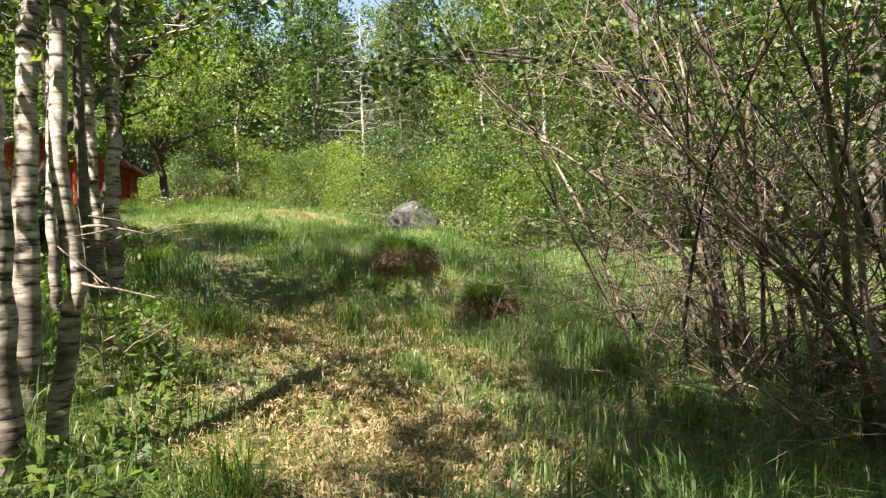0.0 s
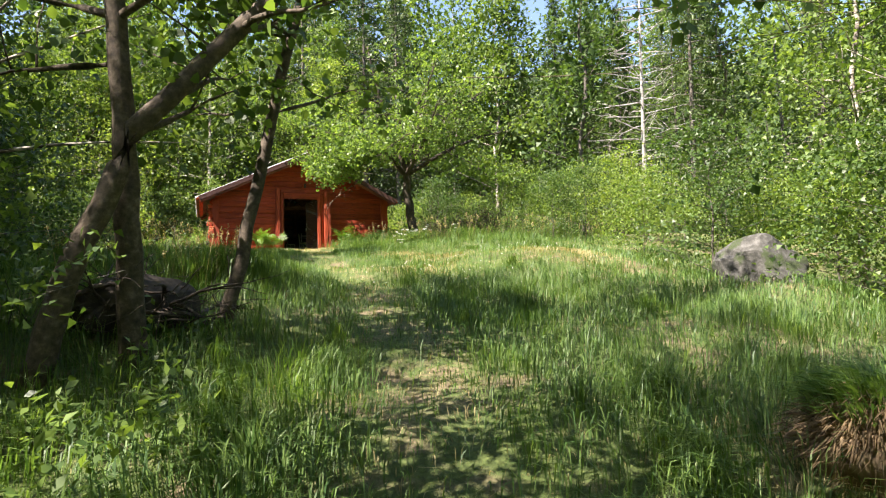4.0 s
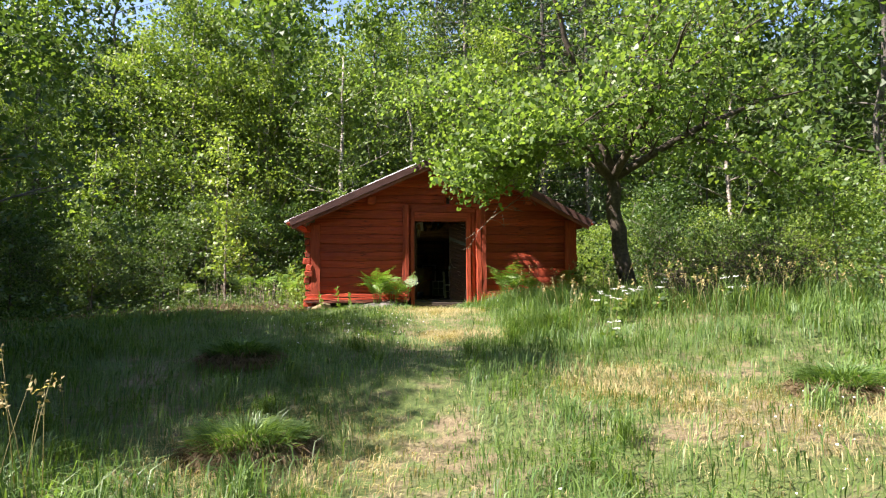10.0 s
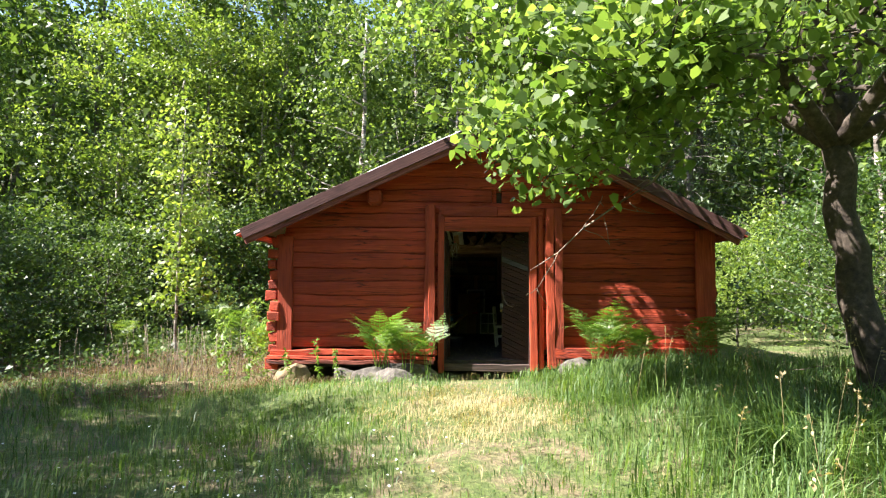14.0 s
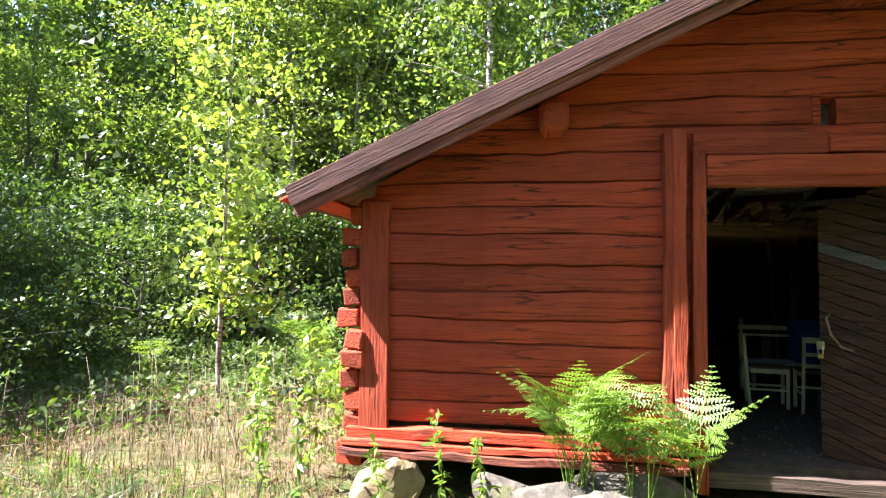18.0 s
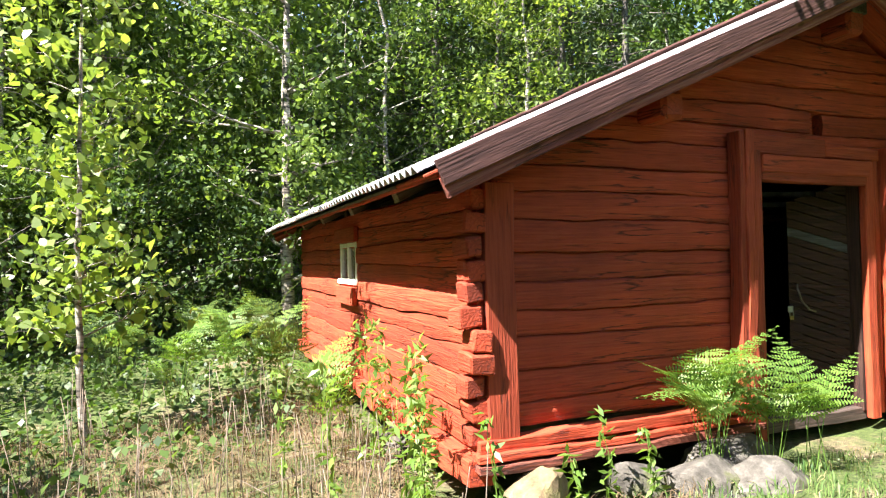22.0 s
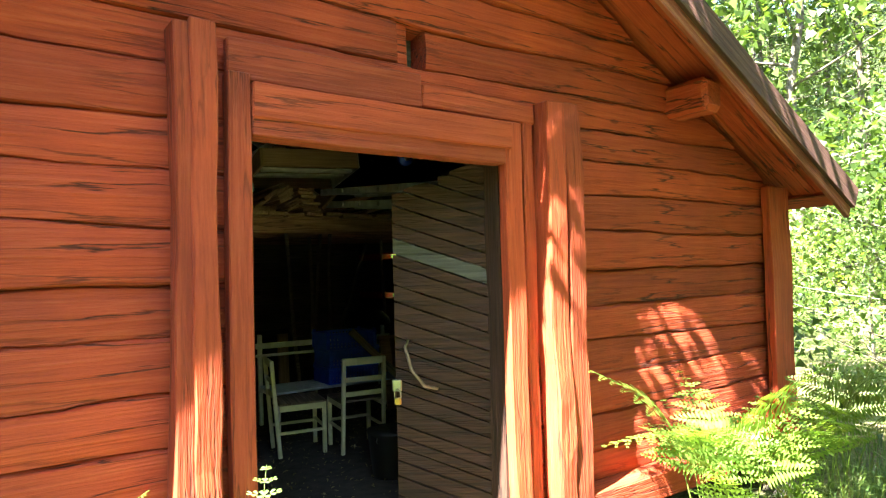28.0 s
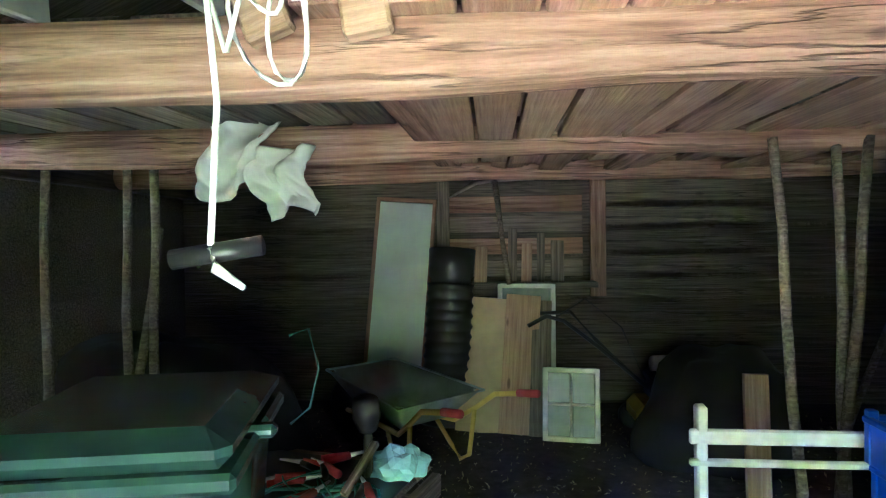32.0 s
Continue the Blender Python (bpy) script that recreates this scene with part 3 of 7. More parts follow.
# purlin ends under the roof
for x, z, s in ((4.50, 5.17, 1), (8.12, 5.18, 2), (6.38, 5.98, 3)):
    board("purlin_end", (x, YF - 0.26, z), (x, YF + 0.3, z), 0.19, 0.20, RED_BOARD, seed=30 + s, out=(0, 0, 1), rough=0.016, cuts=3, bevel=0.03)
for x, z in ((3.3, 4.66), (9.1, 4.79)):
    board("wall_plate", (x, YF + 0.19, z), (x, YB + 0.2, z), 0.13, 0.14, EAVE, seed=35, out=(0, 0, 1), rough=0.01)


def roof():
    """Corrugated sheets on boards and battens, with barge boards at the gable."""
    y0, y1, pitch = YF - 0.36, YB + 0.42, 0.105
    for side, x1 in ((-1, ROOF_L), (1, ROOF_R)):
        top, low = Vector((RX, 0, RZ)), Vector((x1, 0, roof_z(x1)))
        run = low - top
        nrm = Vector((run.z, 0, -run.x)).normalized()
        nrm = nrm if nrm.z > 0 else -nrm
        n = 7
        for k in range(n):
            a, b = y0 + (y1 - y0) * k / n, y0 + (y1 - y0) * (k + 1) / n + 0.05
            ys = np.arange(a, b, pitch / 8)
            for j, (f0, f1) in enumerate(((0.0, 0.53), (0.50, 1.025))):
                verts, faces = [], []
                for i, y in enumerate(ys):
                    w = 0.022 * math.cos(2 * math.pi * y / pitch) + 0.006 * (k % 2) + (0.012 if j == 0 else 0.0)
                    for f in (f0, f1):
                        for dz in (0, -0.007):
                            sag = -0.03 * math.sin(math.pi * f) * math.sin(math.pi * (y - y0) / (y1 - y0))
                            p = top + run * f + nrm * (w + dz + sag)
                            verts.append((p.x, y, p.z))
                    if i:
                        q, p = i * 4, i * 4 - 4
                        faces += [(p, p + 2, q + 2, q), (p + 1, q + 1, q + 3, p + 3), (p + 2, p + 3, q + 3, q + 2), (p, q, q + 1, p + 1)]
                link_mesh("roof_sheet", verts, faces, ETERNIT, barn, "", True)
        m = len(np.arange(y0 + 0.05, y1, 0.17))
        for k, y in enumerate(np.arange(y0 + 0.08, y1 - 0.05, 0.17)):
            p, q = top + run * 0.01 - nrm * 0.06, top + run * 1.02 - nrm * 0.06
            board("roof_board", (p.x, y, p.z), (q.x, y, q.z), 0.163, 0.022, RED_BOARD if k < 3 else INSIDE, None, "", (nrm.x, 0, nrm.z), 100 + k, 0.004, 2)
        for f in (0.15, 0.5, 0.85):
            p = top + run * f - nrm * 0.04
            board("batten", (p.x, y0, p.z), (p.x, y1, p.z), 0.05, 0.022, GREY_WOOD, None, "", (nrm.x, 0, nrm.z), 7, 0.003)
        p = top + run * 0.985 - nrm * 0.085
        board("eave_board", (p.x, y0, p.z), (p.x, y1, p.z), 0.14, 0.03, RED_BOARD, None, "", (nrm.x, 0, nrm.z), 8, 0.01)
        for yy in (YF + 1.3, YF + 2.8, YF + 4.3, YF + 5.7):
            p, q = top + run * 0.02 - nrm * 0.14, top + run * 0.93 - nrm * 0.14
            board("rafter", (p.x, yy, p.z), (q.x, yy, q.z), 0.12, 0.12, GREY_WOOD, None, "", (0, 1, 0), 9, 0.015)
        # barge boards, the upper lapping over the worn lower one
        for w, drop, out, mat, sd in ((0.15, 0.075, 0.055, BARGE_DARK, 1), (0.12, 0.165, 0.028, BARGE, 2)):
            p, q = top + run * -0.004 - nrm * drop, top + run * 1.0 - nrm * drop
            board("barge_board", (p.x, y0 - out + 0.02, p.z), (q.x, y0 - out + 0.02, q.z), w, 0.028, mat, None, "", (0, -1, 0), sd * 3 + side, 0.004, 24, 0.003)
            board("barge_board", (p.x, y1, p.z), (q.x, y1, q.z), w, 0.028, mat, None, "", (0, 1, 0), sd * 5 + side, 0.004, 12, 0.003)
    board("ridge_cap", (RX, y0 - 0.03, RZ + 0.03), (RX, y1, RZ + 0.03), 0.26, 0.03, BARGE_DARK, None, "", (0, 0, 1), 4, 0.012)
    board("ridge_beam", (RX, y0 + 0.1, RZ - 0.24), (RX, y1 - 0.1, RZ - 0.24), 0.16, 0.16, INSIDE, None, "", (0, 0, 1), 5, 0.012)


BARGE_DARK = wood("dark_barge_board", (0.05, 0.020, 0.016), (0.115, 0.046, 0.037), (0.19, 0.085, 0.07))
roof()

# the small window in the long wall
win = tagged(new("window_1"), "small white two-pane window set in red logs", "window", kind="structure")
win.parent = None
WHITE = plain("white_paint_worn", (0.74, 0.72, 0.66), 0.6, 0, 0.15, 14)
GLASS, gt, gp = material("window_glass")
gp.inputs["Base Color"].default_value = (0.9, 0.95, 0.95, 1)
gp.inputs["Roughness"].default_value, gp.inputs["Transmission Weight"].default_value, gp.inputs["IOR"].default_value = 0.06, 1.0, 1.45
wy, wz, wh = (WIN[0] + WIN[1]) / 2, (WIN[2] + WIN[3]) / 2, WIN[3] - WIN[2]
for nm, a, b, w in (("window_frame", (0, WIN[0] + 0.03, WIN[2]), (0, WIN[0] + 0.03, WIN[3]), 0.06), ("window_frame", (0, WIN[1] - 0.03, WIN[2]), (0, WIN[1] - 0.03, WIN[3]), 0.06),
                    ("mullion", (0, wy, WIN[2]), (0, wy, WIN[3]), 0.06), ("window_frame", (0, WIN[0], WIN[3] - 0.03), (0, WIN[1], WIN[3] - 0.03), 0.05), ("window_sill", (-0.03, WIN[0] - 0.02, WIN[2] + 0.02), (-0.03, WIN[1] + 0.02, WIN[2] + 0.02), 0.06)):
    a, b = (a[0] + XL + 0.02, *a[1:]), (b[0] + XL + 0.02, *b[1:])
    board(nm, a, b, w, 0.05, WHITE, win, "", (-1, 0, 0), 3, 0.003)
for y in (WIN[0] + 0.20, WIN[1] - 0.20):
    box_part("pane", (0.005, 0.30, wh - 0.08), (XL + 0.03, y, wz), GLASS, win, bevel=0).visible_shadow = False
board("window_casing", (XL - 0.03, WIN[0] - 0.1, WIN[3] + 0.08), (XL - 0.03, WIN[1] + 0.1, WIN[3] + 0.08), 0.16, 0.05, RED_BOARD, None, "", (-1, 0, 0), 5)
board("window_casing", (XL - 0.03, WIN[0] - 0.02, WIN[2] - 0.13), (XL - 0.03, WIN[1] + 0.02, WIN[2] - 0.13), 0.2, 0.05, RED_BOARD, None, "", (-1, 0, 0), 6)

box_part("floor", (XR - XL - 0.3, YB - YF - 0.1, 0.1), ((XL + XR) / 2, (YF + YB) / 2 + 0.05, FLOOR - 0.05), DIRT, None, bevel=0)
tagged(bpy.data.objects["floor"], "dark earth floor strewn with chaff", "floor", kind="structure")


# door leaves that stand open inwards
PALE_DOOR = wood("pale_bare_plank", (0.045, 0.043, 0.04), (0.095, 0.094, 0.088), (0.16, 0.158, 0.148), relief=0.8, cracks=0.5)
RUST = plain("rusty_iron", (0.24, 0.19, 0.15), 0.6, 0.4, 0.4, 30)
STEEL = plain("galvanised_steel", (0.55, 0.56, 0.56), 0.35, 1.0, 0.12, 20)
BRASS = plain("brass", (0.62, 0.45, 0.18), 0.35, 1.0, 0.15, 20)


def leaf(name, hinge, turn, width, tilt, seed, face, pale):
    """face: the side, +1 or -1 of local y, that shows the planks."""
    door = tagged(new(name), "weathered brown plank door standing open inwards", "door", kind="structure")
    door.matrix_basis = pose(*hinge, 0, 0, turn)
    h0, h1 = 0.02, 1.90
    z, k = -0.7, 0
    r = random.Random(seed)
    n = 8
    while z < h1 + 0.4:
        w = r.uniform(0.052, 0.092)
        pts = []
        for i in range(n + 1):
            x = width * i / n
            zc = z + tilt * x
            top = h1 - 0.16 * x / width
            lo, hi = max(h0, zc + 0.003), min(top, zc + w - 0.005 + 0.005 * noise.noise((x * 5, k, seed)))
            pts.append((x, lo, hi))
        pts = [p for p in pts if p[2] - p[1] > 0.004]
        if len(pts) > 1:
            verts, faces = [], []
            d = 0.016 + r.uniform(-0.005, 0.006)
            for x, lo, hi in pts:
                verts += [(x, d * face, lo), (x, d * face, hi), (x, -0.012 * face, hi), (x, -0.012 * face, lo)]
            for i in range(len(pts) - 1):
                for j in range(4):
                    a, b = i * 4 + j, i * 4 + (j + 1) % 4
                    faces.append((a, b, b + 4, a + 4))
            e = (len(pts) - 1) * 4
            faces += [(0, 1, 2, 3), (e + 3, e + 2, e + 1, e)]
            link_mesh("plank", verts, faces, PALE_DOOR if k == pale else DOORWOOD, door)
        z += w
        k += 1
    for x in (0.06, width - 0.06):
        box_part("ledge", (1.62, 0.03, 0.1), (x, -0.03 * face, 0.86), GREY_WOOD, door, bevel=0.004, cuts=4, rough=0.005, rot=(0, 90, 0))
    return door


right_leaf = leaf("door_1", (DR + 0.02, YF + 0.10, FLOOR - 0.03), 141, 0.465, 0.36, 2, 1, 27)
left_leaf = leaf("door_2", (DL + 0.01, YF + 0.13, FLOOR - 0.03), 85, 0.42, 0.75, 3, -1, -1)
tube_part("pull_handle", [(0.40, 0.02, 1.02), (0.41, 0.06, 0.99), (0.38, 0.07, 0.88), (0.32, 0.06, 0.80), (0.26, 0.02, 0.78)], 0.008, RUST, right_leaf, "bent iron pull handle")
box_part("hasp", (0.05, 0.012, 0.06), (0.46, 0.026, 0.80), STEEL, right_leaf, "worn steel hasp")
box_part("padlock", (0.034, 0.018, 0.036), (0.455, 0.042, 0.725), BRASS, right_leaf, "brass padlock", bevel=0.006)
tube_part("shackle", [(0.44, 0.042, 0.74), (0.44, 0.042, 0.77), (0.455, 0.042, 0.785), (0.47, 0.042, 0.77), (0.47, 0.042, 0.74)], 0.004, STEEL, right_leaf)
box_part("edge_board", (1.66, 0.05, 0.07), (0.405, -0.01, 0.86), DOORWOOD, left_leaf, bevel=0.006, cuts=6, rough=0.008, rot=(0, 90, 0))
tube_part("hook", [(0.41, -0.035, 1.72), (0.415, -0.048, 1.71), (0.415, -0.048, 1.56), (0.41, -0.035, 1.55)], 0.0045, RUST, left_leaf)

# ---- stones ----
def rock(name, at, size, seed, mat, label, turn=0):
    bm = bmesh.new()
    bmesh.ops.create_icosphere(bm, subdivisions=4, radius=0.5)
    rr = random.Random(seed * 13)
    cuts = [Vector((rr.uniform(-1, 1), rr.uniform(-1, 1), rr.uniform(-0.2, 1))).normalized() for _ in range(7)]
    for v in bm.verts:
        q = v.co * 2.1 + Vector((seed * 3.1, seed * 1.7, 0))
        d = noise.noise(q) * 0.34 + noise.noise(q * 2.7) * 0.14 + noise.noise(q * 7) * 0.06 + noise.noise(q * 17) * 0.025
        v.co *= 1 + d
        for c in cuts:
            over = v.co.dot(c) - 0.36
            if over > 0:
                v.co -= c * over * 0.9
        v.co.z = max(v.co.z, -0.33)
        v.co.x *= size[0]
        v.co.y *= size[1]
        v.co.z *= size[2]
    ob = part(name, bm, mat)
    ob.matrix_basis = pose(*at, 0, 0, turn)
    return tagged(ob, label, "stone")


rock("foundation_stone", (3.36, 26.98, 2.65), (0.52, 0.45, 0.42), 1, SAND_STONE, "rounded yellowish foundation stone under the barn corner")
rock("foundation_stone", (5.02, 26.95, 2.70), (0.80, 0.5, 0.42), 2, STONE, "pale grey foundation stone beside the doorway")
rock("foundation_stone", (4.50, 26.72, 2.66), (0.62, 0.5, 0.46), 3, STONE, "pale grey foundation stone among dry grass")
rock("foundation_stone", (4.84, 26.50, 2.63), (0.62, 0.5, 0.46), 4, STONE, "pale grey foundation stone among dry grass")
rock("foundation_stone", (4.15, 27.0, 2.67), (0.45, 0.35, 0.26), 9, STONE, "grey foundation stone under the sill")
rock("foundation_stone", (7.22, 26.86, 2.76), (0.52, 0.42, 0.50), 5, STONE, "grey foundation stone beside the doorway")
rock("foundation_stone", (7.75, 27.05, 2.73), (0.5, 0.35, 0.26), 6, STONE, "grey foundation stone under the sill")
rock("foundation_stone", (8.9, 27.0, 2.73), (0.5, 0.35, 0.28), 7, STONE, "grey foundation stone under the sill")
rock("foundation_stone", (3.05, 28.6, 2.67), (0.4, 0.5, 0.30), 8, STONE, "grey foundation stone under the long wall")
rock("foundation_stone", (3.08, 31.2, 2.69), (0.4, 0.6, 0.30), 10, STONE, "grey foundation stone under the long wall")
rock("flat_stone", (2.15, 26.0, gz(2.15, 26.0) + 0.0), (0.9, 0.6, 0.22), 11, SAND_STONE, "flat mossy stone in dry grass")
rock("boulder", (10.6, 11.75, gz(10.6, 11.75) + 0.14), (1.4, 1.0, 1.0), 12, DARK_STONE, "lichen-grey granite boulder in the meadow", -40)
rock("root_mound", (2.3, 10.35, gz(2.3, 10.35) + 0.2), (1.2, 0.6, 0.55), 13, DIRT, "dark earthy root mound below leaning trees", 20)

# ---- trees and bushes ----
def grow(r, start, way, length, radius, depth, runs, tips, bend=0.25, up=0.15, kids=3, thin=0.6, n=5):
    pts, rad, p, d = [Vector(start)], [radius], Vector(start), Vector(way).normalized()
    for i in range(n):
        d = (d + Vector((r.uniform(-1, 1), r.uniform(-1, 1), r.uniform(-1, 1) + up)) * bend * 0.5).normalized()
        p = p + d * (length / n)
        pts.append(p.copy())
        rad.append(max(0.003, radius * (1 - 0.75 * (i + 1) / n)))
        if depth <= 1:
            tips.append((p.copy(), length * 0.3))
    runs.append((pts, rad))
    if depth > 0:
        for k in range(kids):
            i = r.randint(2, n)
            side = Vector((r.uniform(-1, 1), r.uniform(-1, 1), r.uniform(-0.3, 0.8))).normalized()
            grow(r, pts[i], (d * 0.5 + side).normalized(), length * r.uniform(0.45, 0.8), rad[i] * thin + 0.002, depth - 1, runs, tips, bend, up, kids, thin, n)


def crown(tips, count, size, q, mat, root, slim=0.42, loose=0.55, clump=6, up=0.5, sides=4, wide=0.85):
    """Leaves in small sprays round the twig ends."""
    tp, sp = np.array([t[0] for t in tips]), np.array([t[1] for t in tips])
    m = max(1, count // clump)
    idx = q.integers(0, len(tp), m)
    c = tp[idx] + q.normal(size=(m, 3)) * (sp[idx][:, None] * loose + 0.05)
    c = np.repeat(c, clump, 0) + q.normal(size=(m * clump, 3)) * np.array((1, 1, 0.6)) * size * wide
    w = c + np.array(root.location)
    near = (np.abs(w[:, 0] - path_x(w[:, 1])) < 1.0) & (w[:, 2] < ground_z(w[:, 0], w[:, 1]) + 1.9) if root.location.length > 0.01 else np.zeros(len(c), bool)
    c = c[~near]
    v = leaf_verts(c, size, q, up=up, slim=slim * 1.45 if sides == 3 else slim)
    if sides == 3:
        v = v.reshape(-1, 4, 3)[:, [0, 1, 2]].reshape(-1, 3)
    if sides == 6:
        # a rounded blade: two shoulders on each side of the midrib
        a, q1, b, q2 = (v.reshape(-1, 4, 3)[:, i] for i in range(4))
        mid = a + (b - a) * 0.45
        v = np.stack([a, a + (b - a) * 0.24 + (q1 - mid) * 0.92, a + (b - a) * 0.66 + (q1 - mid) * 0.72, b, a + (b - a) * 0.66 + (q2 - mid) * 0.72, a + (b - a) * 0.24 + (q2 - mid) * 0.92], 1).reshape(-1, 3)
    return fast_mesh("crown", v, sides, mat, root)


def tree(name, label, seed, height, spread, leaves, leaf, bark, foliage, trunk_r=0.1, clear=0.25, limbs=14, lean=(0, 0), slim=0.42, droop=0.2, category="tree"):
    r, q = random.Random(seed), np.random.default_rng(seed)
    root = thing(name, (0, 0, 0), label, category)
    pts, rad, n = [], [], 10
    for i in range(n + 1):
        f = i / n
        w = 0.012 * height
        pts.append(Vector((lean[0] * f * height + r.uniform(-w, w), lean[1] * f * height + r.uniform(-w, w), f * height - (0.2 if i == 0 else 0))))
        rad.append(trunk_r * (1.25 if i == 0 else 1 - 0.9 * f))
    runs, tips = [(pts, rad)], []
    for k in range(limbs):
        f = clear + (1 - clear) * (k + r.random()) / limbs
        i = min(n - 1, int(f * n))
        p = pts[i].lerp(pts[i + 1], f * n - i)
        a = k * 2.4 + r.uniform(-0.4, 0.4)
        reach = spread * (1 - 0.72 * ((f - clear) / (1 - clear)) ** 1.3) * r.uniform(0.6, 1.15)
        grow(r, p, (math.cos(a), math.sin(a), 0.55 - droop), reach, max(0.008, rad[i] * 0.4), 1, runs, tips, 0.3, 0.12, 2, 0.6, 3)
    tubes_part("trunk", runs, bark, root)
    crown(tips, leaves, leaf, q, foliage, root, slim, clump=22, up=0.95, sides=3, wide=1.9)
    return root


def spruce(name, label, seed, height, spread, leaves):
    r, q = random.Random(seed), np.random.default_rng(seed)
    root = thing(name, (0, 0, 0), label, "tree")
    runs = [([Vector((0, 0, height * i / 6 - 0.1)) for i in range(7)], [0.16 * (1 - 0.9 * i / 6) for i in range(7)])]
    base, tipp = [], []
    for k in range(110):
        f = 0.06 + 0.92 * k / 110
        a, L = k * 2.4, spread * (1 - f) * r.uniform(0.75, 1.1) + 0.15
        p = Vector((0, 0, f * height))
        e = p + Vector((math.cos(a) * L, math.sin(a) * L, -0.32 * L + 0.1))
        runs.append(([p, p.lerp(e, 0.5) + Vector((0, 0, 0.05 * L)), e], [0.02, 0.014, 0.005]))
        base.append(p), tipp.append(e)
    tubes_part("trunk", runs, BARK, root, sides=4)
    base, tipp = np.array(base), np.array(tipp)
    idx = q.integers(0, len(base), leaves)
    f = np.sqrt(q.uniform(0.03, 1, (leaves, 1)))
    c = base[idx] * (1 - f) + tipp[idx] * f
    c[:, 2] -= np.abs(q.normal(size=leaves)) * 0.15
    c += q.normal(size=(leaves, 3)) * 0.08
    fast_mesh("crown", leaf_verts(c, 0.26, q, up=-0.1, slim=0.17).reshape(-1, 4, 3)[:, [0, 1, 2]].reshape(-1, 3), 3, NEEDLE, root)
    return root


STARTED = []


def put(src, x, y, s=1.0, turn=0.0, z=None):
    m = pose(x, y, gz(x, y) if z is None else z, 0, 0, turn) @ Matrix.Scale(s, 4)
    if src not in STARTED:
        STARTED.append(src)
        src.matrix_basis = m
        return src
    ob = copy_thing(src, Matrix.Identity(4))
    ob.matrix_basis = m
    return ob


FAR = [tree("birch_tree", "tall birch in the wood with light leaves", 31, 15, 3.0, 5200, 0.26, BIRCH, LEAF, 0.12, 0.08, 26),
       tree("aspen_tree", "tall aspen in the wood", 32, 17, 3.2, 5600, 0.27, BARK, LEAF_DARK, 0.14, 0.10, 26),
       tree("birch_tree", "tall birch in the wood with bright leaves", 33, 14, 2.8, 5000, 0.255, BIRCH, LEAF_YOUNG, 0.12, 0.06, 26)]
KINDS = [tree("birch_tree", "slender birch tree with light green leaves", 11, 11, 2.5, 7800, 0.125, BIRCH, LEAF, 0.09, 0.12, 26),
         tree("birch_tree", "slender birch tree with bright young leaves", 12, 9, 2.2, 7400, 0.115, BIRCH, LEAF_YOUNG, 0.08, 0.10, 24),
         tree("aspen_tree", "tall aspen tree with grey trunk", 13, 13, 2.8, 8000, 0.13, BARK, LEAF, 0.12, 0.2, 26),
         tree("alder_tree", "dense dark green alder tree", 14, 8, 2.5, 7800, 0.11, BARK, LEAF_DARK, 0.08, 0.06, 26)]
SPRUCE = spruce("spruce_tree", "tall dark spruce with drooping boughs", 15, 15, 2.8, 5600)
BUSH = tree("hazel_bush", "dense green hazel bush", 16, 2.4, 1.5, 4400, 0.074, BARK, LEAF_DARK, 0.025, 0.03, 20, category="bush")
BUSH_YOUNG = tree("birch_bush", "bright green young birch bush", 17, 2.2, 1.1, 3600, 0.078, BARK, LEAF_YOUNG, 0.02, 0.03, 18, category="bush")


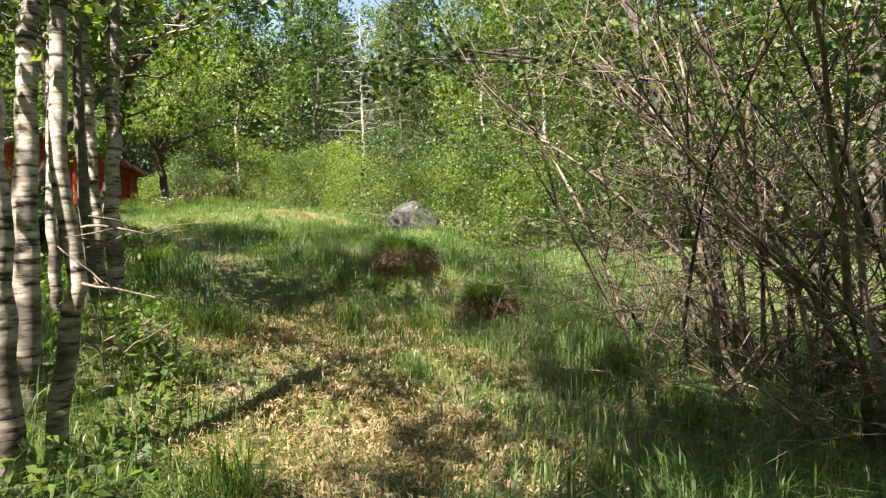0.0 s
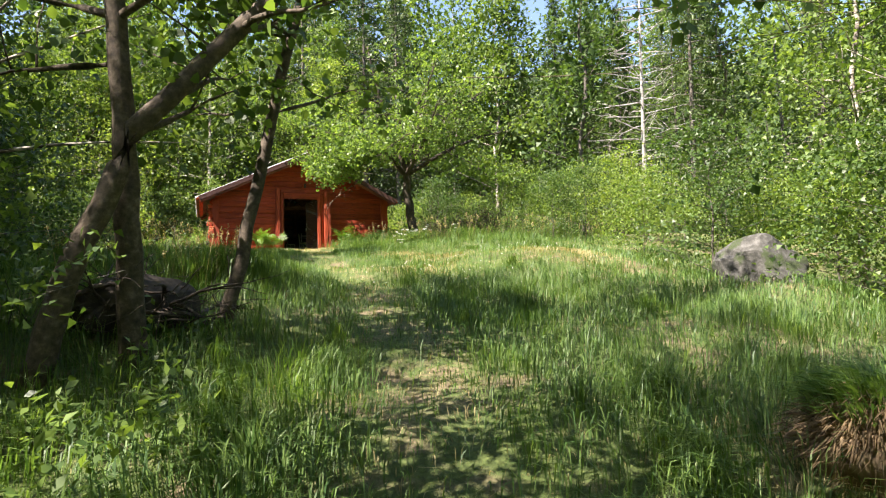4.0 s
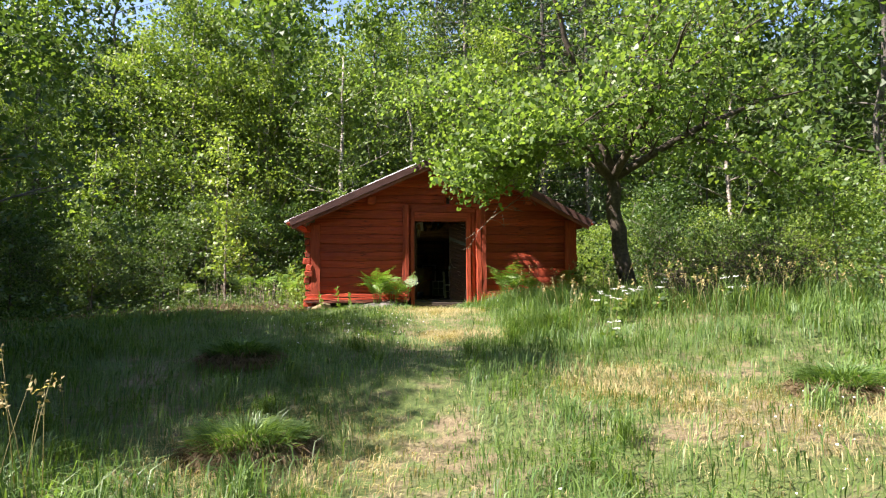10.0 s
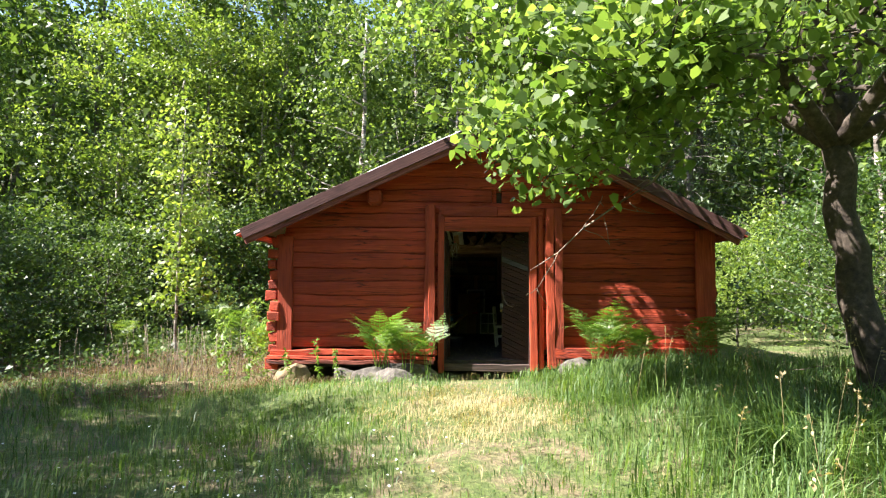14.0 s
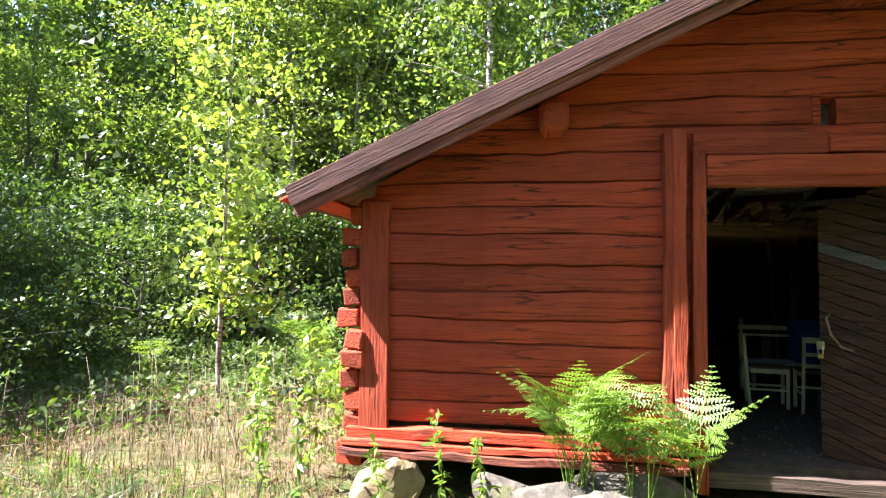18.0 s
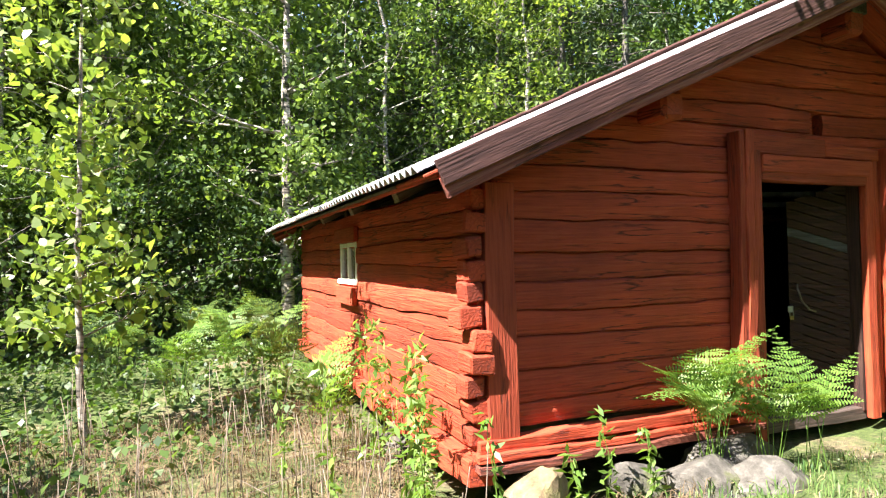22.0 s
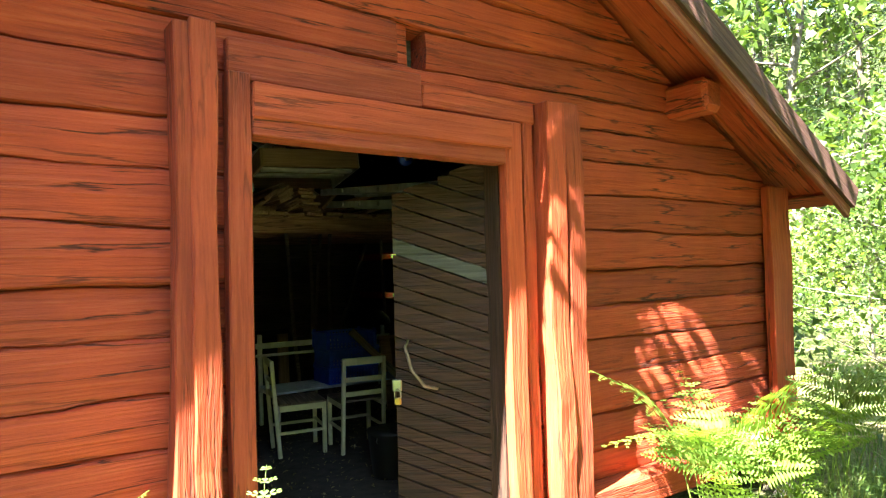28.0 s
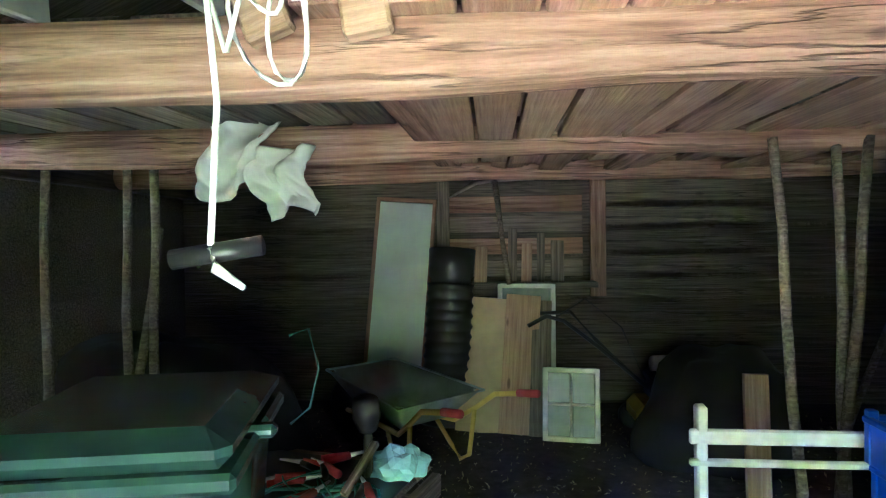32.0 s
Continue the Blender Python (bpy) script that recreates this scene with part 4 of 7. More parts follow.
def forest():
    r = random.Random(5)
    spots = []

    tall = dict(zip(KINDS + FAR + [SPRUCE, BUSH, BUSH_YOUNG], (11, 9, 13, 8, 15, 17, 14, 15, 2.4, 2.2)))

    def stand(n, xs, ys, gap, kinds, smin=0.8, smax=1.2):
        k = tries = 0
        while k < n and tries < 3000:
            tries += 1
            x, y = r.uniform(*xs), r.uniform(*ys)
            if any((x - a) ** 2 + (y - b) ** 2 < gap * gap for a, b in spots):
                continue
            src, s = r.choice(kinds), r.uniform(smin, smax)
            # the sun comes over the western edge of the wood on to the meadow
            reach = float(np.interp(y, (0.8, 1.2, 5.2, 5.8, 8.0, 8.8, 9.6, 10.4, 15.8, 17.2, 21.5, 23), (5.0, 1.4, 1.4, 4.8, 4.8, 2.4, 2.4, 2.0, 2.0, 5.4, 5.4, -2.0)))
            if x < reach and -3 < y < 35:
                s = min(s, (reach + 0.6 * r.random() - x) / (0.72 * tall[src]))
            if s < 0.4:
                continue
            spots.append((x, y))
            put(src, x, y, s, r.uniform(0, 360))
            k += 1
    a, b, c, d = KINDS
    e, f, g = FAR
    # western trees, nearly all out of view, added for the shade they cast
    stand(5, (-7, -2.2), (4.4, 9.8), 1.5, [a, c, d, b], 0.9, 1.2)
    put(d, -1.9, 12.2, 1.05, 40)
    put(a, 0.9, 11.6, 0.7, 200)
    put(c, -4.8, 23.0, 0.85, 70)
    put(d, -2.8, 4.0, 0.75, 10)
    for x, y, s, turn in ((-10.2, 27.5, 0.75, 100), (-11.0, 32.5, 0.9, 200)):
        put(f, x, y, s, turn)
    for x, y, s, turn in ((-15.0, 27.0, 1.1, 30), (-16.0, 31.5, 1.1, 120), (-13.6, 23.6, 1.0, 210)):
        put(f, x, y, s, turn)
    for k, (x, y, s) in enumerate(((19.6, 38.6, 1.12), (21.4, 40.2, 1.15), (4.2, 41.5, 1.05), (-6.6, 39.5, 1.0), (-9.4, 39.0, 0.95), (-12.0, 42.5, 1.0), (18.2, 42.0, 1.1))):
        put(f if k % 2 else e, x, y, s, 70 * k)
    # unseen trees beside the start, put in to shade the first ground
    stand(3, (-7, -2.0), (-2.5, 0.8), 1.4, [a, c, d], 0.8, 1.0)
    stand(19, (-9, -2.0), (8.5, 22), 1.4, [d, d, a, b, c], 1.1, 1.6)
    stand(15, (-13, -6.5), (22, 38), 1.5, [a, c, b, b], 0.8, 0.95)
    for x, y, s, turn in ((-7.4, 17.6, 0.95, 0), (-9.2, 20.4, 0.95, 80), (-10.5, 14.6, 0.8, 160), (-9.5, 24.5, 0.55, 240), (-6.6, 20.0, 0.75, 300)):
        put(f, x, y, s, turn)
    stand(12, (-16, -8), (8, 40), 2.0, [f, f, e, SPRUCE], 0.85, 1.05)
    stand(7, (7, 15), (38, 45), 1.8, [SPRUCE], 1.0, 1.3)
    stand(9, (10.6, 15), (27, 34), 1.0, [BUSH_YOUNG, BUSH], 0.6, 1.1)
    stand(11, (-5, 3), (37, 46), 1.6, [a, b, c, e, g], 0.9, 1.2)
    stand(14, (3, 17), (37.0, 47), 1.7, [a, c, SPRUCE, SPRUCE, e, g], 0.9, 1.2)
    stand(5, (8, 24), (46, 52), 2.0, [f, e], 1.2, 1.45)
    stand(9, (-8, 24), (47, 54), 2.2, [e, f, g, SPRUCE], 1.0, 1.3)
    stand(16, (21.5, 30), (20, 46), 1.9, [f, f, SPRUCE, SPRUCE, c], 0.9, 1.25)
    stand(14, (15, 26), (2, 17.5), 1.9, [a, b, c, d, f], 0.9, 1.2)
    stand(6, (28, 36), (10, 46), 2.4, [e, f, f, SPRUCE], 1.0, 1.3)
    stand(5, (-6, 6), (-8, -3.5), 2.0, [a, c, d], 0.9, 1.15)
    stand(22, (-6.5, -0.9), (25.5, 36.5), 0.9, [BUSH], 0.75, 1.3)
    stand(7, (-6, 0.5), (36, 40), 1.2, [b, d, a], 0.9, 1.2)
    put(BUSH, 0.3, 9.4, 0.9, 200)
    stand(12, (-4, 0.6), (9, 21), 0.9, [BUSH, BUSH_YOUNG], 0.7, 1.2)
    stand(18, (12.5, 18), (14, 36), 1.1, [BUSH_YOUNG, BUSH, BUSH_YOUNG], 0.7, 1.35)
    stand(9, (10.5, 15), (7.5, 14), 0.9, [BUSH_YOUNG, BUSH], 0.8, 1.3)
    stand(9, (8, 16), (34.6, 38), 1.1, [BUSH_YOUNG, BUSH, b], 0.7, 1.1)
    stand(8, (-4, 3), (35.5, 38), 1.0, [BUSH], 0.9, 1.3)

forest()


def far_woods():
    """The wood beyond, closed down to the ground."""
    q = np.random.default_rng(6)
    n, per = 760, 190
    a = q.uniform(0, 2 * math.pi, n)
    d = q.uniform(29, 44, n)
    cx, cy = 5 + np.cos(a) * d * 0.95, 21 + np.sin(a) * d
    h = q.uniform(14, 24, n)
    top = np.repeat(h, per)
    f = q.uniform(0.0, 1, n * per) ** 0.9
    wide = 0.5 + 1.9 * np.sqrt(np.clip(1 - f, 0, 1)) * np.repeat(q.uniform(0.7, 1.2, n), per)
    x = np.repeat(cx, per) + q.normal(size=n * per) * wide
    y = np.repeat(cy, per) + q.normal(size=n * per) * wide
    c = np.stack([x, y, 1.0 + f * top], 1)
    open_air = ~((np.abs(x - 3) < 14) & (y > -6.5) & (y < 4))
    for k, mat in enumerate((LEAF, LEAF_DARK, LEAF_YOUNG)):
        m = np.repeat(np.arange(n) % 3 == k, per) & open_air
        v = leaf_verts(c[m], 0.42, q, up=0.5, slim=0.5).reshape(-1, 4, 3)[:, [0, 1, 2]].reshape(-1, 3)
        ob = fast_mesh("far_woods", v, 3, mat)
        tagged(ob, "far leafy wood round the meadow", "wood", kind="stuff")
    # low growth at the wood's edge
    n = 26000
    a, d = q.uniform(0, 2 * math.pi, n), q.uniform(0, 1, n)
    x, y = 5 + np.cos(a) * (18 + 12 * d), 20 + np.sin(a) * (20 + 10 * d)
    hump = np.array([noise.noise((i * 0.22, j * 0.22, 9)) for i, j in zip(x, y)])
    out = ~((x > -9) & (x < 13) & (y < 4))
    x, y, hump, n = x[out], y[out], hump[out], int(out.sum())
    c = np.stack([x, y, ground_z(x, y) + q.uniform(0, 1, n) * (1.1 + 2.6 * np.clip(hump + 0.3, 0, 1))], 1)
    ob = fast_mesh("underwood", leaf_verts(c, 0.24, q, up=0.6, slim=0.45), 4, LEAF)
    tagged(ob, "leafy underwood at the edge of the wood", "underwood", kind="stuff")
    runs = []
    for k in range(230):
        a, d = q.uniform(0, 6.283), q.uniform(25, 38)
        x, y, r0 = 5 + math.cos(a) * d * 0.95, 21 + math.sin(a) * d, q.uniform(0.07, 0.16)
        runs.append(([Vector((x, y, 0.5)), Vector((x + q.normal() * 0.2, y, 6)), Vector((x + q.normal() * 0.4, y, 13))], [r0, r0 * 0.8, r0 * 0.4]))
    ob = tubes_part("far_trunks", runs, BARK, None, sides=5)
    tagged(ob, "thin grey trunks deep in the wood", "trunks", kind="stuff")


far_woods()


def backdrop_wall():
    """A dark uneven wall, added as a treeline, that closes the distance."""
    n, rows, verts, faces = 260, 12, [], []
    for j in range(rows + 1):
        for i in range(n):
            a, f = 2 * math.pi * i / n, j / rows
            top = 28 + 6 * noise.noise((math.cos(a) * 9, math.sin(a) * 9, 1)) + 5 * noise.noise((math.cos(a) * 34, math.sin(a) * 34, 2))
            d = 60 + 9 * f + 3.0 * noise.noise((math.cos(a) * 22, math.sin(a) * 22, f * 4)) + 2.0 * noise.noise((math.cos(a) * 60, math.sin(a) * 60, f * 9))
            verts.append((5 + math.cos(a) * d, 21 + math.sin(a) * d, top * f - 1))
    for j in range(rows):
        for i in range(n):
            k, m = j * n + i, j * n + (i + 1) % n
            faces.append((k, m, m + n, k + n))
    tagged(link_mesh("backdrop", verts, faces, BACKDROP_LEAVES, None, "", True), "dark backdrop wall with painted leaf gaps behind the wood", "backdrop", kind="structure")


backdrop_wall()


# ---- trees with a shape of their own ----
def hero(name, label, stems, twigs, leaves, leaf, bark, foliage, seed, twig_len=0.9, depth=1, lo=0.35, slim=0.45, clump=5, up=0.5, way_up=0.25):
    """A tree on given stems: each (points, base radius, tip radius); twigs spring from their upper part."""
    r, q = random.Random(seed), np.random.default_rng(seed)
    root = thing(name, stems[0][0][0], label, "tree")
    o = Vector(stems[0][0][0])
    runs, tips = [], []
    for pts, r0, r1 in stems:
        raw = [Vector(p) - o for p in pts]
        fine = []
        for a, b in zip(raw, raw[1:]):
            for k in range(4):
                f = k / 4
                fine.append(a.lerp(b, f) + Vector((r.uniform(-1, 1), r.uniform(-1, 1), 0)) * r0 * 0.22)
        fine.append(raw[-1])
        m = len(fine)
        runs.append((fine, [r0 + (r1 - r0) * i / (m - 1) for i in range(m)]))
        for k in range(0 if r0 > 0.15 else twigs):
            f = lo + (1 - lo) * (k + r.random()) / twigs
            i = min(m - 2, int(f * (m - 1)))
            a = r.uniform(0, 6.28)
            grow(r, fine[i], (math.cos(a), math.sin(a), way_up), twig_len * r.uniform(0.6, 1.3) * (0.55 if r0 < 0.036 else 1), max(0.006, (r0 + (r1 - r0) * f) * 0.45), depth, runs, tips, 0.35, 0.1, 3)
    tubes_part("trunk", runs, bark, root, sides=7)
    if leaves:
        crown(tips, leaves, leaf, q, foliage, root, slim * (0.8 if leaf > 0.095 else 1), 0.6, clump, up, 6 if leaf > 0.086 else 4)
    return root


def birch_clump():
    for k, (x, y, dx, dy, rad, sd) in enumerate(((0.86, 3.52, 0.045, 0.0, 0.055, 1), (0.62, 3.5, 0.02, 0.0, 0.085, 2), (0.88, 4.22, 0.045, 0.0, 0.085, 3), (1.95, 6.05, 0.01, 0.01, 0.085, 4), (1.84, 6.35, 0.01, 0.02, 0.065, 8), (1.70, 6.02, 0.0, 0.0, 0.055, 9), (1.43, 5.85, 0.0, 0.0, 0.045, 10), (1.70, 6.95, 0.0, 0.02, 0.06, 5), (1.25, 7.35, -0.02, 0.0, 0.06, 6), (0.2, 5.9, -0.01, 0.0, 0.06, 7))):
        z = gz(x, y)
        h = 10.5 + sd % 3
        pts = [(x, y, z - 0.1)] + [(x + dx * t + (0.07 * math.sin(t * 2.6 + 5.6) if sd == 1 else 0.04 * math.sin(t * 1.3 + sd)), y + dy * t + 0.05 * math.cos(t + sd), z + t) for t in (0.25, 0.9, 1.7, 2.6, 4.0, 5.6, 8.0, h)]
        hero("birch_tree", "thin white birch with dead lower twigs" if sd < 4 else "thin white birch among undergrowth", [(pts, rad, 0.015)], 17, 1900, 0.08, BARK if sd in (5, 6, 9) else BIRCH, LEAF, 40 + sd, 1.15, 1, 0.48)


birch_clump()


# out-of-view trees, added so that their crowns shade the path's first steps
for k, (x, y) in enumerate(((-1.6, -0.9), (0.2, -1.9), (1.7, -2.4), (-3.0, 0.2))):
    z = gz(x, y)
    hero("aspen_tree", "unseen aspen with high crown added to shade the path's start", [([(x, y, z - 0.1), (x + 0.1, y, z + 2.0), (x + 0.1, y - 0.1, z + 5.0), (x + 0.2, y, z + 7.5), (x + 0.2, y, z + 10.0)], 0.13, 0.03)], 26, 5200, 0.12, BARK, LEAF_DARK, 140 + k, 1.7, 1, 0.48)


def dead_twigs():
    r = random.Random(77)
    runs = []
    for k in range(9):
        x, y = 1.0 + r.uniform(-0.03, 0.03), 3.48 + r.uniform(-0.03, 0.03)
        z = gz(x, y) + r.uniform(0.5, 1.5)
        a = r.uniform(-1.4, 1.0)
        grow(r, (x, y, z), (math.cos(a), math.sin(a), -0.1), r.uniform(0.3, 0.6), 0.009, 1, runs, [], 0.5, -0.25, 2)
    ob = tubes_part("dead_branch", runs, BARK_DRY, None, sides=4)
    tagged(ob, "bare bleached dead twigs on a birch stem", "branch", kind="stuff")


dead_twigs()
hero("leaning_tree", "leaning grey tree forked low over the grass", [([(1.75, 9.5, 1.3), (1.95, 9.5, 2.0), (2.37, 9.5, 3.05), (3.34, 9.5, 4.15), (4.3, 9.6, 5.3), (4.9, 9.7, 7.2), (5.1, 9.7, 9.0)], 0.10, 0.03),
      ([(2.34, 9.75, 1.3), (2.33, 9.7, 2.2), (2.30, 9.65, 3.2), (2.2, 9.6, 4.6), (2.2, 9.6, 6.8), (2.1, 9.7, 9.4), (2.0, 9.7, 12.0)], 0.105, 0.03)], 20, 4600, 0.09, TWIG, LEAF, 61, 1.3, 1, 0.36)
hero("leaning_tree", "thin leaning grey tree at the meadow edge", [([(2.9, 10.42, 1.25), (3.04, 10.45, 1.8), (3.35, 10.48, 3.13), (3.66, 10.4, 4.55), (3.95, 10.4, 6.5), (4.0, 10.3, 9.5)], 0.075, 0.025)], 15, 2400, 0.09, TWIG, LEAF, 62, 1.2, 1, 0.45)
hero("sapling", "slim young aspen with bright yellow-green leaves", [([(0.62, 29.6, 2.5), (0.58, 29.65, 3.3), (0.56, 29.7, 4.3), (0.6, 29.7, 5.5), (0.62, 29.7, 7.2)], 0.038, 0.008)], 22, 1500, 0.10, BIRCH, LEAF_YOUNG, 63, 0.62, 1, 0.30, clump=4)
hero("sapling", "slim young aspen with bright yellow-green leaves", [([(-1.9, 27.6, 2.4), (-1.9, 27.6, 4.0), (-1.85, 27.7, 6.4)], 0.03, 0.008)], 18, 1200, 0.10, BIRCH, LEAF_YOUNG, 64, 0.6, 1, 0.25, clump=4)
hero("white_birch", "white-barked birch behind the barn", [([(3.1, 35.2, 2.6), (3.1, 35.2, 5.0), (3.15, 35.2, 8.0), (3.2, 35.2, 11.5)], 0.13, 0.03)], 34, 9500, 0.11, BIRCH, LEAF, 65, 1.6, 1, 0.22)


def cherry():
    """The broad tree that stands before the barn."""
    base = (9.28, 23.75, 2.75)
    fork = (8.98, 23.85, 5.15)
    stems = [([base, (9.15, 23.8, 3.6), (9.02, 23.82, 4.4), fork], 0.165, 0.12),
             ([fork, (8.6, 23.6, 6.3), (8.0, 23.4, 7.6), (7.6, 23.2, 9.0)], 0.11, 0.02),
             ([fork, (9.4, 24.1, 6.4), (9.9, 24.3, 7.8), (10.2, 24.4, 9.2)], 0.11, 0.02),
             ([(8.6, 23.6, 6.3), (9.2, 22.8, 7.4), (9.6, 22.3, 8.6)], 0.07, 0.012),
             ([(9.4, 24.1, 6.4), (10.6, 23.6, 7.3), (11.6, 23.3, 8.0)], 0.07, 0.012),
             ([fork, (8.2, 23.3, 5.7), (7.2, 23.1, 6.1), (6.2, 23.0, 6.2)], 0.085, 0.012),
             ([fork, (8.3, 24.4, 5.9), (7.4, 25.0, 6.4), (6.5, 25.4, 6.5)], 0.08, 0.012),
             ([fork, (9.2, 23.0, 5.9), (9.2, 21.9, 6.5), (9.0, 20.9, 6.8)], 0.085, 0.012),
             ([fork, (10.2, 23.4, 5.9), (11.3, 23.2, 6.4), (12.2, 23.0, 6.6)], 0.085, 0.012),
             ([fork, (9.8, 24.8, 5.8), (10.5, 25.8, 6.2), (11.0, 26.6, 6.3)], 0.08, 0.012),
             ([(7.4, 25.0, 6.4), (6.6, 25.6, 6.6), (5.9, 26.0, 6.75)], 0.04, 0.006),
             ([(6.6, 25.6, 6.6), (6.3, 26.1, 7.2), (6.0, 26.4, 7.7)], 0.03, 0.006),
             ([(6.5, 25.4, 6.5), (5.6, 25.8, 7.0), (4.9, 26.2, 7.3)], 0.03, 0.006),
             ([(7.2, 23.1, 6.1), (6.9, 23.0, 5.9), (6.6, 22.95, 5.7), (6.3, 23.0, 5.45)], 0.035, 0.006),
             ([(8.0, 23.25, 5.8), (7.2, 22.6, 5.5), (6.8, 22.2, 5.2), (6.5, 22.1, 4.95)], 0.035, 0.006),
             ([(7.4, 25.0, 6.4), (6.8, 24.7, 5.9), (6.3, 24.4, 5.4), (5.9, 24.3, 5.0)], 0.035, 0.006),
             ([(9.0, 22.4, 6.2), (8.4, 21.6, 6.0), (7.8, 21.1, 5.6), (7.4, 20.8, 5.3)], 0.035, 0.006),
             ([(10.2, 23.4, 5.9), (10.8, 22.6, 5.4), (11.2, 22.2, 4.9), (11.4, 22.0, 4.6)], 0.035, 0.006),
             ([(8.05, 23.3, 5.72), (7.5, 23.6, 5.45), (7.0, 23.9, 5.2), (6.6, 24.0, 4.95)], 0.03, 0.006),
             ([(8.2, 23.3, 5.7), (7.7, 22.6, 5.5), (7.1, 22.2, 5.35), (6.7, 22.0, 5.3)], 0.03, 0.006),
             ([(7.2, 22.6, 5.5), (6.7, 22.5, 5.15), (6.4, 22.6, 4.85), (6.2, 22.65, 4.6)], 0.02, 0.005),
             ([(6.7, 23.0, 5.9), (6.4, 23.5, 5.3), (6.25, 23.8, 4.9)], 0.02, 0.005),
             ([(6.8, 24.7, 5.9), (6.9, 25.0, 5.4), (7.0, 25.2, 5.0)], 0.02, 0.005),
             ([(7.4, 25.0, 6.4), (7.0, 25.6, 6.9), (6.6, 25.9, 7.3)], 0.03, 0.006)]
    return hero("broad_tree", "broad leafy sallow tree with forked dark trunk", stems, 14, 27000, 0.088, TWIG, LEAF_SALLOW, 71, 1.1, 1, 0.2, 0.40, 7)


cherry()


def dead_bough():
    r = random.Random(19)
    runs = [([Vector((7.7, 23.45, 5.35)), Vector((7.25, 23.5, 4.78)), Vector((6.95, 23.56, 4.58)), Vector((6.70, 23.66, 4.40)), Vector((6.5, 23.72, 4.20)), Vector((6.27, 23.8, 4.05))], [0.012, 0.011, 0.010, 0.008, 0.006, 0.003])]
    for k in range(7):
        p = runs[0][0][1 + k % 4]
        grow(r, p, (r.uniform(-0.5, 0.9), r.uniform(-0.4, 0.4), r.uniform(-0.6, 0.5)), r.uniform(0.25, 0.5), 0.005, 1, runs, [], 0.4, 0, 2)
    ob = tubes_part("dead_branch", runs, BARK_DRY, None, sides=4)
    tagged(ob, "bare dead bough hanging from the sallow tree", "branch", kind="stuff")


dead_bough()


def thicket():
    """The dry arching bush beside the path's start."""
    r, q = random.Random(81), np.random.default_rng(81)
    ox, oy = 5.5, 1.75
    root = thing("dead_bush", (ox, oy, gz(ox, oy)), "tangled dry bush with bare arching branches", "bush")
    pale, dark, tips = [], [], []
    for k in range(118):
        x, y = min(1.8, max(-0.85, r.gauss(0.1, 0.75))), min(1.0, max(-1.6, r.gauss(0, 0.75)))
        if k % 3 == 0:
            way, length, rad = Vector((r.uniform(-0.75, 0.1), r.uniform(-0.1, 0.6), r.uniform(0.7, 1.1))), r.uniform(2.8, 4.2), r.uniform(0.02, 0.042)
        else:
            way, length, rad = Vector((r.uniform(-0.9, 0.5), r.uniform(-0.6, 0.7), r.uniform(0.2, 0.9))), r.uniform(1.2, 2.6), r.choice((0.007, 0.009, 0.012, 0.018))
        mine, ends = [], []
        grow(r, (x, y, -0.08), way, length, rad, 2, mine, ends, 0.38, -0.12, 4, 0.5, 6)
        # a whole stem is left out where it would hang over the path
        if all(abs(v.x + ox - float(path_x(v.y + oy))) > 1.0 or v.z > 2.3 for p, w in mine for v in p):
            (dark if k % 4 == 1 else pale).extend(mine)
            tips += ends
    tubes_part("tangle", pale, BARK_DRY, root, sides=5)
    tubes_part("dark_tangle", dark, TWIG, root, sides=5)
    high = [t for t in tips if t[0].z > 1.9]
    crown(high, 5200, 0.06, q, LEAF, root, 0.42, 0.7, 5)
    # a broken grey stem that forks like an antler
    stem = thing("broken_stem", (4.9, 2.56, gz(4.9, 2.56)), "broken bleached stem forked like an antler", "branch")
    runs = []
    for k, (dx, dz, L) in enumerate(((0.05, 1, 0.62), (-0.5, 0.9, 0.42), (0.6, 0.8, 0.36), (-0.9, 0.35, 0.34), (0.8, 0.3, 0.30))):
        grow(r, (0, 0, -0.05) if k == 0 else (0.015, 0, 0.30 + 0.06 * k), (dx, r.uniform(-0.3, 0.3), dz), L, 0.024 - 0.003 * k, 1, runs, [], 0.45, 0.05, 2, 0.6, 4)
    tubes_part("stem", runs, BARK_DRY, stem, sides=6)
    return root


thicket()
hero("overhanging_tree", "grey tree with thin leafy boughs hanging over the meadow slope", [([(7.3, 2.7, 0.0), (7.15, 2.9, 1.4), (6.9, 3.3, 2.8), (6.7, 3.6, 4.2), (6.6, 3.6, 6.2)], 0.09, 0.03),
      ([(6.95, 3.2, 2.6), (6.2, 4.4, 3.5), (5.4, 5.9, 3.75), (4.75, 7.1, 3.45)], 0.035, 0.006), ([(6.8, 3.4, 3.2), (6.6, 5.0, 3.9), (6.1, 6.6, 4.0), (5.7, 7.9, 3.7)], 0.035, 0.006),
      ([(6.95, 3.2, 2.6), (5.8, 3.5, 3.2), (4.7, 4.2, 3.3), (4.1, 4.9, 3.1)], 0.03, 0.006)], 8, 1900, 0.075, BARK, LEAF_DARK, 88, 0.75, 1, 0.35, way_up=-0.05)


